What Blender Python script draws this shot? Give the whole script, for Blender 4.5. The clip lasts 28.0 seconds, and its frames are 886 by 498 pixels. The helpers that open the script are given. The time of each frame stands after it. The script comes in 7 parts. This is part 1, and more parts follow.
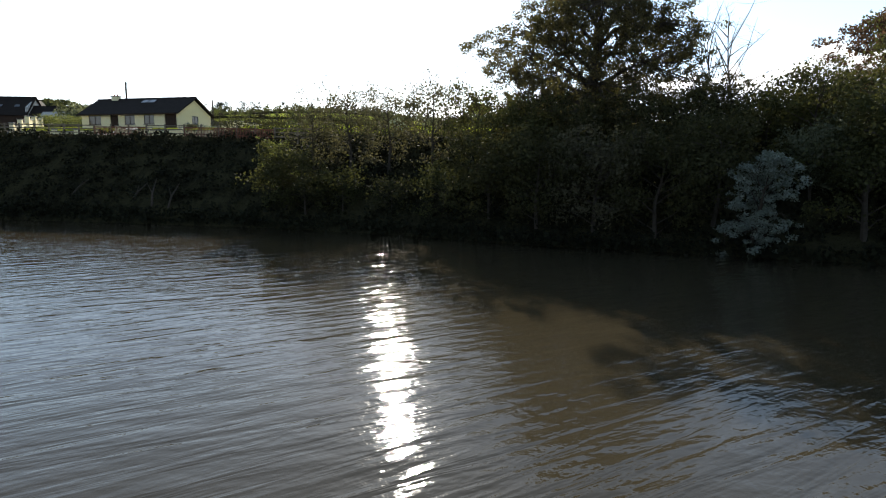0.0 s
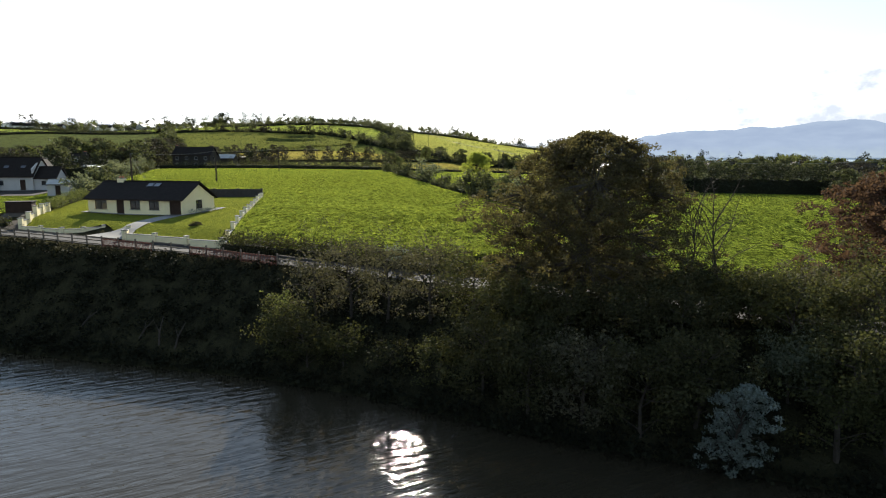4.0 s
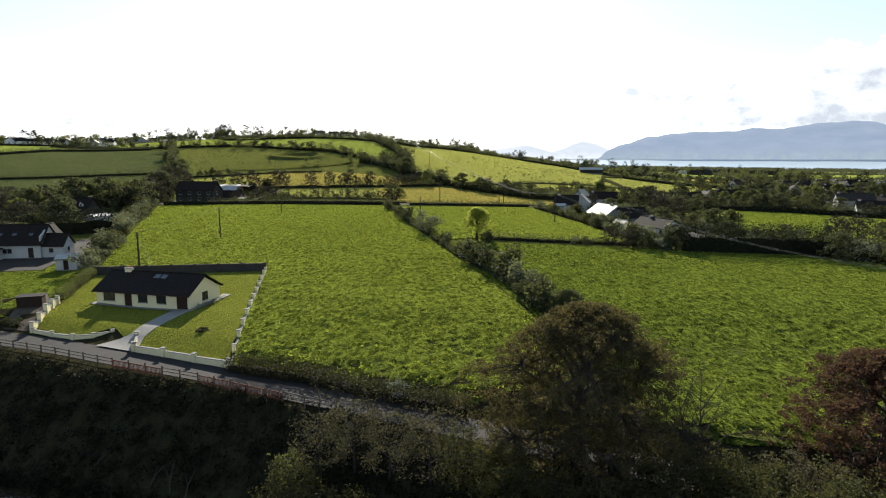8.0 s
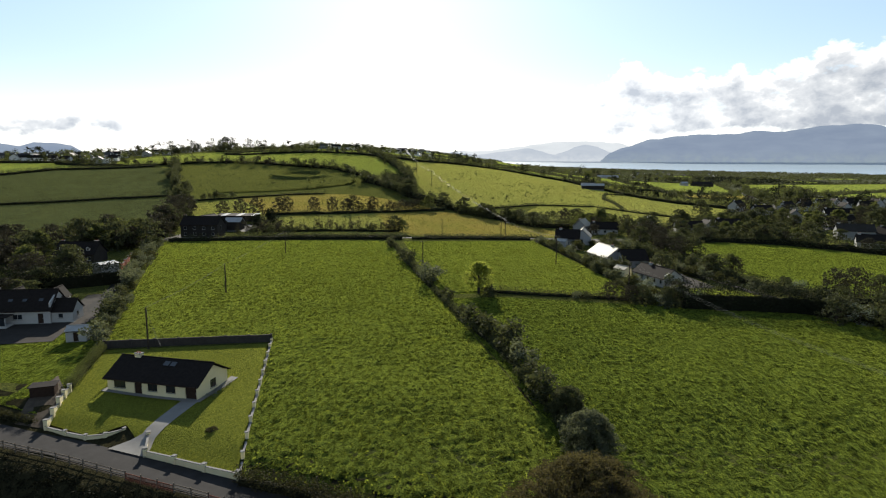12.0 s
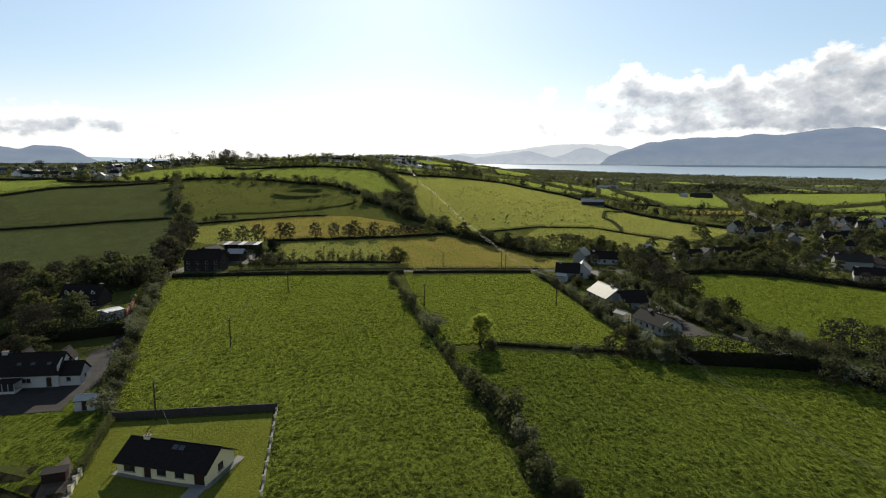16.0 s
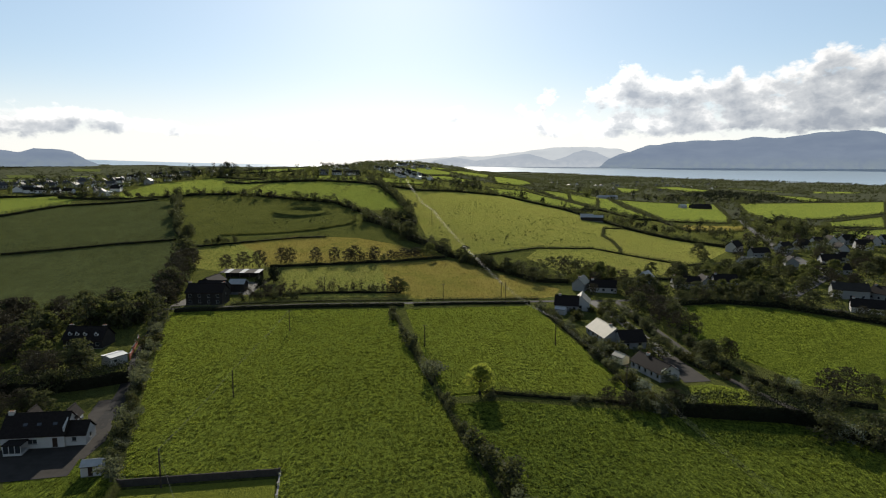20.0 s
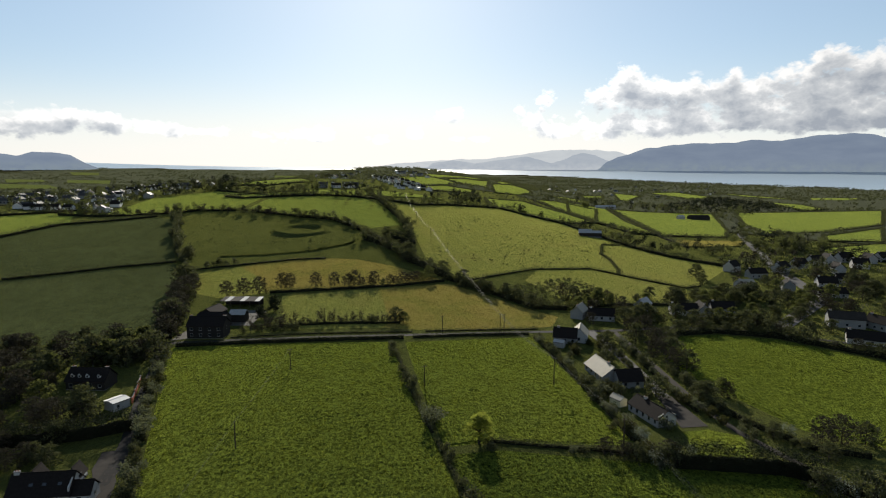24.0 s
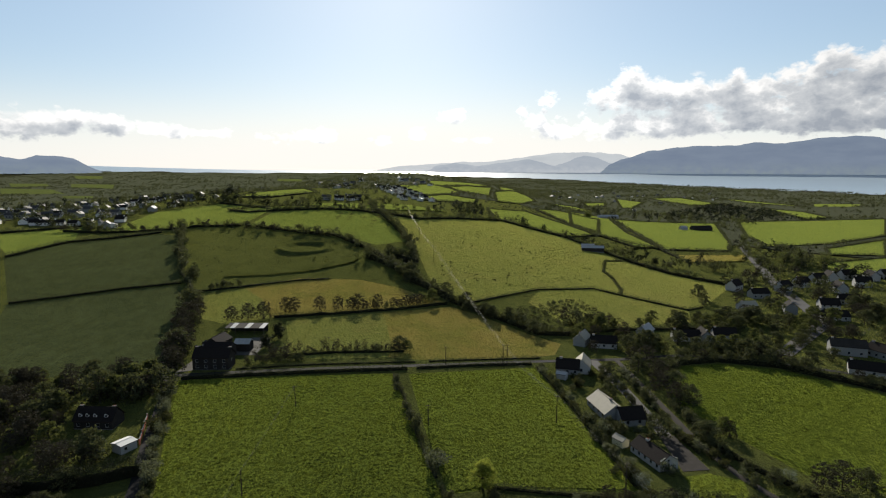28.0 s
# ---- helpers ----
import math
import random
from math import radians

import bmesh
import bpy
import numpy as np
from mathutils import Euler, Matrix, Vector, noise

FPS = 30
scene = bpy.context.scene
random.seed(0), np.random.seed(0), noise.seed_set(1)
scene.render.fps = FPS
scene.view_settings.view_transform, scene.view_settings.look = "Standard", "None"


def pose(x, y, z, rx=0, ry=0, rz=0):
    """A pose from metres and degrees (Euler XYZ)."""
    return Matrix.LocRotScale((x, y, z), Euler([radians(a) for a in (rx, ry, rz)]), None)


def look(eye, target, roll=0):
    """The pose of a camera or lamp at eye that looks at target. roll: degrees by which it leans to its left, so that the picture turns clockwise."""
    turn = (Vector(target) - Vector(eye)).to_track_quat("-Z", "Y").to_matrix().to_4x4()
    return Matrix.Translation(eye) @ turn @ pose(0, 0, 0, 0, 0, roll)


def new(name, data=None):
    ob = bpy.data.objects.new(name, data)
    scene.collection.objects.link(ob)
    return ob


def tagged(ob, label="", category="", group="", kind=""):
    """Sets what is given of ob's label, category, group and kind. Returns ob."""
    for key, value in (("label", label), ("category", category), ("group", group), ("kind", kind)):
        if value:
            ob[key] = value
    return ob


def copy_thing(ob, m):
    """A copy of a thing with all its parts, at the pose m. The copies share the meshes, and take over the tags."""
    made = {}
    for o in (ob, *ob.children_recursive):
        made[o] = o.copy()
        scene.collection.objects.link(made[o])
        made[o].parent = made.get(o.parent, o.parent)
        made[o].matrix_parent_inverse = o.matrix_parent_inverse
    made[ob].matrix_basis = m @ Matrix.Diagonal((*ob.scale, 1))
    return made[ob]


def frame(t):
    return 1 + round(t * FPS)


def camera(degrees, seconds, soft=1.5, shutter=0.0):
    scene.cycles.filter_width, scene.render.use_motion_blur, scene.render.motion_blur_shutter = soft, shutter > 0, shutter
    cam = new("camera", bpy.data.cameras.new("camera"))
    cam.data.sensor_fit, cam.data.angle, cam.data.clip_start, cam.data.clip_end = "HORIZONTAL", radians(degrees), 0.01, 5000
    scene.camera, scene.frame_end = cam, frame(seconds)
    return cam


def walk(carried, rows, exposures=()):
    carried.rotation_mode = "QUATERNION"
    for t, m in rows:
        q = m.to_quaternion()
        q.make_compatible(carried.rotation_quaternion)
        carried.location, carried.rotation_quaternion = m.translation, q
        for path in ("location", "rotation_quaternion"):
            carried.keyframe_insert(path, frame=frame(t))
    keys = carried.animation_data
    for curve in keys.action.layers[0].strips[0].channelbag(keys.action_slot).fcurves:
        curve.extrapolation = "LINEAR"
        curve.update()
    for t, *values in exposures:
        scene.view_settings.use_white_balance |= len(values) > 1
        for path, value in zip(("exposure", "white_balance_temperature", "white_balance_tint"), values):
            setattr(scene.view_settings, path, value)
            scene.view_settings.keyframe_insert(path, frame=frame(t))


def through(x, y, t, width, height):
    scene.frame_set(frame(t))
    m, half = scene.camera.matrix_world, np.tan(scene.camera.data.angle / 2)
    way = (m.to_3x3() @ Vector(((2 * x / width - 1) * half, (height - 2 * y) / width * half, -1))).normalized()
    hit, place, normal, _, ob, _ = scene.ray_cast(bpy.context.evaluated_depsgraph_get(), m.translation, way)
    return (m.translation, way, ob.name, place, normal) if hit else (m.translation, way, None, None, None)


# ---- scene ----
cam = camera(73.0, 28.0, soft=1.15)
# seconds, x, height over the water, yaw, pitch, roll
ROWS = [
    (0, 0.20, 5.02, -0.20, -8.27, -0.04),
    (0.5, 0.24, 5.73, -0.19, -8.27, -0.04),
    (1, 0.28, 7.30, -0.19, -8.28, -0.04),
    (1.5, 0.32, 8.95, -0.18, -8.28, -0.05),
    (2, 0.36, 10.60, -0.18, -8.28, -0.05),
    (2.5, 0.41, 12.25, -0.17, -8.28, -0.05),
    (3, 0.45, 13.88, -0.15, -8.28, -0.05),
    (3.5, 0.49, 15.55, -0.13, -8.29, -0.06),
    (4.5, 0.55, 18.99, -0.06, -8.30, -0.06),
    (5.5, 0.60, 22.50, -0.00, -8.31, -0.06),
    (6.5, 0.62, 26.02, 0.01, -8.33, -0.07),
    (7.5, 0.62, 29.55, -0.00, -8.35, -0.07),
    (8.5, 0.61, 33.04, 0.01, -8.36, -0.08),
    (9.5, 0.58, 36.49, 0.02, -8.34, -0.08),
    (10.5, 0.53, 39.93, 0.06, -8.31, -0.09),
    (11.5, 0.46, 43.38, 0.13, -8.29, -0.09),
    (12.5, 0.36, 46.85, 0.22, -8.29, -0.10),
    (13.5, 0.23, 50.31, 0.27, -8.28, -0.11),
    (14.5, 0.09, 53.76, 0.28, -8.26, -0.11),
    (15.5, -0.05, 57.17, 0.20, -8.23, -0.12),
    (16.5, -0.16, 60.57, 0.15, -8.19, -0.12),
    (17.5, -0.23, 63.92, 0.18, -8.16, -0.12),
    (18.5, -0.28, 67.21, 0.22, -8.13, -0.11),
    (19.5, -0.32, 70.50, 0.16, -8.11, -0.11),
    (20.5, -0.36, 73.81, 0.08, -8.09, -0.10),
    (21.5, -0.41, 77.13, 0.02, -8.06, -0.09),
    (22.5, -0.47, 80.51, -0.02, -8.04, -0.08),
    (23.5, -0.54, 83.91, -0.02, -8.01, -0.07),
    (24.5, -0.62, 87.29, 0.02, -7.98, -0.06),
    (25.5, -0.70, 90.59, 0.10, -7.96, -0.04),
    (26.5, -0.78, 93.85, 0.20, -7.93, -0.03),
    (27.5, -0.86, 97.08, 0.22, -7.90, -0.01),
    (28, -0.90, 98.70, 0.23, -7.89, 0.00),
]
# (seconds, stops): the clip's camera stops down as the bright land comes into view
EXPOSURES = [(0, 1.8), (3, 1.8), (7, 1.7), (9, 1.5), (12, 1.12), (17, 0.84), (28, 0.66)]
walk(cam, [(t, pose(x, 0, z, 90 + pitch, roll, yaw)) for t, x, z, yaw, pitch, roll in ROWS], EXPOSURES)

# ---- world and sun ----
SUN_UP, SUN_LEFT = 23.0, 4.5
sun_way = Vector((-math.sin(radians(SUN_LEFT)) * math.cos(radians(SUN_UP)), math.cos(radians(SUN_LEFT)) * math.cos(radians(SUN_UP)), math.sin(radians(SUN_UP))))
sun = new("sun", bpy.data.lights.new("sun", "SUN"))
sun.data.energy, sun.data.angle, sun.data.color = 5.0, radians(0.53), (1.0, 0.93, 0.8)
sun.matrix_world = look(sun_way * 200, (0, 0, 0))

world = bpy.data.worlds.new("world")
scene.world = world
world.use_nodes = True


class Nodes:
    """A short way to write node trees."""

    def __init__(self, tree):
        self.tree = tree
        tree.nodes.clear()

    def add(self, kind, out=0, op="", **sockets):
        node = self.tree.nodes.new(kind)
        if op:
            node.operation = op
        for key, value in sockets.items():
            slot = node.inputs[int(key[1:])] if key[0] == "i" and key[1:].isdigit() else node.inputs[key.replace("_", " ")]
            if isinstance(value, bpy.types.NodeSocket):
                self.tree.links.new(value, slot)
            else:
                slot.default_value = value
        return node.outputs[out] if len(node.outputs) else node

    def math(self, op, a, b=0.0, c=0.0):
        return self.add("ShaderNodeMath", op=op, i0=a, i1=b, i2=c)

    def noise(self, vector, scale, detail=4.0, rough=0.55, out=0, distortion=0.0):
        return self.add("ShaderNodeTexNoise", out, Vector=vector, Scale=scale, Detail=detail, Roughness=rough, Distortion=distortion)

    def ramp(self, fac, *stops):
        node = self.tree.nodes.new("ShaderNodeValToRGB")
        self.tree.links.new(fac, node.inputs[0])
        el = node.color_ramp.elements
        while len(el) < len(stops):
            el.new(0.5)
        for e, (at, col) in zip(el, stops):
            e.position = at
            e.color = (*col, 1) if isinstance(col, tuple) else (col, col, col, 1)
        return node.outputs[0]

    def mix(self, fac, a, b, blend="MIX"):
        node = self.tree.nodes.new("ShaderNodeMix")
        node.data_type, node.blend_type = "RGBA", blend
        for slot, value in ((node.inputs[0], fac), (node.inputs[6], a), (node.inputs[7], b)):
            if isinstance(value, bpy.types.NodeSocket):
                self.tree.links.new(value, slot)
            else:
                slot.default_value = (*value, 1) if isinstance(value, tuple) and len(value) == 3 else value
        return node.outputs[2]


def make_sky():
    n = Nodes(world.node_tree)
    air = n.tree.nodes.new("ShaderNodeTexSky")
    air.sky_type, air.sun_disc = "NISHITA", False
    air.sun_elevation, air.sun_rotation = radians(SUN_UP), radians(-SUN_LEFT)
    air.air_density, air.dust_density, air.ozone_density, air.altitude = 1.0, 0.35, 2.5, 20.0
    sky = air.outputs[0]
    way = n.add("ShaderNodeTexCoord", 0)
    parts = n.tree.nodes.new("ShaderNodeSeparateXYZ")
    n.tree.links.new(way, parts.inputs[0])
    x, y, z = parts.outputs
    side = n.math("ARCTAN2", x, y)
    up = n.math("ARCSINE", z)

    def bump(value, centre, width):
        d = n.math("DIVIDE", n.math("SUBTRACT", value, radians(centre)), radians(width))
        return n.math("POWER", 2.718, n.math("MULTIPLY", n.math("MULTIPLY", d, d), -1.0))

    # cloud banks: azimuth, elevation, half widths in degrees, strength
    banks = [(16.6, 6.5, 3.6, 2.0, 0.74), (21.6, 5.7, 2.3, 1.5, 0.6), (26.0, 5.6, 3.3, 1.5, 0.66), (31.2, 6.6, 2.6, 2.1, 0.72), (35.5, 6.1, 3.4, 2.0, 0.72), (41, 6.0, 6.0, 2.6, 0.6),
             (9.6, 3.4, 3.0, 1.0, 0.5), (16, 3.2, 4.0, 0.9, 0.56), (22, 3.4, 4.0, 0.9, 0.58), (28, 3.7, 5.0, 1.1, 0.62), (36, 3.8, 6.0, 1.1, 0.64), (9.5, 5.8, 1.1, 1.0, 0.52), (7.0, 4.9, 0.9, 0.7, 0.52),
             (0.9, 4.8, 1.5, 0.8, 0.6), (25.4, 7.6, 0.6, 0.5, 0.4), (-35.0, 3.4, 6.2, 1.2, 0.8), (-28.4, 3.4, 1.4, 0.6, 0.5), (-22.5, 2.9, 4.2, 0.6, 0.62), (-12.4, 2.7, 3.2, 0.9, 0.6), (-2.6, 2.9, 1.3, 0.8, 0.55),
             (-6.0, 2.6, 1.1, 0.6, 0.5), (2.4, 2.5, 2.6, 0.5, 0.5), (-80, 9, 30, 5, 0.5), (120, 10, 50, 6, 0.5)]

    def density(high):
        total = None
        for a, e, wa, we, s in banks:
            b = n.math("MULTIPLY", n.math("MULTIPLY", bump(side, a, wa), bump(high, e, we)), s)
            total = b if total is None else n.math("ADD", total, b)
        flat = n.tree.nodes.new("ShaderNodeCombineXYZ")
        n.tree.links.new(side, flat.inputs[0])
        n.tree.links.new(n.math("MULTIPLY", high, 1.5), flat.inputs[1])
        cells = n.tree.nodes.new("ShaderNodeTexVoronoi")
        cells.voronoi_dimensions, cells.feature = "2D", "SMOOTH_F1"
        n.tree.links.new(n.add("ShaderNodeVectorMath", op="ADD", i0=flat.outputs[0], i1=n.add("ShaderNodeVectorMath", op="SCALE", i0=n.noise(flat.outputs[0], 26.0, 3.0, out=1), Scale=0.022)), cells.inputs["Vector"])
        for key, value in (("Scale", 19.0), ("Detail", 3.0), ("Roughness", 0.55), ("Lacunarity", 2.3), ("Smoothness", 0.35)):
            cells.inputs[key].default_value = value
        puff = n.math("MULTIPLY", n.math("SUBTRACT", 0.55, cells.outputs["Distance"]), 0.5)
        wisp = n.math("MULTIPLY", n.math("SUBTRACT", n.noise(flat.outputs[0], 15.0, 8.0, 0.6), 0.5), 0.6)
        here = n.ramp(total, (0.04, 0.0), (0.22, 1.0))
        return n.math("ADD", n.math("MINIMUM", total, 0.66), n.math("MULTIPLY", here, n.math("ADD", puff, wisp))), flat.outputs[0]

    dense, flat = density(up)
    above, _ = density(n.math("ADD", up, radians(0.95)))
    cover = n.ramp(dense, (0.14, 0.0), (0.34, 1.0))
    # sunlit rims and tops; cloud with more cloud above it is grey
    thick = n.math("ADD", n.math("MULTIPLY", above, 0.75), n.math("MULTIPLY", dense, 0.3))
    core = n.ramp(n.math("ADD", thick, n.math("MULTIPLY", n.math("SUBTRACT", n.noise(flat, 20.0, 6.0, 0.52), 0.5), 0.7)), (0.2, (1.14, 1.13, 1.11)), (0.4, (0.72, 0.745, 0.77)), (0.72, (0.43, 0.47, 0.53)))
    near_sun = n.math("MULTIPLY", bump(side, -SUN_LEFT, 26), bump(up, 10, 22))
    lit = n.math("ADD", n.math("MULTIPLY", near_sun, 5.5), 9.2)
    cloud = n.mix(1.0, core, n.add("ShaderNodeCombineColor", i0=lit, i1=lit, i2=lit), "MULTIPLY")
    # a veil of thin bright cloud low over the sea
    veil = n.math("MULTIPLY", bump(up, 0.6, 4.6), n.math("ADD", n.math("MULTIPLY", bump(side, -SUN_LEFT, 34), 0.35), 0.58))
    thin = n.mix(n.math("ADD", n.math("MULTIPLY", n.math("MULTIPLY", bump(side, -SUN_LEFT, 55), bump(up, 8, 26)), 0.3), 0.2), sky, (7.0, 9.2, 11.4))
    pale = n.mix(veil, thin, (11.6, 11.3, 10.8))
    n.add("ShaderNodeOutputWorld", Surface=n.add("ShaderNodeBackground", Color=n.mix(cover, pale, cloud), Strength=0.054))


make_sky()

# ---- materials ----


def material(name, build):
    mat = bpy.data.materials.new(name)
    mat.use_nodes = True
    n = Nodes(mat.node_tree)
    shader = build(n)
    n.add("ShaderNodeOutputMaterial", Surface=shader)
    return mat


def place_of(n):
    return n.add("ShaderNodeNewGeometry", 0)


def paint(name, colour, rough=0.7, vary=0.18, scale=1.5, metal=0.0, bump=0.15, bump_scale=30.0):
    """Plain paint, render, stone or metal with stains at two scales and a fine relief."""
    def build(n):
        at = n.add("ShaderNodeTexCoord", 3)
        big = n.noise(at, scale, 5.0, 0.6)
        fine = n.noise(at, bump_scale, 3.0, 0.6)
        dark = tuple(c * (1 - vary) for c in colour)
        light = tuple(min(1, c * (1 + vary * 0.6)) for c in colour)
        col = n.mix(n.math("MULTIPLY", fine, 0.5), n.ramp(big, (0.3, dark), (0.7, light)), dark)
        relief = n.add("ShaderNodeBump", Strength=bump, Distance=0.02, Height=fine)
        return n.add("ShaderNodeBsdfPrincipled", Base_Color=col, Roughness=rough, Metallic=metal, Normal=relief, Specular_IOR_Level=0.5 if rough < 0.5 else 0.06)
    return material(name, build)


def leaf_material(name, dark, light, through=0.45, gloss=0.35, stain=None):
    """Leaves that let a part of the light through; each island of the mesh has its own tone."""
    def build(n):
        tone = n.add("ShaderNodeNewGeometry", 8)
        patch = n.noise(place_of(n), 0.5, 2.0)
        one = n.add("ShaderNodeObjectInfo", 5)
        fac = n.math("ADD", n.math("MULTIPLY", tone, 0.55), n.math("ADD", n.math("MULTIPLY", patch, 0.4), n.math("MULTIPLY", one, 0.15)))
        col = n.ramp(fac, (0.15, dark), (0.85, light))
        if stain:
            col = n.mix(n.ramp(n.noise(place_of(n), 0.02, 5.0, 0.62), (0.44, 0.0), (0.6, 0.85)), col, stain)
        front = n.add("ShaderNodeBsdfPrincipled", Base_Color=col, Roughness=0.85, Specular_IOR_Level=gloss * 0.15)
        glow = n.mix(0.5, col, (light[0] * 1.2, light[1] * 1.25, light[2] * 0.6))
        back = n.add("ShaderNodeBsdfTranslucent", Color=glow)
        return n.add("ShaderNodeMixShader", i0=through, i1=front, i2=back)
    return material(name, build)


def grass_material(name, dark, light, streak=None, tuft=1.0, rows=0.0, fuzz=0.9, far=False):
    """Pasture: tufts, mown streaks and broad patches, with the relief of the tufts."""
    def build(n):
        at = place_of(n)
        broad = n.noise(at, 0.02 if far else 0.03, 5.0, 0.62)
        mid = n.noise(n.add("ShaderNodeVectorMath", op="MULTIPLY", i0=at, i1=(1.0, 0.6, 1.0)), 0.13 if far else 0.22, 6.0, 0.7)
        stretched = n.add("ShaderNodeVectorMath", op="MULTIPLY", i0=at, i1=(1.0, 0.45, 1.0))
        clump = n.noise(stretched, 1.5 * tuft, 4.0, 0.65, distortion=0.6)
        fine = n.noise(at, 6.0, 3.0, 0.7)
        # dark between the tufts: their own shade, put into the colour
        tussock = n.ramp(clump, (0.4, 0.0), (0.56, 1.0))
        patchy = n.ramp(mid, (0.3, 0.0), (0.7, 1.0))
        fac = n.math("ADD", n.math("MULTIPLY", broad, 0.5 if far else 0.35), n.math("ADD", n.math("MULTIPLY", patchy, 0.4 if far else 0.3), n.math("MULTIPLY", tussock, 0.25 if far else 0.4)))
        col = n.ramp(fac, (0.28, dark), (0.82, light))
        if streak:
            col = n.mix(n.ramp(n.noise(at, 0.04, 5.0, 0.65), (0.48, 0.0), (0.62, 0.75)), col, streak)
        if far:
            rush = n.ramp(n.noise(at, 0.35, 3.0, 0.6), (0.63, 0.0), (0.7, 0.7))
            col = n.mix(rush, col, tuple(c * 0.6 for c in dark))
        if rows:
            band = n.add("ShaderNodeTexWave", 1, Vector=n.add("ShaderNodeMapping", Vector=at, Rotation=(0, 0, 1.2)), Scale=rows, Distortion=1.5, Detail=2.0)
            col = n.mix(n.math("MULTIPLY", band, 0.5), col, dark)
        high = n.math("ADD", n.math("MULTIPLY", clump, 1.0), n.math("MULTIPLY", fine, 0.35))
        if far:
            high = n.math("ADD", high, n.math("MULTIPLY", mid, 1.6))
        relief = n.add("ShaderNodeBump", Strength=1.0, Distance=0.9, Height=high)
        return n.add("ShaderNodeBsdfPrincipled", Base_Color=col, Roughness=1.0, Specular_IOR_Level=0.0, Normal=relief, Sheen_Weight=fuzz if far else n.math("MULTIPLY", n.math("ADD", n.math("MULTIPLY", tussock, 0.6), 0.48), fuzz), Sheen_Roughness=0.32, Sheen_Tint=(light[0] * 3.0 + light[1] * 3.0, light[1] * 5.6, light[2] * 3.0, 1) if far else (light[0] * 4.8 + light[1] * 4.7, light[1] * 9.3, light[2] * 3.2, 1))
    return material(name, build)


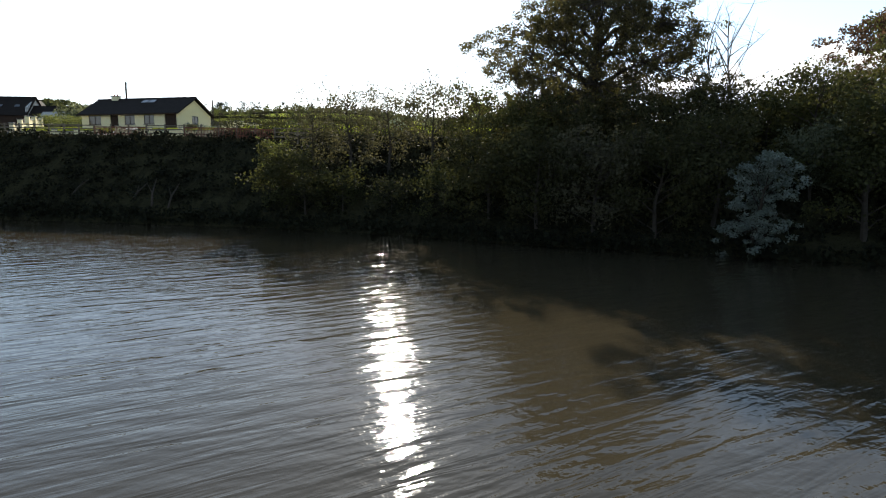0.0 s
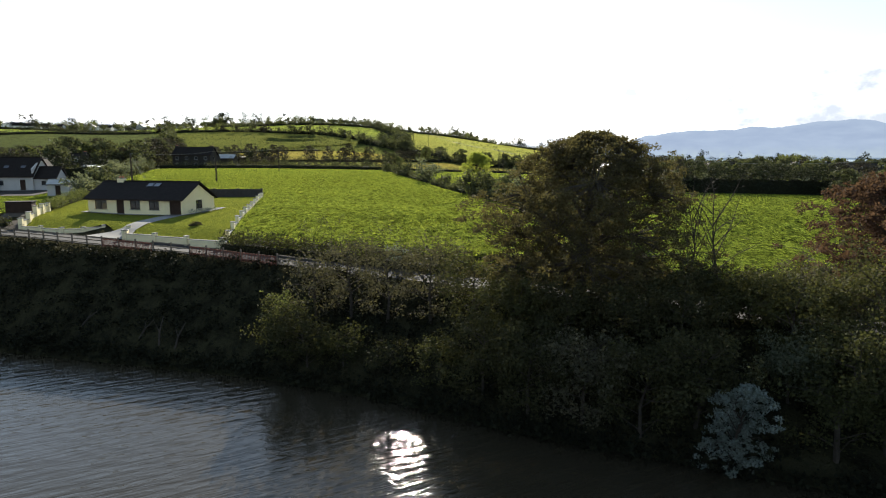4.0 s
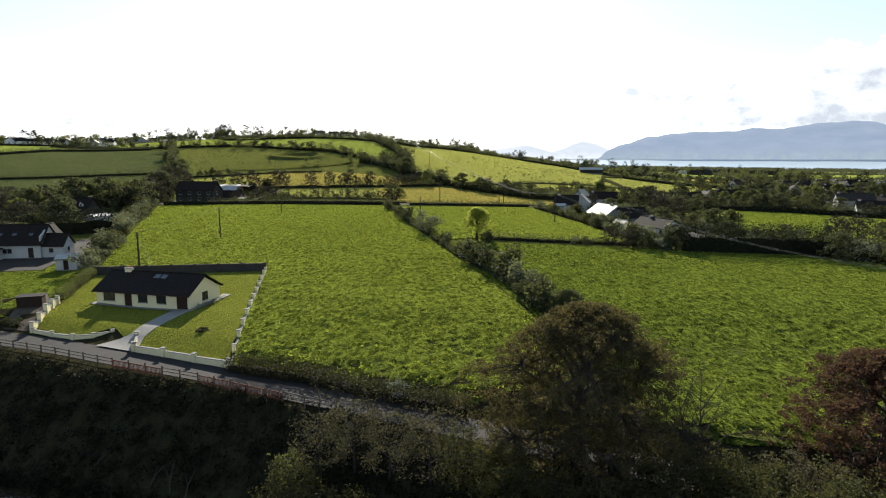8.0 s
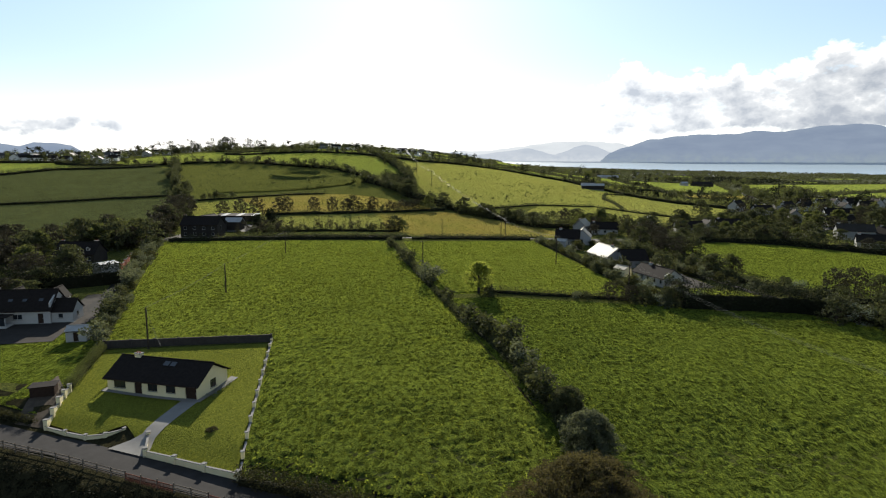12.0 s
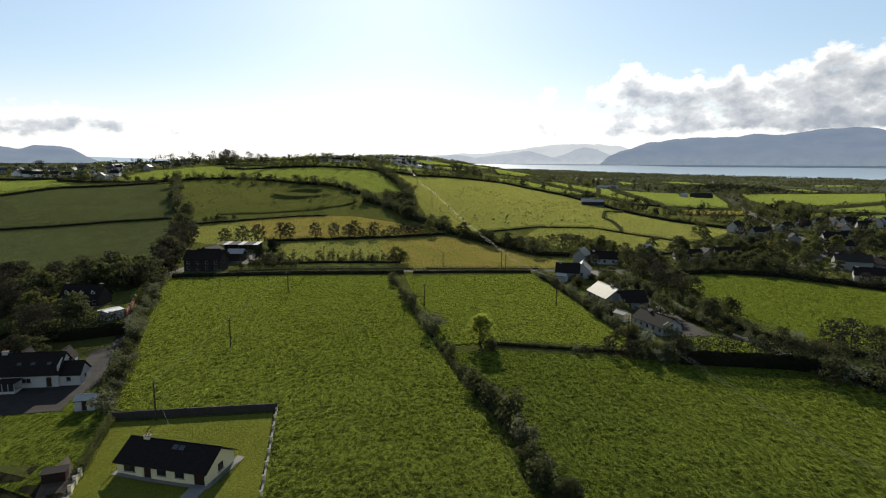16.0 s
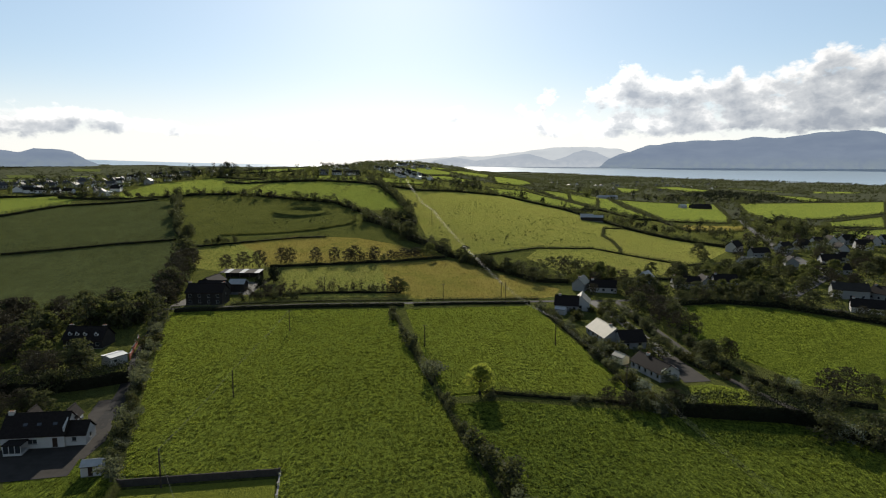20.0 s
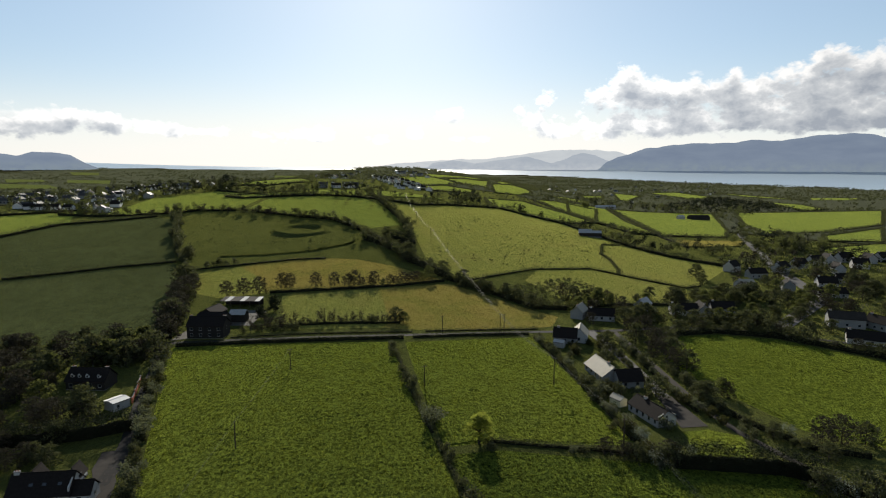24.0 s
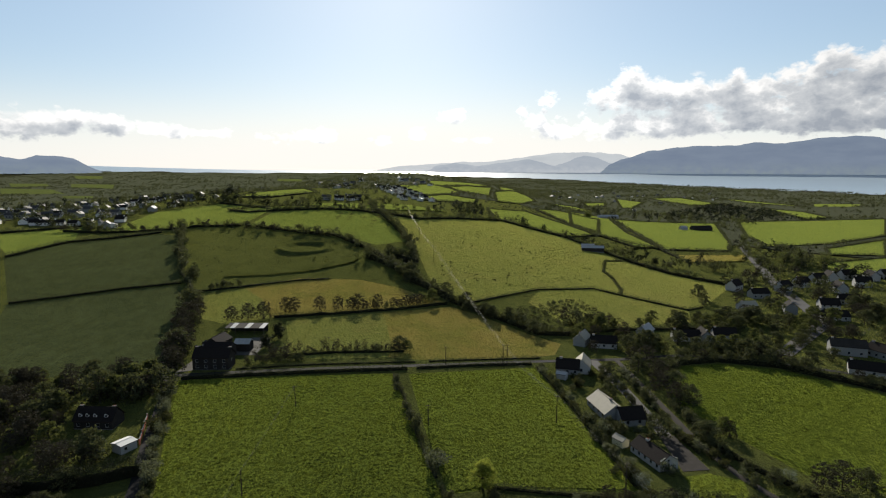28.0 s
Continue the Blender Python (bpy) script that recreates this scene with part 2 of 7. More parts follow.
M = {
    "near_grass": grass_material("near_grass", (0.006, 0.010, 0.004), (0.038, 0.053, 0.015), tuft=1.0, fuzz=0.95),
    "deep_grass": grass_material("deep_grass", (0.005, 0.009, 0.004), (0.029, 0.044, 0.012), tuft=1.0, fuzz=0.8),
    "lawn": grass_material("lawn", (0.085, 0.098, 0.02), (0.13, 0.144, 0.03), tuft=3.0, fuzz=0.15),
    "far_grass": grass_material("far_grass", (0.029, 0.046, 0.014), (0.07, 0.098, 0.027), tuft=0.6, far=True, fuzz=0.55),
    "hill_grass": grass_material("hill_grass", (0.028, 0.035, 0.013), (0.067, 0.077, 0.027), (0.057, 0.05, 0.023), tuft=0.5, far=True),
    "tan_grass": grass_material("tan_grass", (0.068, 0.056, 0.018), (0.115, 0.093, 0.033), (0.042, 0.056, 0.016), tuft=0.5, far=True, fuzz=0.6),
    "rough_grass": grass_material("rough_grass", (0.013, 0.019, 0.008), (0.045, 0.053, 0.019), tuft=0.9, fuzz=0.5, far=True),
    # haze put into the colour: blue raised in ploughed_grass and plain
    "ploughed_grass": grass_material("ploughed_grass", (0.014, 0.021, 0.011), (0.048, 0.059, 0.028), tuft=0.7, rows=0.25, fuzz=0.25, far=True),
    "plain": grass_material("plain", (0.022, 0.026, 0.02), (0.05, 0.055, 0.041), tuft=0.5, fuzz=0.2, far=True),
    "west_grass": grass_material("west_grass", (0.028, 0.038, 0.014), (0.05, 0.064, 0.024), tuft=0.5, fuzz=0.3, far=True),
    "old_block": paint("old_block", (0.05, 0.045, 0.04), 0.9, 0.3, 1.5),
    "yard_concrete": paint("yard_concrete", (0.085, 0.08, 0.07), 0.9, 0.25, 0.5),
    "whitewash": paint("whitewash", (0.6, 0.585, 0.55), 0.8, 0.08, 1.0),
    "worn_slate": paint("worn_slate", (0.05, 0.048, 0.048), 0.6, 0.35, 2.0),
    "scrub": grass_material("scrub", (0.016, 0.015, 0.009), (0.036, 0.033, 0.017), tuft=0.5, fuzz=0.0),
    # a darker asphalt: the shade of the hedges is put into its colour
    "lane": paint("lane", (0.022, 0.021, 0.02), 0.9, 0.3, 0.6),
    "worn_tarmac": paint("worn_tarmac", (0.085, 0.081, 0.076), 0.85, 0.2, 0.4),
    "asphalt": paint("asphalt", (0.033, 0.031, 0.03), 0.9, 0.3, 0.6),
    "gravel": paint("gravel", (0.034, 0.03, 0.026), 0.9, 0.3, 0.5),
    "concrete": paint("concrete", (0.18, 0.173, 0.16), 0.85, 0.15, 0.7),
    "cream": paint("cream", (0.62, 0.54, 0.33), 0.8, 0.08, 0.8),
    # next two: white walls darkened in the colour for facades in shade
    "shaded_render": paint("shaded_render", (0.22, 0.22, 0.21), 0.8, 0.12, 1.0),
    "white": paint("white", (0.34, 0.33, 0.31), 0.7, 0.08, 1.0),
    "slate": paint("slate", (0.017, 0.014, 0.0125), 0.9, 0.35, 2.0),
    "dark_wood": paint("dark_wood", (0.035, 0.022, 0.016), 0.6, 0.3, 3.0),
    "grey_wood": paint("grey_wood", (0.13, 0.105, 0.08), 0.85, 0.35, 3.0),
    "red_wood": paint("red_wood", (0.15, 0.06, 0.04), 0.85, 0.3, 3.0),
    "bark": paint("bark", (0.05, 0.041, 0.032), 0.95, 0.4, 2.0, bump=0.6, bump_scale=14.0),
    "pale_roof": paint("pale_roof", (0.27, 0.245, 0.19), 0.6, 0.12, 0.8),
    "cable": paint("cable", (0.17, 0.165, 0.14), 0.6, 0.1, 1.0),
    "tin": paint("tin", (0.3, 0.3, 0.29), 0.5, 0.2, 0.8),
    "mud": paint("mud", (0.07, 0.055, 0.04), 0.9, 0.4, 0.8),
    "brick": paint("brick", (0.30, 0.10, 0.06), 0.85, 0.3, 3.0),
    "leaf_green": leaf_material("leaf_green", (0.019, 0.02, 0.01), (0.057, 0.057, 0.022), 0.3),
    "leaf_bronze": leaf_material("leaf_bronze", (0.03, 0.027, 0.019), (0.075, 0.068, 0.041), 0.3),
    "leaf_beech": leaf_material("leaf_beech", (0.027, 0.022, 0.013), (0.076, 0.064, 0.029), 0.38),
    "leaf_shoot": leaf_material("leaf_shoot", (0.03, 0.035, 0.017), (0.088, 0.096, 0.035), 0.42),
    "leaf_copper": leaf_material("leaf_copper", (0.0252, 0.0154, 0.0126), (0.07, 0.0406, 0.0308)),
    "leaf_hedge": leaf_material("leaf_hedge", (0.017, 0.0165, 0.009), (0.048, 0.046, 0.019), 0.2),
    "leaf_bright": leaf_material("leaf_bright", (0.085, 0.1, 0.026), (0.23, 0.25, 0.055), 0.6),
    # lifted towards grey-blue in the colour for the haze of distance
    "leaf_olive": leaf_material("leaf_olive", (0.022, 0.025, 0.015), (0.074, 0.078, 0.038), 0.3),
    "leaf_conifer": leaf_material("leaf_conifer", (0.009, 0.012, 0.007), (0.024, 0.028, 0.014), 0.1),
    "leaf_twig": leaf_material("leaf_twig", (0.02, 0.018, 0.013), (0.052, 0.046, 0.033), 0.15),
    # paler than near leaves, with distance haze put into the colour
    "leaf_wood": leaf_material("leaf_wood", (0.03, 0.034, 0.02), (0.082, 0.086, 0.043), 0.3),
    "blossom": leaf_material("blossom", (0.06, 0.075, 0.066), (0.18, 0.2, 0.18), 0.3),
    "hill_blade": leaf_material("hill_blade", (0.042, 0.045, 0.014), (0.083, 0.088, 0.027), 0.6, 0.05, (0.068, 0.054, 0.023)),
    "tan_blade": leaf_material("tan_blade", (0.085, 0.07, 0.024), (0.148, 0.116, 0.04), 0.6, 0.05, (0.085, 0.088, 0.024)),
    "deep_blade": leaf_material("deep_blade", (0.042, 0.055, 0.012), (0.096, 0.118, 0.024), 0.76, 0.05, (0.082, 0.084, 0.02)),
    "blade": leaf_material("blade", (0.068, 0.082, 0.014), (0.134, 0.157, 0.026), 0.8, 0.05, (0.112, 0.108, 0.021)),
    # darker than foliage is: the shaded bank's blackness is put into this colour
    "leaf_ivy_shade": leaf_material("leaf_ivy_shade", (0.006, 0.0068, 0.0046), (0.02, 0.02, 0.011), 0.1, 0.2),
    "willow": leaf_material("willow", (0.035, 0.04, 0.025), (0.11, 0.117, 0.078), 0.35),
}


def pane_build(n):
    return n.add("ShaderNodeBsdfPrincipled", Base_Color=(0.02, 0.022, 0.025, 1), Roughness=0.05, Specular_IOR_Level=0.6)


M["glass"] = material("glass", pane_build)


def water_build(n, small=True):
    at = place_of(n)
    turned = n.add("ShaderNodeMapping", Vector=at, Rotation=(0, 0, -0.5))
    long = n.add("ShaderNodeVectorMath", op="MULTIPLY", i0=turned, i1=(0.16, 1.0, 1.0))
    waves = n.noise(long, 2.1, 3.0, 0.5, distortion=0.35)
    cross = n.noise(n.add("ShaderNodeVectorMath", op="MULTIPLY", i0=at, i1=(0.5, 1.0, 1.0)), 1.3, 2.0, 0.5)
    ripple = n.noise(turned, 6.0, 2.0, 0.5)
    calm = n.ramp(n.noise(at, 0.09, 3.0, 0.6), (0.35, 0.6), (0.65, 1.0))
    high = n.math("MULTIPLY", calm, n.math("ADD", n.math("ADD", waves, n.math("MULTIPLY", cross, 0.55)), n.math("MULTIPLY", ripple, 0.12)))
    relief = n.add("ShaderNodeBump", Strength=0.34, Distance=0.2, Height=high)
    return n.add("ShaderNodeBsdfPrincipled", Base_Color=(0.022, 0.018, 0.011, 1), Roughness=0.04, IOR=1.33, Specular_IOR_Level=0.36, Normal=relief)


def sea_build(n):
    at = place_of(n)
    relief = n.add("ShaderNodeBump", Strength=0.35, Distance=2.0, Height=n.noise(at, 0.15, 3.0, 0.6))
    return n.add("ShaderNodeBsdfPrincipled", Base_Color=(0.27, 0.33, 0.37, 1), Roughness=0.3, IOR=1.33, Normal=relief)


M["water"] = material("water", water_build)
M["sea"] = material("sea", sea_build)


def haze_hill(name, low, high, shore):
    """Mountains beyond the bay; the air's blue haze is painted on as emission, with paler fields along the shore."""
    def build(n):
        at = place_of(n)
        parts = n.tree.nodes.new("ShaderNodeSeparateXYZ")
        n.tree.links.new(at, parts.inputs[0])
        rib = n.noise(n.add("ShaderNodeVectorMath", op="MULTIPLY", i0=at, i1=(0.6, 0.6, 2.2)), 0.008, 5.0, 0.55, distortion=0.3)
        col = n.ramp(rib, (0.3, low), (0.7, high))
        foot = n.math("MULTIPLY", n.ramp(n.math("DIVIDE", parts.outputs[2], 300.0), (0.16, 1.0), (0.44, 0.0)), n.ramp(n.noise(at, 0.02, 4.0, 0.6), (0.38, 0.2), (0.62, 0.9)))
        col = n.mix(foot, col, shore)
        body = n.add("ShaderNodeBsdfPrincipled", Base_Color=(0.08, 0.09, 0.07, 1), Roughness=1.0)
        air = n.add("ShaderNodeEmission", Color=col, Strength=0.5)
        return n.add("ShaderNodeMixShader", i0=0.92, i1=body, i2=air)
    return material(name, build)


# the ranges pale one behind another: haze put into the emission colours
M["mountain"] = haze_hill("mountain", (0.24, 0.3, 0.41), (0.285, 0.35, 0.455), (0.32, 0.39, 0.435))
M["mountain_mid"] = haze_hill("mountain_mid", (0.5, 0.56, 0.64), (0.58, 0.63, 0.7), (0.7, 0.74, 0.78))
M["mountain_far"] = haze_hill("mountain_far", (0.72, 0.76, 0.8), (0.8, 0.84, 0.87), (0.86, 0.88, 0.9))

# ---- the ground ----
HILLS = [(-150, 830, 300, 300, 46.1), (-90, 610, 170, 150, 14.3), (-270, 520, 170, 130, -4.6), (-20, 430, 130, 100, 4.7), (-320, 760, 260, 220, -4.3),
         (80, 640, 160, 140, 2.2), (-420, 420, 260, 200, 25.3), (-60, 210, 120, 110, 3.5), (0, 1150, 320, 260, 9.8), (-250, 330, 130, 120, -5.5),
         (-560, 650, 300, 250, 19.0), (30, 790, 140, 160, -4.8), (-90, 450, 100, 90, 1.8), (-150, 1750, 360, 520, 74.0), (-110, 1250, 300, 220, 18.0), (-470, 930, 260, 280, 17.0), (-44, 90, 15, 9, -0.8)]
SHORE = [(-400, 95), (-100, 74), (-60, 60), (-40, 53.5), (-25, 49.5), (-13, 46), (-3, 41.5), (5, 36.5), (20, 30), (35, 23), (60, 14), (100, 4), (400, -30)]
# the road's middle line: x, y, height
ROAD = [(-400, 160, 9.2), (-120, 97, 8.9), (-75, 82, 8.6), (-57, 75.4, 8.4), (-48.6, 73.0, 8.2), (-39.4, 69.6, 7.9), (-24.2, 64.2, 7.5), (-13.4, 60.0, 7.0), (-7, 57.4, 6.8), (2.5, 53.4, 6.4), (12, 49, 6.2), (22, 44.4, 6.0), (35, 39, 5.6), (60, 31, 5.2), (120, 18, 5.0), (400, -8, 5)]


def bank(x):
    return float(np.interp(x, [a for a, _ in SHORE], [b for _, b in SHORE]))


def lift(x, y):
    """The far plain and the bay rise a little, to meet the horizon within the camera's reach."""
    r = math.hypot(x, y)
    return 50 * max(0.0, (r - 3300) / 1450) ** 1.5


def ease(k):
    k = min(1.0, max(0.0, k))
    return k * k * (3 - 2 * k)


def road_y(x):
    return float(np.interp(x, [r[0] for r in ROAD], [r[1] for r in ROAD]))


def land(x, y):
    z = 9.5 - 7 + 6.4 / (1 + math.exp(min(50, (y - 1300) / 250)))
    for a, b, c, d, h in HILLS:
        z += h * math.exp(-((x - a) / c) ** 2 - ((y - b) / d) ** 2)
    z += lift(x, y)
    if y < 100:
        z -= 1.3 * ease((90 - y) / 24)
        low = float(np.interp(x, [r[0] for r in ROAD], [r[2] for r in ROAD]))
        z += (low - z) * ease((8.0 - (y - road_y(x))) / 5.2)
    return z


def ground(x, y):
    """The height of the ground: land, the river bank, and the river's bed."""
    s = (y - bank(x)) / 11.0
    if s < 1:
        back = min(1, max(0, (-70 - y) / 20))
        if back > 0:
            return -2.5 + back * back * (3 - 2 * back) * 11
        if s < -0.3:
            return -2.5
        k = (s + 0.3) / 1.3
        return -2.5 + k ** 0.85 * (land(x, y) + 2.5)
    return land(x, y)


def mesh_from(name, verts, faces, smooth=False):
    me = bpy.data.meshes.new(name)
    me.from_pydata(verts, [], faces)
    if smooth:
        me.polygons.foreach_set("use_smooth", [True] * len(me.polygons))
    me.update()
    return me


def sheet(name, xs, ys, height, mat, smooth=True):
    verts = [(x, y, height(x, y)) for y in ys for x in xs]
    w = len(xs)
    faces = [(j * w + i, j * w + i + 1, (j + 1) * w + i + 1, (j + 1) * w + i) for j in range(len(ys) - 1) for i in range(w - 1)]
    me = mesh_from(name, verts, faces, smooth)
    me.materials.append(mat)
    return new(name, me)


def steps(start, stop, first, growth):
    out, d = [start], first
    while abs(out[-1] - start) < abs(stop - start):
        out.append(out[-1] + (d if stop > start else -d))
        d *= growth
    return out


def coast(x):
    return float(np.interp(x, (-2500, -1500, -560, 0, 780, 1180, 1410, 1490, 2600), (4300, 4480, 4660, 4230, 3870, 3010, 2310, 1970, 1900))) + 40 * math.sin(x / 190) + 26 * math.sin(x / 71)


def sea_bed(x, y):
    g = ground(x, y)
    over = y - coast(x)
    return g - min(30, 0.2 * over) if over > 0 else g


xs = sorted(set([round(v, 2) for v in [*np.arange(-110, 110.1, 2.0), *steps(110, 5200, 3, 1.07), *steps(-110, -5200, 3, 1.07)]]))
ys = sorted(set([round(v, 2) for v in [*np.arange(0, 130.1, 1.6), *steps(131, 4900, 3, 1.025), *steps(-2, -500, 6, 1.1)]]))
tagged(sheet("ground", xs, ys, sea_bed, M["scrub"]), "rough green and brown land with hedged farms and scrub", "ground", kind="structure")

river = sheet("water", [-420, -100, 0, 100, 420], [-95, 0, 95], lambda x, y: 0.0, M["water"])
tagged(river, "dark brown rippled river with the sun glittering on it", "river", kind="structure")
sea = sheet("sea", steps(-4800, 4800, 160, 1.0), steps(1700, 4800, 80, 1.0), lambda x, y: 1.0 + lift(x, y), M["sea"])
sea.name = "water"
tagged(sea, "pale blue bay shining under the low sun", "sea", kind="structure")


def drape(name, corners, mat, label, category="field", up=0.06, cell=6.0, kind="structure"):
    """A field: a polygon in plan, cut into cells and laid on the ground."""
    bm = bmesh.new()
    bm.faces.new([bm.verts.new((x, y, 0)) for x, y in corners])
    lo = [min(c[i] for c in corners) for i in (0, 1)]
    hi = [max(c[i] for c in corners) for i in (0, 1)]
    for axis in (0, 1):
        at = lo[axis] + cell
        while at < hi[axis]:
            co, no = [0, 0, 0], [0, 0, 0]
            co[axis], no[axis] = at, 1
            bmesh.ops.bisect_plane(bm, geom=bm.verts[:] + bm.edges[:] + bm.faces[:], plane_co=co, plane_no=no)
            at += cell
    for v in bm.verts:
        v.co.z = ground(v.co.x, v.co.y) + up
    bmesh.ops.recalc_face_normals(bm, faces=bm.faces)
    for f in bm.faces:
        f.smooth = True
        if f.normal.z < 0:
            f.normal_flip()
    me = bpy.data.meshes.new(name)
    bm.to_mesh(me)
    bm.free()
    me.materials.append(mat)
    return tagged(new(name, me), label, category, kind=kind)


def smooth_line(points, step):
    """Points a step apart along a line through the given points."""
    out = []
    for (x0, y0), (x1, y1) in zip(points, points[1:]):
        n = max(1, int(math.hypot(x1 - x0, y1 - y0) / step))
        out += [(x0 + (x1 - x0) * i / n, y0 + (y1 - y0) * i / n) for i in range(n)]
    return out + [points[-1]]


def strip(name, line, width, mat, label, category="road", up=0.12, step=3.0):
    """A road or path laid on the ground."""
    pts = smooth_line(line, step)
    verts, faces = [], []
    for i, (x, y) in enumerate(pts):
        a, b = pts[max(0, i - 1)], pts[min(len(pts) - 1, i + 1)]
        d = Vector((b[0] - a[0], b[1] - a[1])).normalized()
        for k in (-1, -0.5, 0, 0.5, 1):
            px, py = x - d.y * k * width / 2, y + d.x * k * width / 2
            verts.append((px, py, max(ground(px, py), ground(x, y) - 0.3) + up))
        if i:
            faces += [((i - 1) * 5 + k + 1, (i - 1) * 5 + k, i * 5 + k, i * 5 + k + 1) for k in range(4)]
    me = mesh_from(name, verts, faces, True)
    me.materials.append(mat)
    return tagged(new(name, me), label, category, kind="structure")



# ---- mountains beyond the bay ----


def ridge(name, peaks, far, mat, label, base=30, rough=4.0, seed=0):
    """A range of hills along an arc: peaks are (azimuth, elevation) in degrees."""
    verts, faces = [], []
    a0, a1 = peaks[0][0], peaks[-1][0]
    n = int((a1 - a0) / 0.25)
    for i in range(n + 1):
        az = a0 + (a1 - a0) * i / n
        top = float(np.interp(az, [p[0] for p in peaks], [p[1] for p in peaks]))
        top += (noise.noise((az * 0.9 + seed, seed, 0)) * 0.12 + noise.noise((az * 3 + seed, 3, 0)) * 0.04) * min(1, top)
        for k, (depth, share) in enumerate(((0, 0), (60, 0.35), (130, 0.75), (190, 1.0), (260, 0.6))):
            r = far + depth + rough * noise.noise((az * 2, k, seed))
            z = base + share * (math.tan(radians(max(0, top))) * far + (66 - base) * min(1, max(0, top) / 0.4)) if share else base - 10
            verts.append((r * math.sin(radians(az)), r * math.cos(radians(az)), z))
        if i:
            faces += [((i - 1) * 5 + k, i * 5 + k, i * 5 + k + 1, (i - 1) * 5 + k + 1) for k in range(4)]
    me = mesh_from(name, verts, faces, True)
    me.materials.append(mat)
    return tagged(new(name, me), label, "mountain", kind="structure")


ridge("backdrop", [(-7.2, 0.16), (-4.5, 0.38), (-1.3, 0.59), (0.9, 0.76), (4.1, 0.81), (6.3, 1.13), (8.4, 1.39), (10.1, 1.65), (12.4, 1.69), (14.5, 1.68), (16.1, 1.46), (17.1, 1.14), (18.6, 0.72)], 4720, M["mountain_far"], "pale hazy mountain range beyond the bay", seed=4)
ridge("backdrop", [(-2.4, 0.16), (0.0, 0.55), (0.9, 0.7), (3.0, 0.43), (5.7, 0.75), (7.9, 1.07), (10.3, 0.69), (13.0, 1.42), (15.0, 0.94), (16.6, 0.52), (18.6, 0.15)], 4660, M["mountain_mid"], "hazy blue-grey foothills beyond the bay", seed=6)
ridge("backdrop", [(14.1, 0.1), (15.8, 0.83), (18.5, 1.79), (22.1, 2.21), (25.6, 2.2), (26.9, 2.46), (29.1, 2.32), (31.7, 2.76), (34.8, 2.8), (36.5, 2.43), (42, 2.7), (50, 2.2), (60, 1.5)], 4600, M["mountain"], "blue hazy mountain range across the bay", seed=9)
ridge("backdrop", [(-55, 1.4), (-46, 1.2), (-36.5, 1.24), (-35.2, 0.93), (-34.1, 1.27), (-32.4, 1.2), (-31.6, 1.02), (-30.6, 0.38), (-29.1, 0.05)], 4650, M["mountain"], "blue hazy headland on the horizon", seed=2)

# ---- building blocks ----


def part(name, bm, mat, parent, label=""):
    me = bpy.data.meshes.new(name)
    bm.to_mesh(me)
    bm.free()
    me.materials.append(mat)
    ob = new(name, me)
    ob.parent = parent
    if label:
        ob["label"] = label
    return ob


def thing(name, at, turn, label, category, group="", kind=""):
    ob = new(name)
    ob.matrix_world = pose(*at, 0, 0, turn)
    return tagged(ob, label, category, group, kind)


def box(x0, x1, y0, y1, z0, z1, bm=None, bevel=0.0):
    bm = bm or bmesh.new()
    vs = [bm.verts.new((x, y, z)) for z in (z0, z1) for y in (y0, y1) for x in (x0, x1)]
    for f in ((0, 2, 3, 1), (4, 5, 7, 6), (0, 1, 5, 4), (2, 6, 7, 3), (0, 4, 6, 2), (1, 3, 7, 5)):
        bm.faces.new([vs[i] for i in f])
    if bevel:
        bmesh.ops.bevel(bm, geom=bm.edges[:], offset=bevel, segments=1, affect="EDGES")
    return bm


def tube(line, radii, sides=6, bm=None):
    """A tapered tube along a line of points."""
    bm = bm or bmesh.new()
    rings = []
    for i, p in enumerate(line):
        p = Vector(p)
        d = (Vector(line[min(i + 1, len(line) - 1)]) - Vector(line[max(i - 1, 0)])).normalized()
        u = d.orthogonal().normalized()
        v = d.cross(u)
        rings.append([bm.verts.new(p + radii[i] * (math.cos(6.2832 * k / sides) * u + math.sin(6.2832 * k / sides) * v)) for k in range(sides)])
    for a, b in zip(rings, rings[1:]):
        for k in range(sides):
            bm.faces.new((a[k], a[(k + 1) % sides], b[(k + 1) % sides], b[k]))
    bm.faces.new(list(reversed(rings[0])))
    bm.faces.new(rings[-1])
    return bm


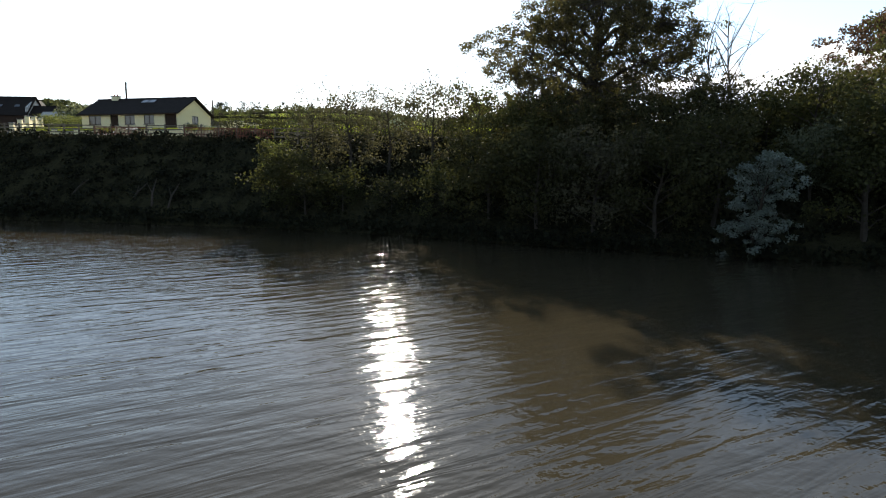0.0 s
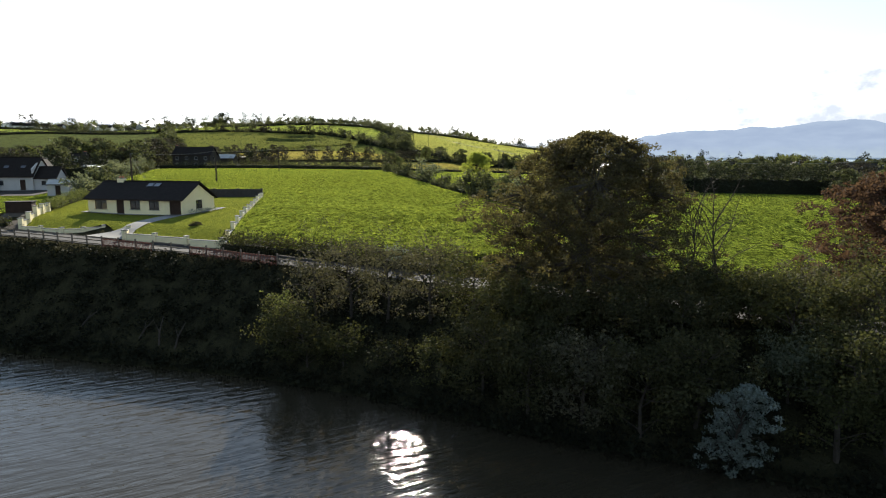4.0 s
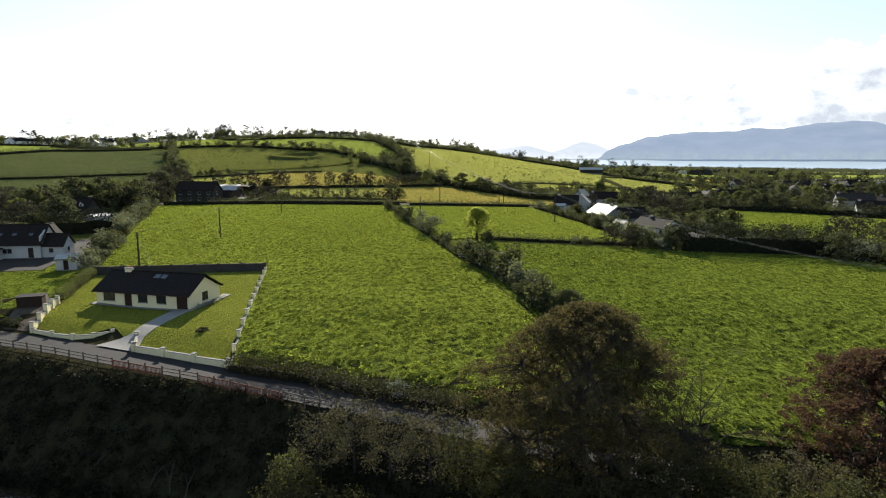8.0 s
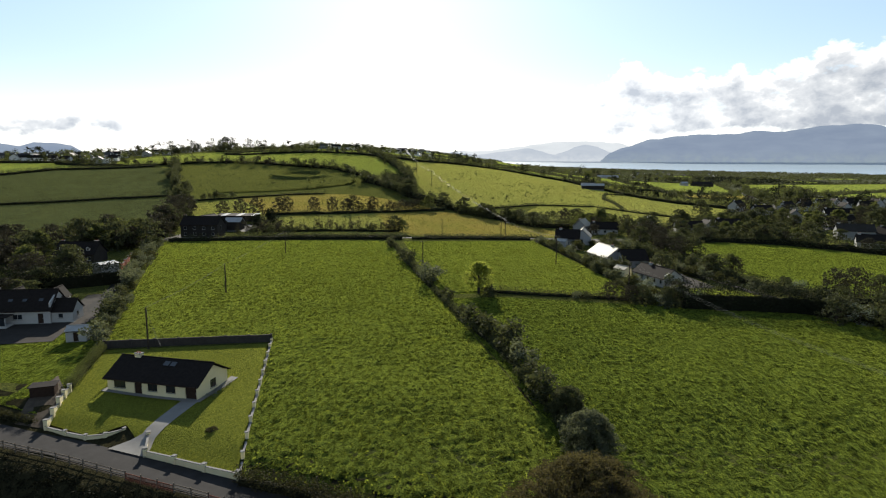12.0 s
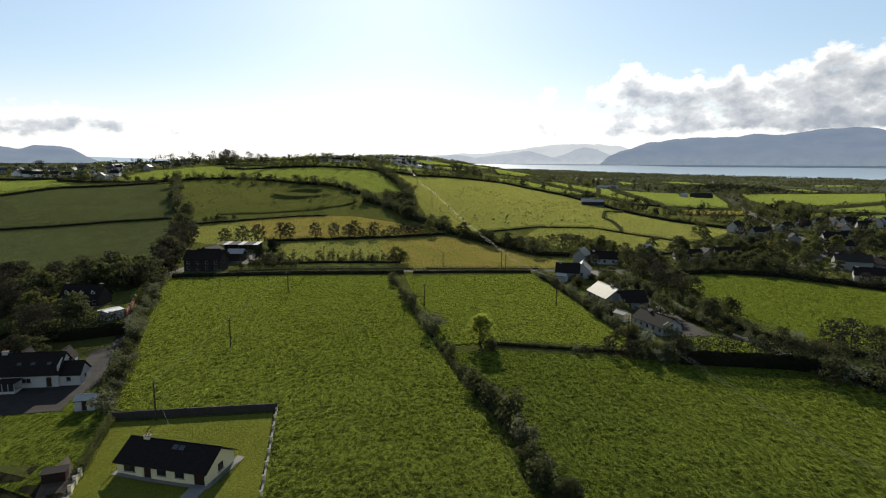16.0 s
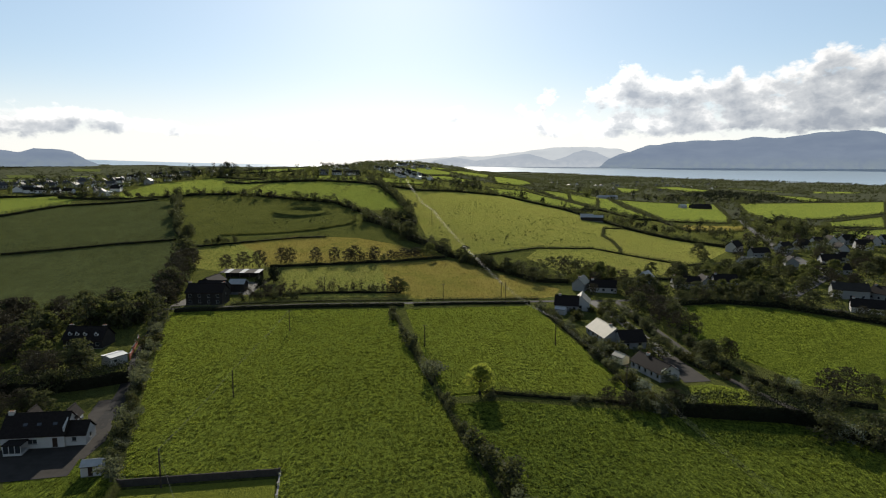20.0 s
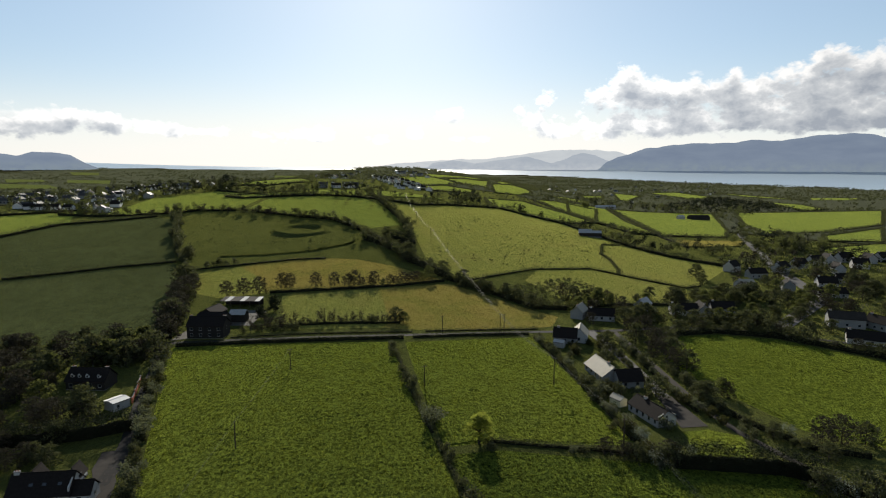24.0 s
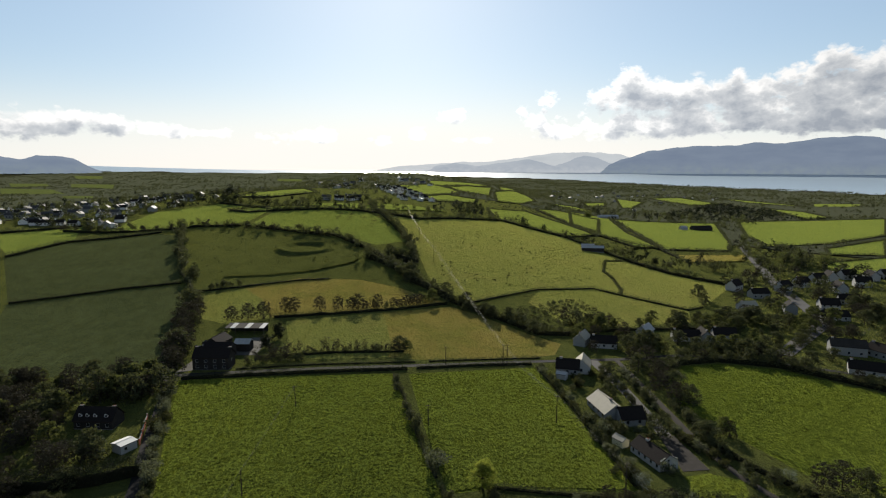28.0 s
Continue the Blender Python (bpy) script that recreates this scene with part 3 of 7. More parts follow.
def leaf_mesh(name, centres, radii, count, size, mat, rng, flat=0.8, sag=0.0):
    """Many small leaf quads in clumps round the centres."""
    c = np.asarray(centres, float)
    r = np.asarray(radii, float)
    share = r ** 2 / (r ** 2).sum()
    pick = rng.choice(len(c), count, p=share)
    d = rng.normal(size=(count, 3))
    d /= np.linalg.norm(d, axis=1)[:, None]
    d *= rng.random((count, 1)) ** 0.45
    p = c[pick] + d * r[pick, None] * np.array([1, 1, flat])
    if sag:
        p[:, 2] -= sag * rng.random(count) ** 2 * r[pick]
    u = rng.normal(size=(count, 3))
    u /= np.linalg.norm(u, axis=1)[:, None]
    v = np.cross(u, rng.normal(size=(count, 3)))
    v /= np.linalg.norm(v, axis=1)[:, None] + 1e-9
    s = size * (0.6 + 0.8 * rng.random((count, 1)))
    u, v = u * s * 0.5, v * s * 0.32
    verts = np.stack([p - u, p + v * 1.0, p + u, p - v], 1).reshape(-1, 3)
    me = bpy.data.meshes.new(name)
    me.vertices.add(len(verts))
    me.vertices.foreach_set("co", verts.ravel())
    me.loops.add(count * 4)
    me.loops.foreach_set("vertex_index", np.arange(count * 4))
    me.polygons.add(count)
    me.polygons.foreach_set("loop_start", np.arange(count) * 4)
    me.update(calc_edges=True)
    me.materials.append(mat)
    return me


def branches(height, radius, rng, limbs=7, start=0.25, trunk=0.03, lean=(0, 0), twigs=3, upright=0.5):
    """Trunk, limbs and their tips: a bmesh and the places of the foliage."""
    bm = bmesh.new()
    tips = []
    top = Vector((lean[0] * height, lean[1] * height, height * 0.85))
    spine = [Vector((0, 0, -0.3)), Vector((rng.normal() * 0.02 * height, rng.normal() * 0.02 * height, height * 0.3)), top * 0.65 + Vector((rng.normal(), rng.normal(), 0)) * 0.03 * height, top]
    base = trunk * height
    tube(spine, [base, base * 0.7, base * 0.4, base * 0.08], 6, bm)
    for i in range(limbs):
        h = start + (0.8 - start) * (i + rng.random()) / limbs
        k = h / 0.85 * 3
        j = min(2, int(k))
        root = spine[j].lerp(spine[j + 1], k - j)
        ang = 2.4 * i + rng.random()
        reach = radius * (1.05 - 0.45 * abs(h - 0.4) / 0.5) * (0.7 + 0.4 * rng.random())
        end = root + Vector((math.cos(ang) * reach, math.sin(ang) * reach, reach * upright * (0.4 + rng.random())))
        mid = root.lerp(end, 0.5) + Vector((rng.normal(), rng.normal(), rng.normal() + 0.6)) * 0.06 * radius
        tube([root, mid, end], [base * 0.32, base * 0.2, base * 0.04], 4, bm)
        tips += [tuple(end), tuple(mid.lerp(end, 0.5))]
        for _ in range(twigs):
            a = mid.lerp(end, rng.random() * 0.8)
            b = a + Vector((rng.normal(), rng.normal(), abs(rng.normal()) * 0.8)) * 0.22 * radius
            tube([a, b], [base * 0.08, base * 0.02], 3, bm)
            tips.append(tuple(b))
    tips.append(tuple(top))
    return bm, tips


def tree(name, at, height, radius, leaf, label, seed, count=1500, size=0.45, clump=0.3, limbs=8, start=0.25, lean=(0, 0), category="tree", trunk=0.03, upright=0.5, twigs=3, sag=0.0, group=""):
    rng = np.random.default_rng(seed)
    x, y = at[:2]
    root = thing(name, (x, y, at[2] if len(at) > 2 else ground(x, y)), 0, label, category, group)
    bm, tips = branches(height, radius, rng, limbs, start, trunk, lean, twigs, upright)
    part("trunk", bm, M["bark"], root)
    r = clump * radius * (0.6 + 0.8 * rng.random(len(tips)))
    if count:
        crown = new("crown", leaf_mesh("crown", tips, r, count, size, M[leaf], rng, sag=sag))
        crown.parent = root
    return root


def crown_tree(name, at, height, radius, leaf, label, seed, clumps=600, per=120, size=0.18, clump=0.6, low=0.05, wide=0.42, lean=(0, 0), trunk=0.045, limbs=16, rough=0.3, group="", category="tree", bare=0.0):
    """A broad tree: limbs fork to twig ends spread through an uneven dome, each with its spray of leaves."""
    rng = np.random.default_rng(seed)
    x, y = at[:2]
    root = thing(name, (x, y, ground(x, y)), 0, label, category, group)
    bm = bmesh.new()
    base = trunk * height
    mid = Vector((lean[0] * height * 0.4, lean[1] * height * 0.4, height * 0.38))
    top = Vector((lean[0] * height, lean[1] * height, height * 0.82))
    spine = [Vector((0, 0, -0.4)), mid * 0.45, mid, top]
    tube(spine, [base, base * 0.8, base * 0.6, base * 0.1], 8, bm)

    def dome(ang, h, share):
        k = (h - wide) / ((1 - wide) if h > wide else (wide - low + 0.12))
        k = k if h > wide else 0.5 * k
        r = radius * math.sqrt(max(0.02, 1 - k * k))
        r *= 1 + rough * (1.3 * noise.noise((math.cos(ang) * 1.7 + seed, math.sin(ang) * 1.7, h * 4.2)) + 0.7 * noise.noise((math.cos(ang) * 5.0, math.sin(ang) * 5.0 + seed, h * 11.0)))
        return Vector((math.cos(ang) * r * share + lean[0] * height * h, math.sin(ang) * r * share + lean[1] * height * h, height * h))

    forks = []
    for i in range(limbs):
        h = low + 0.15 + (0.75 - low) * (i + rng.random()) / limbs
        ang = 2.4 * i + 0.6 * rng.random()
        end = dome(ang, h, 0.62)
        k = min(0.95, max(0.12, (h - 0.22) / 0.82))
        a = spine[1].lerp(mid, k / 0.46) if k < 0.46 else mid.lerp(top, (k - 0.46) / 0.54)
        bend = a.lerp(end, 0.5) + Vector((rng.normal(), rng.normal(), rng.normal() + 0.8)) * 0.05 * radius
        tube([a, bend, end], [base * 0.34, base * 0.22, base * 0.1], 5, bm)
        forks += [end, bend.lerp(end, 0.4), bend]
    places = np.array([tuple(f) for f in forks])
    tips, radii = [], []
    for i in range(clumps):
        h = low + (1.0 - low) * rng.random() ** 0.85
        ang = rng.random() * 6.2832
        p = dome(ang, h, 0.22 + 0.8 * rng.random() ** 0.55)
        near = places[np.argmin(((places - np.array(p)) ** 2).sum(1))]
        if i % 2 == 0:
            start = Vector(near)
            knee = start.lerp(p, 0.55) + Vector((rng.normal(), rng.normal(), rng.normal())) * 0.04 * radius
            tube([start, knee, p], [base * 0.07, base * 0.045, base * 0.012], 3, bm)
        if rng.random() >= bare:
            tips.append(tuple(p))
            radii.append(clump * (0.5 + 0.9 * rng.random()))
    part("trunk", bm, M["bark"], root)
    crown = new("crown", leaf_mesh("crown", tips, radii, len(tips) * per, size, M[leaf], rng, flat=0.6, sag=0.35))
    crown.parent = root
    return root


def hedge(line, height, width, leaf, label, seed, density=14, size=0.35, step=1.0, wild=0.35, category="hedge"):
    """A hedge along a line: foliage of uneven height on woody stems."""
    rng = np.random.default_rng(seed)
    density = int(density * 1.25)
    pts = smooth_line(line, step)
    x0, y0 = pts[len(pts) // 2]
    z0 = ground(x0, y0)
    centres, radii = [], []
    for x, y in pts:
        h = height * (1 - wild + 2 * wild * (0.5 + 0.5 * noise.noise((x * 0.18, y * 0.18, seed)) + 0.35 * rng.random() - 0.2))
        layers = max(1, round(h / width))
        for k in range(layers):
            r = max(width, h / layers) * 0.6 * (0.85 + 0.3 * rng.random())
            centres.append((x - x0 + rng.normal() * width * 0.12, y - y0 + rng.normal() * width * 0.12, ground(x, y) - z0 + h * (k + 0.5) / layers))
            radii.append(r)
    root = thing("hedge", (x0, y0, z0), 0, label, category, "field hedges")
    crown = new("foliage", leaf_mesh("foliage", centres, radii, int(len(centres) * density), size, M[leaf], rng, flat=1.0))
    crown.parent = root
    # the hedge's solid near-black core, added for opacity and inner shade
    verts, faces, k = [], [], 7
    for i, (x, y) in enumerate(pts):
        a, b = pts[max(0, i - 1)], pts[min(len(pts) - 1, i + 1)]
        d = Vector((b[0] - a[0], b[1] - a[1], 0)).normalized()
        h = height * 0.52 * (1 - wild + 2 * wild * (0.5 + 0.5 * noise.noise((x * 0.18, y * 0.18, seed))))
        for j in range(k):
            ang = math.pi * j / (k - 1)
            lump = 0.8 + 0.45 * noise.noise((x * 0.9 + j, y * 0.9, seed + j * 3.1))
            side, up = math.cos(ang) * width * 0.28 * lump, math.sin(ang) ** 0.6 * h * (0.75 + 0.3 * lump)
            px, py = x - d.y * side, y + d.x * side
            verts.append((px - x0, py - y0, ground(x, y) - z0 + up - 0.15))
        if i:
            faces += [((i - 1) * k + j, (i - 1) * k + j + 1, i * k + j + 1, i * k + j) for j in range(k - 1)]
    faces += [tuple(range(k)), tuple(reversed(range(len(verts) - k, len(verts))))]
    dark_core = mesh_from("thicket", verts, faces, False)
    dark_core.materials.append(M["leaf_ivy_shade"])
    new("thicket", dark_core).parent = root
    stems = bmesh.new()
    for x, y in pts[:: max(1, int(2 / step))]:
        g = ground(x, y) - z0
        tube([(x - x0, y - y0, g - 0.2), (x - x0 + rng.normal() * 0.2, y - y0 + rng.normal() * 0.2, g + height * 0.6)], [0.07, 0.03], 4, stems)
    part("stem", stems, M["bark"], root)["kind"] = "stuff"
    return root

# ---- the river bank: trees and bushes ----
crown_tree("beech_tree", (11.3, 46.6), 13.3, 7.7, "leaf_beech", "tall spreading beech with bronze-green spring leaves beside the road", 1, 2800, 44, 0.165, 0.46, low=-0.06, wide=0.44, rough=0.42, lean=(0.11, 0.13), limbs=26)
crown_tree("copper_beech_tree", (35.4, 44.4), 9.8, 6.6, "leaf_copper", "copper beech with dark purple-brown leaves above the river", 2, 900, 56, 0.19, 0.5, low=-0.02, wide=0.34, rough=0.5, limbs=22)
tree("bare_tree", (20.0, 43), 9.8, 2.9, "leaf_green", "slender leafless tree with thin upright branches", 3, 0, limbs=18, start=0.12, trunk=0.014, upright=1.6, twigs=7, category="tree")
tree("bare_tree", (18.3, 42.4), 8.8, 2.4, "leaf_green", "slender leafless tree with thin upright branches", 4, 0, limbs=16, start=0.12, trunk=0.013, upright=1.8, twigs=7, category="tree")

BANK_SHRUBS = [  # x, y, height of the top over the water, radius, leaf, count
    (-12.0, 47.2, 7.2, 2.3, "leaf_green", 2200), (-10.2, 50.0, 10.8, 2.2, "leaf_bronze", 1500), (-12.6, 48.6, 8.0, 1.6, "leaf_shoot", 900), (-7.2, 49.6, 12.0, 2.3, "leaf_bronze", 2000),
    (-4.0, 48.4, 12.0, 2.3, "leaf_bronze", 1900), (-0.4, 47.0, 12.0, 2.4, "leaf_bronze", 2000), (3.0, 45.0, 11.0, 2.7, "leaf_green", 3200),
    (-10.2, 46.0, 5.8, 2.4, "leaf_hedge", 3000), (-7.2, 45.2, 4.8, 2.2, "leaf_green", 1600), (-3.4, 43.6, 3.6, 1.8, "leaf_hedge", 700), (0.4, 41.6, 5.0, 2.2, "leaf_green", 1800),
    (3.4, 39.6, 7.4, 2.8, "leaf_hedge", 4600), (6.2, 37.4, 7.6, 3.0, "leaf_hedge", 4800), (9.4, 36.0, 8.2, 3.0, "leaf_bronze", 4600),
    (12.6, 34.4, 7.8, 3.0, "leaf_hedge", 4600), (15.8, 34.2, 8.6, 2.9, "leaf_hedge", 4400), (22.2, 30.8, 10.4, 3.2, "leaf_green", 6000),
    (25.8, 31.4, 8.4, 3.0, "leaf_green", 4800), (28.8, 27.4, 8.4, 3.3, "leaf_hedge", 4800), (32.8, 25.4, 9.0, 3.5, "leaf_hedge", 4600),
    (6.0, 42.6, 10.0, 2.8, "leaf_green", 4200), (9.0, 40.6, 10.0, 2.8, "leaf_hedge", 4200), (12.6, 39.4, 10.2, 2.9, "leaf_hedge", 4200), (16.4, 38.4, 10.0, 2.7, "leaf_hedge", 3800), (22.6, 36.4, 11.8, 3.0, "leaf_green", 4800), (26.2, 35.6, 12.4, 3.2, "leaf_green", 5000),
    (17.6, 41.6, 10.0, 2.6, "leaf_hedge", 3800), (22.0, 40.6, 9.6, 2.8, "leaf_green", 4200), (24.4, 40.4, 9.4, 2.6, "leaf_hedge", 3800), (26.6, 39.6, 10.2, 2.8, "leaf_bronze", 4800), (38.0, 22.0, 9.0, 3.6, "leaf_hedge", 4200), (44, 18, 9, 4, "leaf_hedge", 3600), (36, 33, 10, 3.5, "leaf_hedge", 3600),
    (21.2, 42.2, 8.2, 1.5, "leaf_hedge", 3200), (23.4, 41.4, 8.2, 1.5, "leaf_hedge", 3200), (25.4, 40.6, 8.0, 1.5, "leaf_hedge", 2800)]
SHRUB_WORDS = {"leaf_shoot": "young bright green shrub on the steep river bank", "leaf_green": "leafy green willow shrub on the river bank", "leaf_bronze": "brownish budding shrub on the river bank", "leaf_hedge": "dense dark shrub overhanging the shaded river"}
for i, (x, y, top, r, leaf, count) in enumerate(BANK_SHRUBS):
    tree("shrub", (x, y), max(2.5, (top - max(0, ground(x, y))) / 1.12), r, leaf, SHRUB_WORDS[leaf], 40 + i, int(count * 1.35), 0.185, 0.22, 18, 0.04, lean=(0, -0.12), trunk=0.022, upright=0.5, twigs=6, sag=0.9, category="shrub", group="bank shrubs")
crown_tree("blossom_tree", (16.8, 31.8), 5.3, 1.8, "blossom", "small tree covered in grey-white blossom hanging over the water", 71, 300, 34, 0.13, 0.26, low=-0.05, wide=0.4, lean=(-0.02, -0.3), trunk=0.025, limbs=14, rough=0.75)
tree("willow_tree", (21.4, 34.4), 4.6, 2.3, "willow", "pale grey-leaved willow on the bank", 72, 7000, 0.17, 0.4, 9, 0.1, lean=(0, -0.1), trunk=0.02, sag=0.8, category="tree")
tree("thorn_bush", (-3.8, 58.6), 2.6, 1.1, "blossom", "hawthorn bush in white blossom beside the road", 73, 500, 0.18, 0.4, 7, 0.1, trunk=0.03, category="shrub")
for i in range(9):
    x = -11.5 + 1.75 * i
    y = road_y(x) - 3.4 + 0.4 * math.sin(i * 1.7)
    tree("sapling", (x, y), 4.6 + 0.6 * math.sin(i * 2.1), 1.6, "leaf_bronze", "thin leafless sapling on the verge", 80 + i, 110, 0.16, 0.35, 10, 0.08, trunk=0.014, upright=1.5, twigs=5, category="shrub", group="verge saplings")


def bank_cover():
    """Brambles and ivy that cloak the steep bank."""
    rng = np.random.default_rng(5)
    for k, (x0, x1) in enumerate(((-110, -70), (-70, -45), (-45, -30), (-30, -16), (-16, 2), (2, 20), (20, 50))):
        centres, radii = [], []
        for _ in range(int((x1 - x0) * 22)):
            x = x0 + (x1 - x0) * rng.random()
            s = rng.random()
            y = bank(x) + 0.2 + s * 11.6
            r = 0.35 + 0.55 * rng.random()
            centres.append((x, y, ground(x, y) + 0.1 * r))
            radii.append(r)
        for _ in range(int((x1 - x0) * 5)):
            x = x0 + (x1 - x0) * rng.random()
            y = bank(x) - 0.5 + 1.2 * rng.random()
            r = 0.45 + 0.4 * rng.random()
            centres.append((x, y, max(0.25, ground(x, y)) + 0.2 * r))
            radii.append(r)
        me = leaf_mesh("brambles", centres, radii, min(11000, len(centres) * 20), 0.3, M["leaf_ivy_shade"], rng)
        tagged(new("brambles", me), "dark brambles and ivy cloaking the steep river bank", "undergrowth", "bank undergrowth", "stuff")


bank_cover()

# dead branches along the water's edge
for i, (x, y, turn, tilt) in enumerate([(-26.5, 51.6, 40, 38), (-24.2, 50.6, 95, 60), (-22.6, 50.0, 70, 50), (-33.0, 54.0, 20, 30), (24.6, 30.4, 60, 50)]):
    ob = thing("dead_branch", (x, y, max(0.1, ground(x, y))), turn, "bare brown dead branch leaning on the bank", "branch")
    part("wood", tube([(0, 0, -0.2), (0.6, 0.1, 1.2 * math.sin(radians(tilt))), (1.5, 0.0, 2.6 * math.sin(radians(tilt)))], [0.11, 0.08, 0.03], 6), M["bark"], ob)
    part("twig", tube([(0.6, 0.1, 1.2 * math.sin(radians(tilt))), (0.9, 0.6, 2.2 * math.sin(radians(tilt)))], [0.05, 0.015], 5), M["bark"], ob)

# ---- the road's fence ----


def fence_run(a, b, label, red=False):
    (x0, y0), (x1, y1) = a, b
    n = max(1, round(math.hypot(x1 - x0, y1 - y0) / 2.3))
    turn = math.degrees(math.atan2(y1 - y0, x1 - x0))
    gap = math.hypot(x1 - x0, y1 - y0) / n
    for i in range(n):
        x, y = x0 + (x1 - x0) * i / n, y0 + (y1 - y0) * i / n
        xe, ye = x0 + (x1 - x0) * (i + 1) / n, y0 + (y1 - y0) * (i + 1) / n
        z, ze = land(x, y) - 0.05, land(xe, ye) - 0.05
        root = thing("fence", (x, y, z), turn, label, "fence", "road fence")
        part("post", box(-0.07, 0.07, -0.07, 0.07, -0.3, 1.28, bevel=0.015), M["grey_wood"], root)
        for h in ((0.35, 0.75, 1.12) if not red else (0.3, 0.95)):
            bm = box(0.07, gap - 0.07, -0.06, -0.015, h - 0.055, h + 0.055)
            bmesh.ops.transform(bm, matrix=Matrix(((1, 0, 0, 0), (0, 1, 0, 0), ((ze - z) / gap, 0, 1, 0), (0, 0, 0, 1))), verts=bm.verts)
            part("rail", bm, M["grey_wood"] if not red else M["red_wood"], root)
        if red:
            slat = None
            for k in range(int(gap / 0.18)):
                lean = 0.03 * math.sin(k * 7.3 + i)
                if slat is None:
                    slat = part("slat", box(-0.04, 0.04, -0.015, 0.015, 0.05, 1.0, bevel=0.006), M["red_wood"], root)
                    ob = slat
                else:
                    ob = new("slat", slat.data)
                    ob.parent = root
                ob.matrix_basis = pose(0.1 + k * 0.18, -0.08, (ze - z) * k * 0.18 / gap + lean, 0, math.degrees(lean), 0)


RAILING = "weathered grey wooden post and rail fence beside the road"
PALING = "reddish-brown wooden paling fence beside the road"
RUNS = [(-104, 0), (-75, 0), (-54.3, 0), (-45.7, 0), (-37.2, 1), (-30.4, 0), (-25.8, 1), (-15.6, 0), (-10.8, 0)]
for (xa, red), (xb, _) in zip(RUNS, RUNS[1:]):
    fence_run((xa, road_y(xa) - 2.9), (xb, road_y(xb) - 2.9), PALING if red else RAILING, bool(red))

# ---- houses ----


def wall_piece(length, height, thick, openings, gable=0.0):
    """A wall along x with real openings (x0, x1, z0, z1); a gable rises to a point at its middle."""
    bm = bmesh.new()
    xs = sorted({0.0, length, *(o[0] for o in openings), *(o[1] for o in openings)})
    zs = sorted({0.0, height, *(o[2] for o in openings), *(o[3] for o in openings)})
    grid = {}

    def v(i, j, back):
        if (i, j, back) not in grid:
            grid[i, j, back] = bm.verts.new((xs[i], thick if back else 0, zs[j]))
        return grid[i, j, back]

    def solid(i, j):
        if not (0 <= i < len(xs) - 1 and 0 <= j < len(zs) - 1):
            return False
        cx, cz = (xs[i] + xs[i + 1]) / 2, (zs[j] + zs[j + 1]) / 2
        return not any(a < cx < b and c < cz < d for a, b, c, d in openings)

    for i in range(len(xs) - 1):
        for j in range(len(zs) - 1):
            if not solid(i, j):
                continue
            bm.faces.new((v(i, j, 0), v(i + 1, j, 0), v(i + 1, j + 1, 0), v(i, j + 1, 0)))
            bm.faces.new((v(i, j + 1, 1), v(i + 1, j + 1, 1), v(i + 1, j, 1), v(i, j, 1)))
            if not solid(i, j - 1):
                bm.faces.new((v(i, j, 1), v(i + 1, j, 1), v(i + 1, j, 0), v(i, j, 0)))
            if not solid(i, j + 1) and not (gable and j == len(zs) - 2):
                bm.faces.new((v(i, j + 1, 0), v(i + 1, j + 1, 0), v(i + 1, j + 1, 1), v(i, j + 1, 1)))
            if not solid(i - 1, j):
                bm.faces.new((v(i, j, 1), v(i, j, 0), v(i, j + 1, 0), v(i, j + 1, 1)))
            if not solid(i + 1, j):
                bm.faces.new((v(i + 1, j, 0), v(i + 1, j, 1), v(i + 1, j + 1, 1), v(i + 1, j + 1, 0)))
    if gable:
        j, n = len(zs) - 1, len(xs) - 1
        tip = [bm.verts.new((length / 2, y, height + gable)) for y in (0, thick)]
        bm.faces.new([v(i, j, 0) for i in range(n + 1)] + [tip[0]])
        bm.faces.new([tip[1]] + [v(i, j, 1) for i in range(n, -1, -1)])
        bm.faces.new((v(n, j, 0), v(n, j, 1), tip[1], tip[0]))
        bm.faces.new((tip[0], tip[1], v(0, j, 1), v(0, j, 0)))
    return bm


def window_part(root, m, w, h, frame_mat, divide=1, name="window"):
    """Frame with panes in a wall's opening; m puts it there (x along, z up)."""
    bm = bmesh.new()
    t = 0.07
    box(0, w, 0.06, 0.14, 0, t, bm), box(0, w, 0.06, 0.14, h - t, h, bm)
    for k in range(divide + 1):
        x = (w - t) * k / divide
        box(x, x + t, 0.06, 0.14, t, h - t, bm)
    ob = part(name, bm, frame_mat, root)
    ob.matrix_basis = m
    pane = part("pane", box(t, w - t, 0.09, 0.11, t, h - t), M["glass"], ob)
    if name == "window":
        part("sill", box(-0.08, w + 0.08, -0.08, 0.1, -0.09, -0.01), M["concrete"], ob)
    return ob


def roof_slab(length, run, rise, over, thick=0.16):
    """One slope of a roof: from the eave (y = -over) up to the ridge (y = run)."""
    k = rise / run
    y0, z0 = -over, -over * k
    bm = bmesh.new()
    vs = [bm.verts.new(p) for p in ((-over, y0, z0), (length + over, y0, z0), (length + over, run, rise), (-over, run, rise), (-over, y0, z0 + thick), (length + over, y0, z0 + thick), (length + over, run, rise + thick), (-over, run, rise + thick))]
    for f in ((0, 3, 2, 1), (4, 5, 6, 7), (0, 1, 5, 4), (1, 2, 6, 5), (2, 3, 7, 6), (3, 0, 4, 7)):
        bm.faces.new([vs[i] for i in f])
    return bm


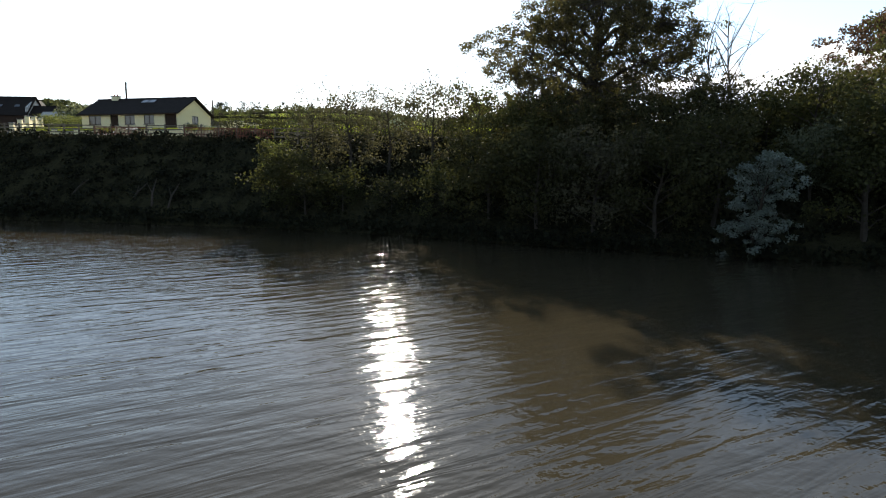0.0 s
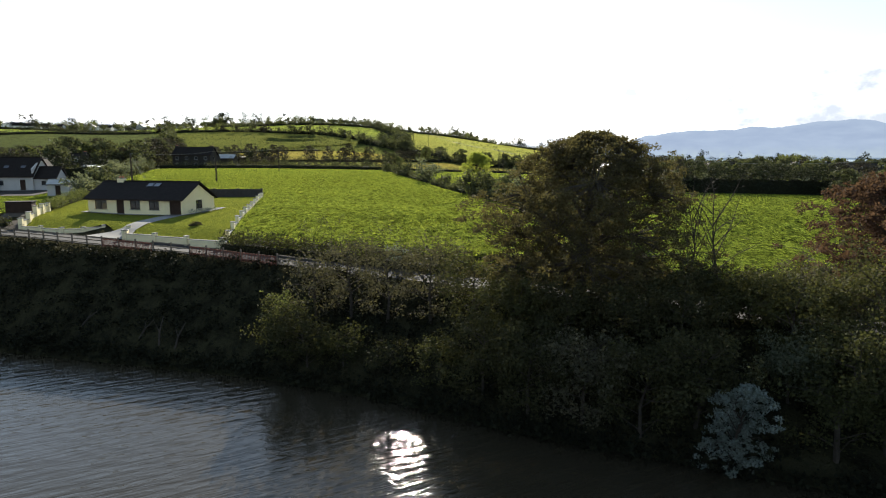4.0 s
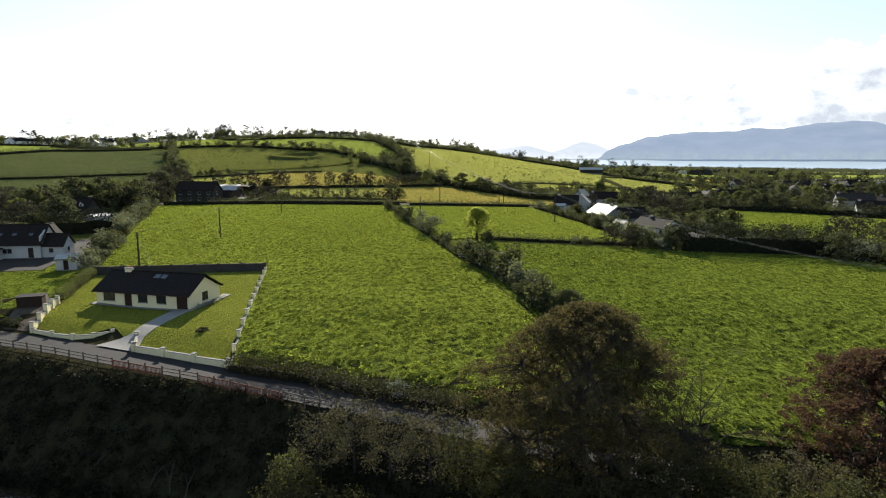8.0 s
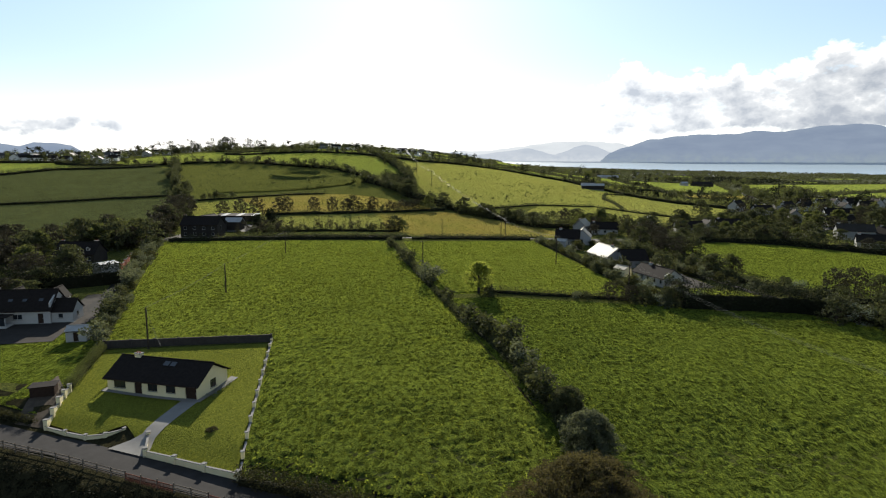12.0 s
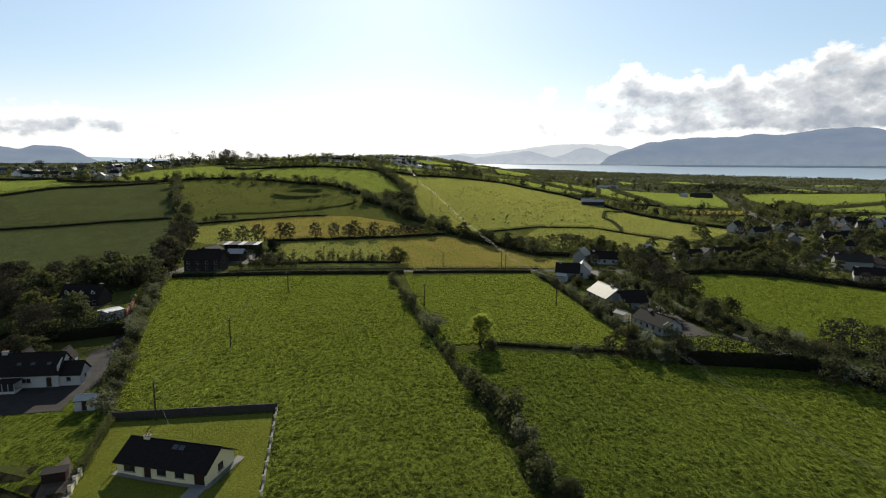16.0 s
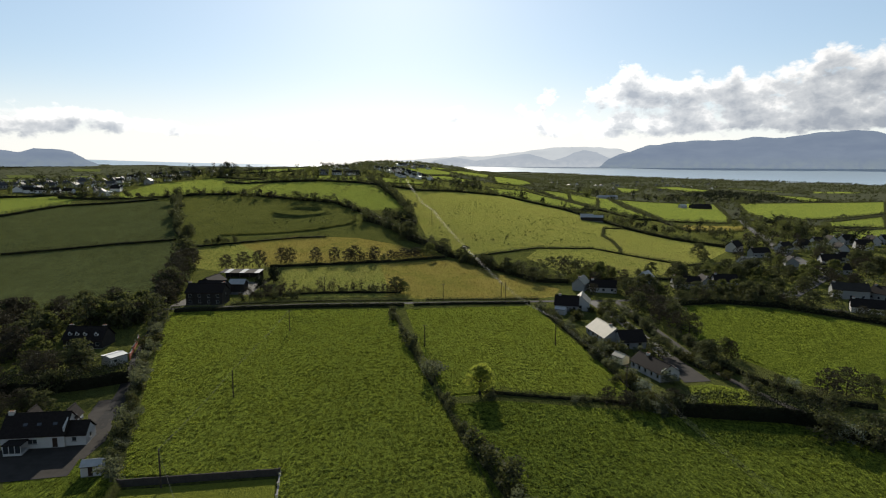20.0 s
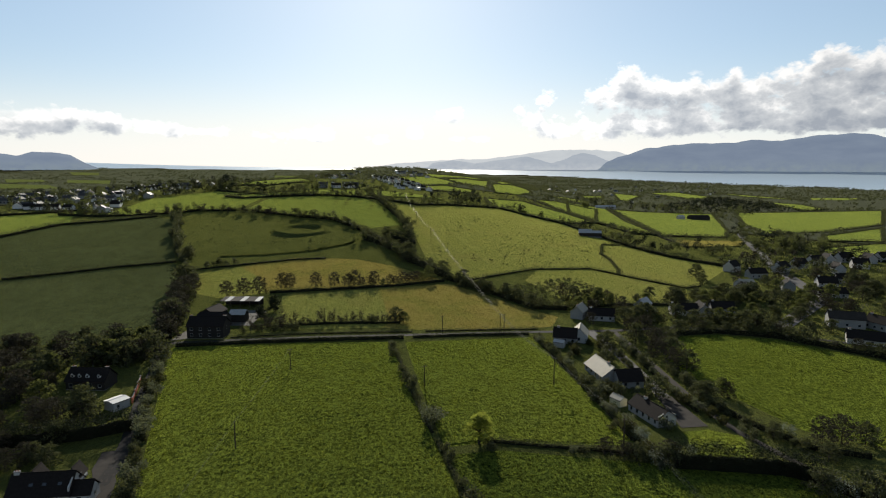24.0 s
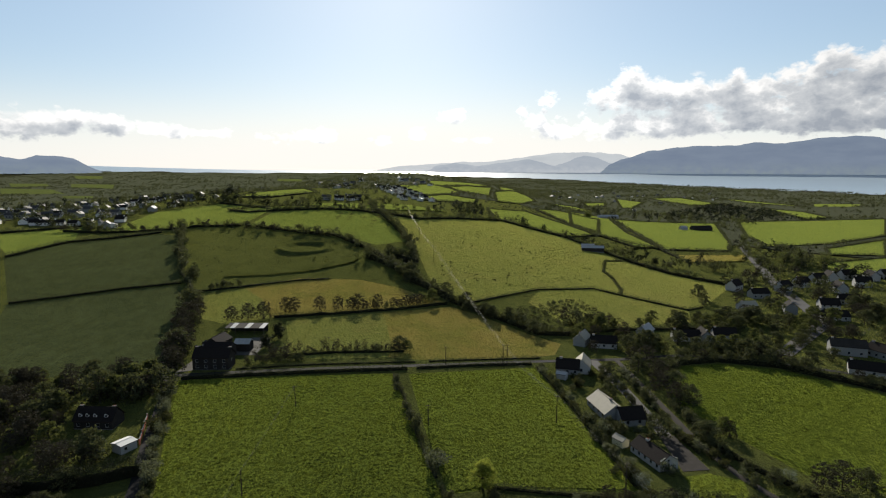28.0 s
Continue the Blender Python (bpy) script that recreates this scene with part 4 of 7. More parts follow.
def house(name, at, turn, length, depth, eave, rise, wall, roof, label, front=(), back=(), right=(), left=(), doors=(), chimneys=(), frame_mat="white", category="house", over=0.35, group="", dormers=(), roof_lights=(), sink=1.2, dormer_wall=""):
    """A gabled house; its middle at (x, y), the front towards -y of its own frame. Openings are (x, z, width, height) from each wall's own left end."""
    x, y = at[:2]
    z = at[2] if len(at) > 2 else ground(x, y)
    root = thing(name, (x, y, z), turn, label, category, group)
    part("plinth", box(-length / 2 - 0.05, length / 2 + 0.05, -depth / 2 - 0.05, depth / 2 + 0.05, -sink, 0.12), M["concrete"], root)
    t = 0.3
    sides = ((pose(-length / 2, -depth / 2, 0), length, [*front], [*doors], 0.0), (pose(length / 2, depth / 2, 0, 0, 0, 180), length, [*back], [], 0.0),
             (pose(length / 2, -depth / 2 + t, 0, 0, 0, 90), depth - 2 * t, [*right], [], rise * (1 - 2 * t / depth)), (pose(-length / 2, depth / 2 - t, 0, 0, 0, 270), depth - 2 * t, [*left], [], rise * (1 - 2 * t / depth)))
    for m, long, windows, entries, gable in sides:
        holes = [(a, a + w, b, b + h) for a, b, w, h in windows] + [(a, a + w, 0.1, h) for a, w, h in entries]
        ob = part("wall", wall_piece(long, eave, t, holes, gable), M[wall], root)
        ob.matrix_basis = m
        for a, b, w, h in windows:
            window_part(root, m @ pose(a, 0, b), w, h, M[frame_mat], 2 if w > 1.4 else 1)
        for a, w, h in entries:
            door = part("door", box(0, w, 0.12, 0.2, 0.1, h, bevel=0.02), M["dark_wood"], root)
            door.matrix_basis = m @ pose(a, 0, 0)
            part("handle", box(w - 0.16, w - 0.1, 0.06, 0.12, 1.0, 1.12), M["tin"], door)
    s = part("roof", roof_slab(length, depth / 2, rise, over), M[roof], root)
    s.matrix_basis = pose(-length / 2, -depth / 2, eave)
    s = part("roof", roof_slab(length, depth / 2, rise, over), M[roof], root)
    s.matrix_basis = pose(length / 2, depth / 2, eave, 0, 0, 180)
    part("ridge", tube([(-length / 2 - over, 0, eave + rise + 0.17), (length / 2 + over, 0, eave + rise + 0.17)], [0.12, 0.12], 6), M[roof], root)
    part("gutter", box(-length / 2 - over, length / 2 + over, -depth / 2 - over - 0.1, -depth / 2 - over, eave - over * rise / depth * 2 - 0.02, eave - over * rise / depth * 2 + 0.1), M["dark_wood"], root)
    for cx in chimneys:
        ch = part("chimney", box(cx - 0.55, cx + 0.55, -0.35, 0.35, eave + rise - 0.5, eave + rise + 0.55, bevel=0.02), M[wall], root)
        part("cap", box(cx - 0.63, cx + 0.63, -0.43, 0.43, eave + rise + 0.55, eave + rise + 0.65), M["concrete"], ch)
        for dx in (-0.25, 0.25):
            part("pot", tube([(cx + dx, 0, eave + rise + 0.65), (cx + dx, 0, eave + rise + 0.9)], [0.12, 0.1], 8), M["brick"], ch)
    for dx, w, h in dormers:
        d = part("dormer", bmesh.new(), M[dormer_wall or wall], root)
        bm = bmesh.new()
        k = rise / (depth / 2)
        y0, z0 = -depth / 2 + 0.9, eave + 0.9 * k
        back_y = min(-0.2, y0 + (h + w * 0.45) / k)
        pts = [(dx - w / 2, y0, z0 - 0.2), (dx + w / 2, y0, z0 - 0.2), (dx + w / 2, y0, z0 + h), (dx, y0, z0 + h + w * 0.45), (dx - w / 2, y0, z0 + h)]
        f = [bm.verts.new(p) for p in pts]
        b = [bm.verts.new((px, back_y, pz)) for px, py, pz in pts]
        bm.faces.new(f), bm.faces.new(list(reversed(b)))
        for i in range(5):
            bm.faces.new((f[(i + 1) % 5], f[i], b[i], b[(i + 1) % 5]))
        bm.to_mesh(d.data)
        bm.free()
        window_part(root, pose(dx - w * 0.3, y0 - 0.15, z0 + 0.15), w * 0.6, h * 0.8, M[frame_mat], 1)
        for side in (-1, 1):
            bm = bmesh.new()
            e = [(dx + side * (w / 2 + 0.2), z0 + h - 0.15), (dx, z0 + h + w * 0.45 + 0.08)]
            vs = [bm.verts.new((px, py, pz + up)) for up in (0, 0.1) for px, pz in e for py in (y0 - 0.25, back_y)]
            for face in ((0, 1, 3, 2), (4, 6, 7, 5), (0, 2, 6, 4), (1, 5, 7, 3), (0, 4, 5, 1), (2, 3, 7, 6)):
                bm.faces.new([vs[i] for i in face])
            part("dormer_roof", bm, M[roof], root)
    for rx, ry, w, h in roof_lights:
        k = rise / (depth / 2)
        lite = part("roof_light", box(0, w, 0, h, 0.02, 0.1), M["glass"], root)
        lite.matrix_basis = pose(rx, -depth / 2 + ry, eave + ry * k + 0.17, math.degrees(math.atan(k)), 0, 0)
    return root


# the cream bungalow in its walled garden
bungalow = house("bungalow", (-43.5, 91.2, 9.45), -13.4, 16.0, 7.7, 2.45, 2.2, "cream", "slate", "cream rendered bungalow with a dark slate roof and brown windows",
                 front=[(1.2, 0.85, 2.1, 1.3), (7.3, 0.85, 1.7, 1.3), (10.5, 0.85, 1.7, 1.3)], doors=[(4.9, 1.35, 2.2), (13.9, 1.9, 2.25)], right=[(2.9, 0.85, 1.5, 1.3)],
                 back=[(2, 0.9, 1.6, 1.2), (7, 0.9, 1.6, 1.2), (12, 0.9, 1.6, 1.2)], chimneys=[-5.2], frame_mat="dark_wood", over=0.45, roof_lights=[(0.2, 2.5, 1.0, 0.9), (1.4, 2.5, 1.0, 0.9)], sink=2.0)
drape("garden_lawn", [(-37.6, 72.0), (-24.5, 67.4), (-33.2, 110), (-61.5, 105.6), (-57.6, 88.5), (-54.6, 79), (-47.6, 76.2), (-43.4, 78)], M["lawn"], "closely mown sunlit lawn round the bungalow", "lawn", 0.17, 2)
drape("driveway", [(-43.2, 73.0), (-37.4, 71.0), (-38.0, 75.0), (-36.2, 85.8), (-38.9, 86.4), (-40.2, 76.0)], M["concrete"], "pale concrete driveway leading to the bungalow", "driveway", 0.22, 2)
drape("garden_path", [(-53.0, 88.6), (-36.0, 84.6), (-33.4, 94.0), (-34.8, 94.6), (-36.4, 86.4), (-52.6, 90.4)], M["concrete"], "pale concrete path round the bungalow", "path", 0.26, 2)


def garden_wall(points, height, mat, label, pillar=0.0, thick=0.2, cap="concrete", spacing=0.0, pillar_h=0.35):
    """A low wall from point to point with a coping; pillars stand at the points."""
    for i, ((x0, y0), (x1, y1)) in enumerate(zip(points, points[1:])):
        long = math.hypot(x1 - x0, y1 - y0)
        z = min(land(x0, y0), land(x1, y1)) - 0.1
        root = thing("garden_wall", (x0, y0, z), math.degrees(math.atan2(y1 - y0, x1 - x0)), label, "wall", "garden walls")
        part("panel", box(pillar / 2, long - pillar / 2, -thick / 2, thick / 2, -0.4, height), M[mat], root)
        part("coping", box(pillar / 2, long - pillar / 2, -thick / 2 - 0.05, thick / 2 + 0.05, height, height + 0.07, bevel=0.015), M[cap], root)
        for end in ([0, long] if i == len(points) - 2 else [0]):
            if pillar:
                p = part("pillar", box(end - pillar / 2, end + pillar / 2, -pillar / 2, pillar / 2, -0.4, height + pillar_h, bevel=0.015), M[mat], root)
                part("cap", box(end - pillar / 2 - 0.06, end + pillar / 2 + 0.06, -pillar / 2 - 0.06, pillar / 2 + 0.06, height + pillar_h, height + pillar_h + 0.09, bevel=0.02), M[cap], p)


garden_wall([(-37.6, 71.5), (-33.2, 69.9), (-28.8, 68.2), (-24.1, 66.5)], 1.0, "cream", "low cream rendered garden wall with square pillars along the road", 0.45)
garden_wall([(-37.6, 71.5), (-39.4, 76.0)], 1.0, "cream", "cream rendered wing wall at the gateway", 0.5)
garden_wall([(-43.4, 77.4), (-45.2, 76.0), (-47.6, 75.5), (-51.0, 76.6), (-54.5, 78.0)], 0.65, "cream", "curved low cream garden wall beside the gateway", 0.4, pillar_h=0.2)
garden_wall([(-54.5, 78.0), (-55.2, 80.6), (-55.9, 83.1), (-56.6, 85.5), (-57.2, 87.8)], 1.25, "cream", "stepped cream garden wall with pillars", 0.5)
garden_wall([(-24.1, 66.5), (-24.9, 70.6), (-25.7, 74.7), (-26.5, 78.8), (-27.3, 82.9), (-28.1, 87.0), (-28.9, 91.1), (-29.7, 95.2), (-30.5, 99.3), (-31.3, 103.4), (-32.1, 107.5), (-32.9, 111.4)], 0.6, "cream", "low cream garden wall stepping back between square pillars", 0.42, pillar_h=0.4)
garden_wall([(-32.9, 111.4), (-37.0, 110.8), (-41.2, 110.2), (-45.4, 109.5), (-49.6, 108.9), (-53.8, 108.2), (-58.0, 107.6), (-62.5, 106.8)], 1.55, "old_block", "tall dark block wall behind the bungalow", 0.35, pillar_h=0.1, cap="gravel")
hedge([(-57.8, 88.4), (-59.2, 94), (-61, 100.5), (-62.6, 106)], 1.9, 1.7, "leaf_shoot", "clipped olive-green privet hedge", 90, 200, 0.16, 0.6, 0.08)
crown_tree("shrub", (-31.0, 76.4), 0.6, 0.8, "leaf_bronze", "round brown shrub in a bed on the lawn", 91, 60, 26, 0.12, 0.2, low=0.05, limbs=6, rough=0.15, category="shrub")
for i in range(7):
    t = i / 6
    tree("flowering_shrub", (-35.4 + 1.5 * t, 85.8 + 6.2 * t, land(-36, 88) + 0.1), 0.7, 0.45, "blossom", "small pale blue-white flowering shrub by the gable", 92 + i, 160, 0.1, 0.5, 4, 0.1, category="shrub", group="gable flowers")
# rubble and a small lean-to outside the wing wall
shed = thing("log_store", (-60.6, 87.0, land(-60.6, 87.0)), 20, "low dark timber log store beside the wing wall", "shed")
part("body", box(-1.6, 1.6, -1.1, 1.1, -0.4, 1.5, bevel=0.03), M["dark_wood"], shed)
part("roof", box(-1.8, 1.8, -1.3, 1.3, 1.5, 1.62, bevel=0.02), M["slate"], shed)
drape("bare_earth", [(-60, 79.5), (-55, 78.2), (-56, 82), (-58, 88), (-63, 94), (-62, 86)], M["mud"], "bare brown earth beside the garden wall", "earth", 0.1, 3)
hedge([(-23.6, 65.8), (-14.8, 63.4), (-6.4, 59.8), (2.8, 56.4)], 2.0, 2.6, "leaf_hedge", "dark bramble hedge between road and field", 93, 240, 0.2, 0.7, 0.22)
hedge([(-57.5, 79.5), (-66, 82.5), (-80, 87.5), (-110, 98)], 1.3, 1.4, "leaf_hedge", "dark hedge along the road", 94, 110, 0.22, 0.8, 0.2)
for i, (x, y) in enumerate([(-20, 67.0), (-14.5, 65.4), (-10.2, 63.4), (-5.9, 61.5), (-1.9, 60.0), (2.1, 58.7), (2.8, 58.2)]):
    ob = thing("fence_post", (x, y, ground(x, y)), 17 * i, "thin weathered wooden fence post at the field's edge", "post", "field fence posts")
    part("stake", box(-0.06, 0.06, -0.06, 0.06, -0.3, 1.15, bevel=0.012), M["grey_wood"], ob)

# ---- fields and roads ----
NEAR = "tufted bright green pasture beside the bungalow"
drape("verge", [(-420, 240), (-160, 112), (-75, 90), (-40, 80), (-22, 68), (12, 62), (24, 50), (60, 37), (200, 20), (330, 120), (420, 300), (420, 560), (200, 760), (120, 1000), (-330, 960), (-420, 700)], M["rough_grass"], "rough grass verges and odd corners between the fields", "verge", 0.035, 9)
drape("plain", [(-2600, 500), (-430, 520), (-330, 955), (120, 995), (205, 756), (430, 560), (1900, 500), (2300, 1780), (1500, 1800), (1360, 2200), (1130, 2880), (760, 3700), (0, 4090), (-560, 4520), (-1500, 4380), (-2600, 4200)], M["plain"], "olive scrub and bog of the far coastal plain", "plain", 0.8, 50)
drape("field", [(-108, 228), (-22.6, 238), (-17, 215), (-10.5, 190), (-4.5, 160), (0.5, 139), (6, 118), (9.5, 102), (13, 85), (17.5, 70), (13, 60), (4, 57.6), (-6, 61.2), (-14.5, 65), (-24, 67.2), (-33.2, 112), (-64, 109.6)], M["near_grass"], NEAR, cell=2.5)
drape("field", [(-16, 238), (38, 251), (52.5, 153), (12, 153), (0, 150), (-9, 195)], M["near_grass"], "small green pasture with a lone tree at its edge", cell=6)
drape("field", [(1, 146), (15.3, 149), (36.8, 146), (64, 142), (84, 140), (96, 127), (130, 95), (190, 60), (95, 33), (45, 44), (25.6, 48.6), (20, 52), (17.5, 66), (12, 92), (6.5, 118)], M["deep_grass"], "wide tufted green pasture above the river trees", cell=2.5)
# deep_grass darkens this lawn, its shade being put into the colour
drape("lawn", [(-84, 106), (-90, 114), (-76, 117), (-66, 112.5), (-62.6, 106), (-59, 90), (-57, 81), (-75, 88), (-105, 99), (-110, 106)], M["deep_grass"], "rough green lawn beside the white house", "lawn", cell=5)
MEADOW_GREEN = [(-78, 284), (-86, 311), (-36, 330.5), (-25, 268), (-27, 258), (-72, 252)]
MEADOW_TAN = [(-36, 330.5), (-27.6, 333), (3, 345), (18, 331), (31, 315), (44, 298), (56, 286), (50, 269), (36, 263), (-11.8, 256), (-27, 258), (-25, 268)]
drape("field", MEADOW_TAN, M["tan_grass"], "rough tan meadow above the lane", cell=8)
drape("field", MEADOW_GREEN, M["hill_grass"], "rough green meadow above the lane", cell=8)
STRAW_GREEN = [(-138, 318), (-148, 357), (-128, 372), (-110, 350), (-96, 318), (-116, 306)]
STRAW_TAN = [(-128, 372), (-99, 393), (-58, 392), (-31, 379), (-3, 354), (-28, 337), (-58, 327), (-93, 318), (-96, 318), (-110, 350)]
drape("field", STRAW_TAN, M["tan_grass"], "straw-coloured meadow below the ringfort", cell=8)
drape("field", STRAW_GREEN, M["hill_grass"], "green end of the meadow below the ringfort", cell=8)
drape("field", [(-200, 440), (-176, 392), (-154, 366), (-98, 396), (-62, 429), (-58, 480), (-94, 507), (-125, 517), (-205, 530), (-228, 520)], M["rough_grass"], "rough dark green pasture round the ringfort", cell=8)
drape("field", [(-250, 331), (-205, 364), (-172, 378), (-152, 345), (-128, 262), (-112, 240), (-150, 232), (-200, 236)], M["ploughed_grass"], "dull green field with faint drill rows", cell=10)
drape("field", [(-310, 413), (-300, 468), (-250, 518), (-232, 514), (-195, 428), (-174, 384), (-206, 369), (-252, 335)], M["ploughed_grass"], "sloping dull green field between dark hedges", cell=10)
drape("field", [(-372, 480), (-330, 540), (-300, 476), (-312, 420)], M["far_grass"], "green field at the edge of the town", cell=12)
drape("field", [(-300, 520), (-310, 640), (-262, 690), (-183, 622), (-189, 564), (-226, 552)], M["far_grass"], "sunlit green field on the hill's brow", cell=12)
drape("field", [(-184, 548), (-176, 610), (-110, 620), (-80, 612), (-52, 566), (-33, 508), (-58, 486), (-92, 514), (-126, 523)], M["far_grass"], "bright green field on the hill's shoulder", cell=12)
drape("field", [(-76, 612), (-26, 600), (60, 682), (100, 640), (124, 612), (144, 552), (149, 516), (135, 509), (122, 464), (122.5, 440), (118.5, 405), (114, 392), (100, 402), (62, 390), (16, 357), (-8, 378), (-18, 440), (-30, 506), (-50, 568)], M["hill_grass"], "broad sunlit hill pasture dotted with rushes", cell=12)
drape("field", [(125, 440), (124.5, 463), (137, 507), (152, 512), (176, 470), (206, 428), (160, 366), (148, 361), (117.5, 391), (121, 405)], M["hill_grass"], "sunlit pasture below the hill", cell=10)
drape("field", [(50, 362), (62, 391), (101, 402), (147, 356), (136, 324), (95, 318), (66, 318)], M["hill_grass"], "rushy green field behind the village", cell=10)
drape("field", [(87, 212), (88, 240), (105, 258), (124, 262), (147, 255), (172, 228), (196, 190), (176, 150), (123, 152), (104, 164), (94, 192)], M["deep_grass"], "green pasture beside the village lane", cell=8)
drape("field", [(66, 146), (80, 144), (84, 160), (76, 164), (68, 162)], M["near_grass"], "small grass plot beside the white bungalow", "lawn", cell=5)
HILL_FIELDS = [[(-173, 634), (-140, 657), (-97, 666), (-90, 626), (-135, 620)], [(-88, 672), (-42, 711), (2, 695), (-54, 640), (-83, 632)],
               [(-89, 1100), (-29, 1186), (35, 1086), (-16, 934), (-53, 862)], [(-44, 1417), (67, 1592), (122, 1623), (21, 1196), (-32, 1169)],
               [(1, 1178), (118, 1530), (79, 1083), (18, 1086)], [(147, 1654), (198, 1654), (171, 1486), (134, 1486)],
               [(95, 1186), (180, 1590), (164, 1100), (130, 1003), (83, 980)], [(-48, 879), (0, 975), (51, 965), (43, 901), (-38, 823)],
               [(139, 931), (178, 956), (219, 857), (172, 673), (158, 757)], [(179, 1097), (228, 1093), (260, 1019), (220, 991)],
               [(-269, 762), (-259, 827), (-212, 899), (-173, 803), (-214, 738)], [(-228, 629), (-168, 643), (-136, 633), (-133, 620), (-205, 613)],
               [(58, 700), (58, 840), (116, 872), (147, 751), (164, 655), (128, 620), (98, 652)]]
PLAIN_FIELDS = [[(198, 958), (245, 905), (214, 704), (214, 600), (190, 590), (162, 679), (158, 752)], [(248, 889), (307, 893), (412, 915), (315, 660), (287, 604), (216, 590), (232, 767)],
                [(466, 954), (756, 1029), (568, 770), (438, 679), (348, 645), (376, 748)], [(406, 637), (536, 727), (437, 590), (384, 594)], [(343, 540), (426, 576), (440, 500), (349, 469), (322, 502)],
                [(469, 1654), (496, 1510), (372, 1196), (348, 1189)], [(581, 1722), (693, 1789), (669, 1454), (573, 1396)], [(799, 1811), (830, 1460), (823, 1361), (766, 1531)], [(287, 1251), (372, 1401), (320, 1204), (262, 1118)],
                [(692, 1298), (713, 1196), (675, 1050), (605, 1012)], [(910, 1484), (1017, 1473), (949, 1383), (848, 1382)]]
WEST_FIELDS = [[(-2197, 3018), (-2023, 3044), (-1862, 2829), (-1973, 2724)], [(-1906, 2566), (-1605, 2445), (-1300, 2049), (-1508, 2028)], [(-2330, 3769), (-2150, 3783), (-2016, 3530), (-2140, 3486)],
               [(-1902, 3049), (-1677, 3042), (-1406, 2536), (-1688, 2703)], [(-1223, 1911), (-1122, 1910), (-1033, 1752), (-1122, 1754)], [(-1064, 3809), (-901, 3771), (-834, 3491), (-988, 3536)]]
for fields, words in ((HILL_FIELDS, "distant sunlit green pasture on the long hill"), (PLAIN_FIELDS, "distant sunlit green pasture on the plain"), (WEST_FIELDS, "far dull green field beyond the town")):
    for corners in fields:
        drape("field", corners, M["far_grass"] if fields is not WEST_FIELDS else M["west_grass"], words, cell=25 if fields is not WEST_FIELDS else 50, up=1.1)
drape("field", [(219, 560), (293, 580), (272, 542), (211, 525)], M["tan_grass"], "brown stubble strip beside the main road", cell=20, up=1.0)


def inside(x, y, poly):
    hit = False
    for (xi, yi), (xj, yj) in zip(poly, poly[1:] + poly[:1]):
        if (yi > y) != (yj > y) and x < (xj - xi) * (y - yi) / (yj - yi) + xi:
            hit = not hit
    return hit


OPEN_LAND = HILL_FIELDS + PLAIN_FIELDS + WEST_FIELDS + [[(-372, 480), (-330, 540), (-300, 476), (-312, 414)], [(-300, 500), (-310, 640), (-262, 690), (-183, 622), (-170, 564), (-186, 535), (-226, 508)], [(-190, 522), (-176, 610), (-110, 620), (-80, 612), (-52, 566), (-33, 508), (-92, 507)],
                                                        [(-76, 612), (-26, 600), (60, 682), (160, 660), (210, 430), (62, 394), (-18, 440)]]
open_land = lambda x, y: any(inside(x, y, f) for f in OPEN_LAND)

strip("road", [(x, y) for x, y, _ in ROAD[1:-1]], 4.4, M["asphalt"], "narrow grey asphalt country road above the river", step=2.0, up=0.08)
strip("road", [(-113, 233), (-65, 240), (-20.7, 247), (37.6, 258.5), (65.7, 263), (80.7, 265.5), (109, 272.8), (135, 271.4), (185, 246)], 3.2, M["lane"], "narrow lane between dark hedges")
strip("road", [(-80, 126), (-81, 138), (-85, 152), (-93, 174), (-100, 196), (-108, 222), (-113, 233)], 3.6, M["lane"], "narrow side lane past the houses")
strip("drive", [(-77.5, 117), (-77.2, 124), (-79.5, 131), (-84, 138), (-86, 146)], 4.6, M["gravel"], "dark gravel drive curving up from the white house to the lane", "driveway")
strip("road", [(65.7, 263), (67, 252.7), (69.9, 229), (71.5, 201), (71.9, 183), (71, 166)], 4.4, M["worn_tarmac"], "grey village lane")
strip("road", [(77, 264), (78.5, 240), (79.5, 215), (80.5, 190), (81.5, 177), (84.4, 162), (92, 142), (104, 124)], 2.4, M["gravel"], "gravel farm track behind a hedge")
strip("road", [(389, 815), (303, 597), (270, 506), (246, 440), (235, 399), (225, 364), (212, 330), (160, 276)], 8.0, M["worn_tarmac"], "main road running over the plain", up=0.3)
drape("yard", [(68.6, 164.6), (77, 166), (74.6, 188), (69.6, 188)], M["gravel"], "grey gravel yard beside the white bungalow", "yard", 0.14, 4)
drape("yard", [(-84, 108.5), (-74.6, 110.5), (-77, 121), (-79, 128), (-92, 121), (-100, 119), (-100, 106)], M["gravel"], "dark gravel yard in front of the white house", "yard", 0.14, 4)
drape("yard", [(-112, 236), (-104, 240), (-104, 262), (-110, 262)], M["yard_concrete"], "pale concrete farm yard", "yard", 0.14, 4)
drape("yard", [(-96, 258), (-86, 258), (-86, 284), (-96, 284)], M["yard_concrete"], "pale concrete farm yard behind the sheds", "yard", 0.14, 4)

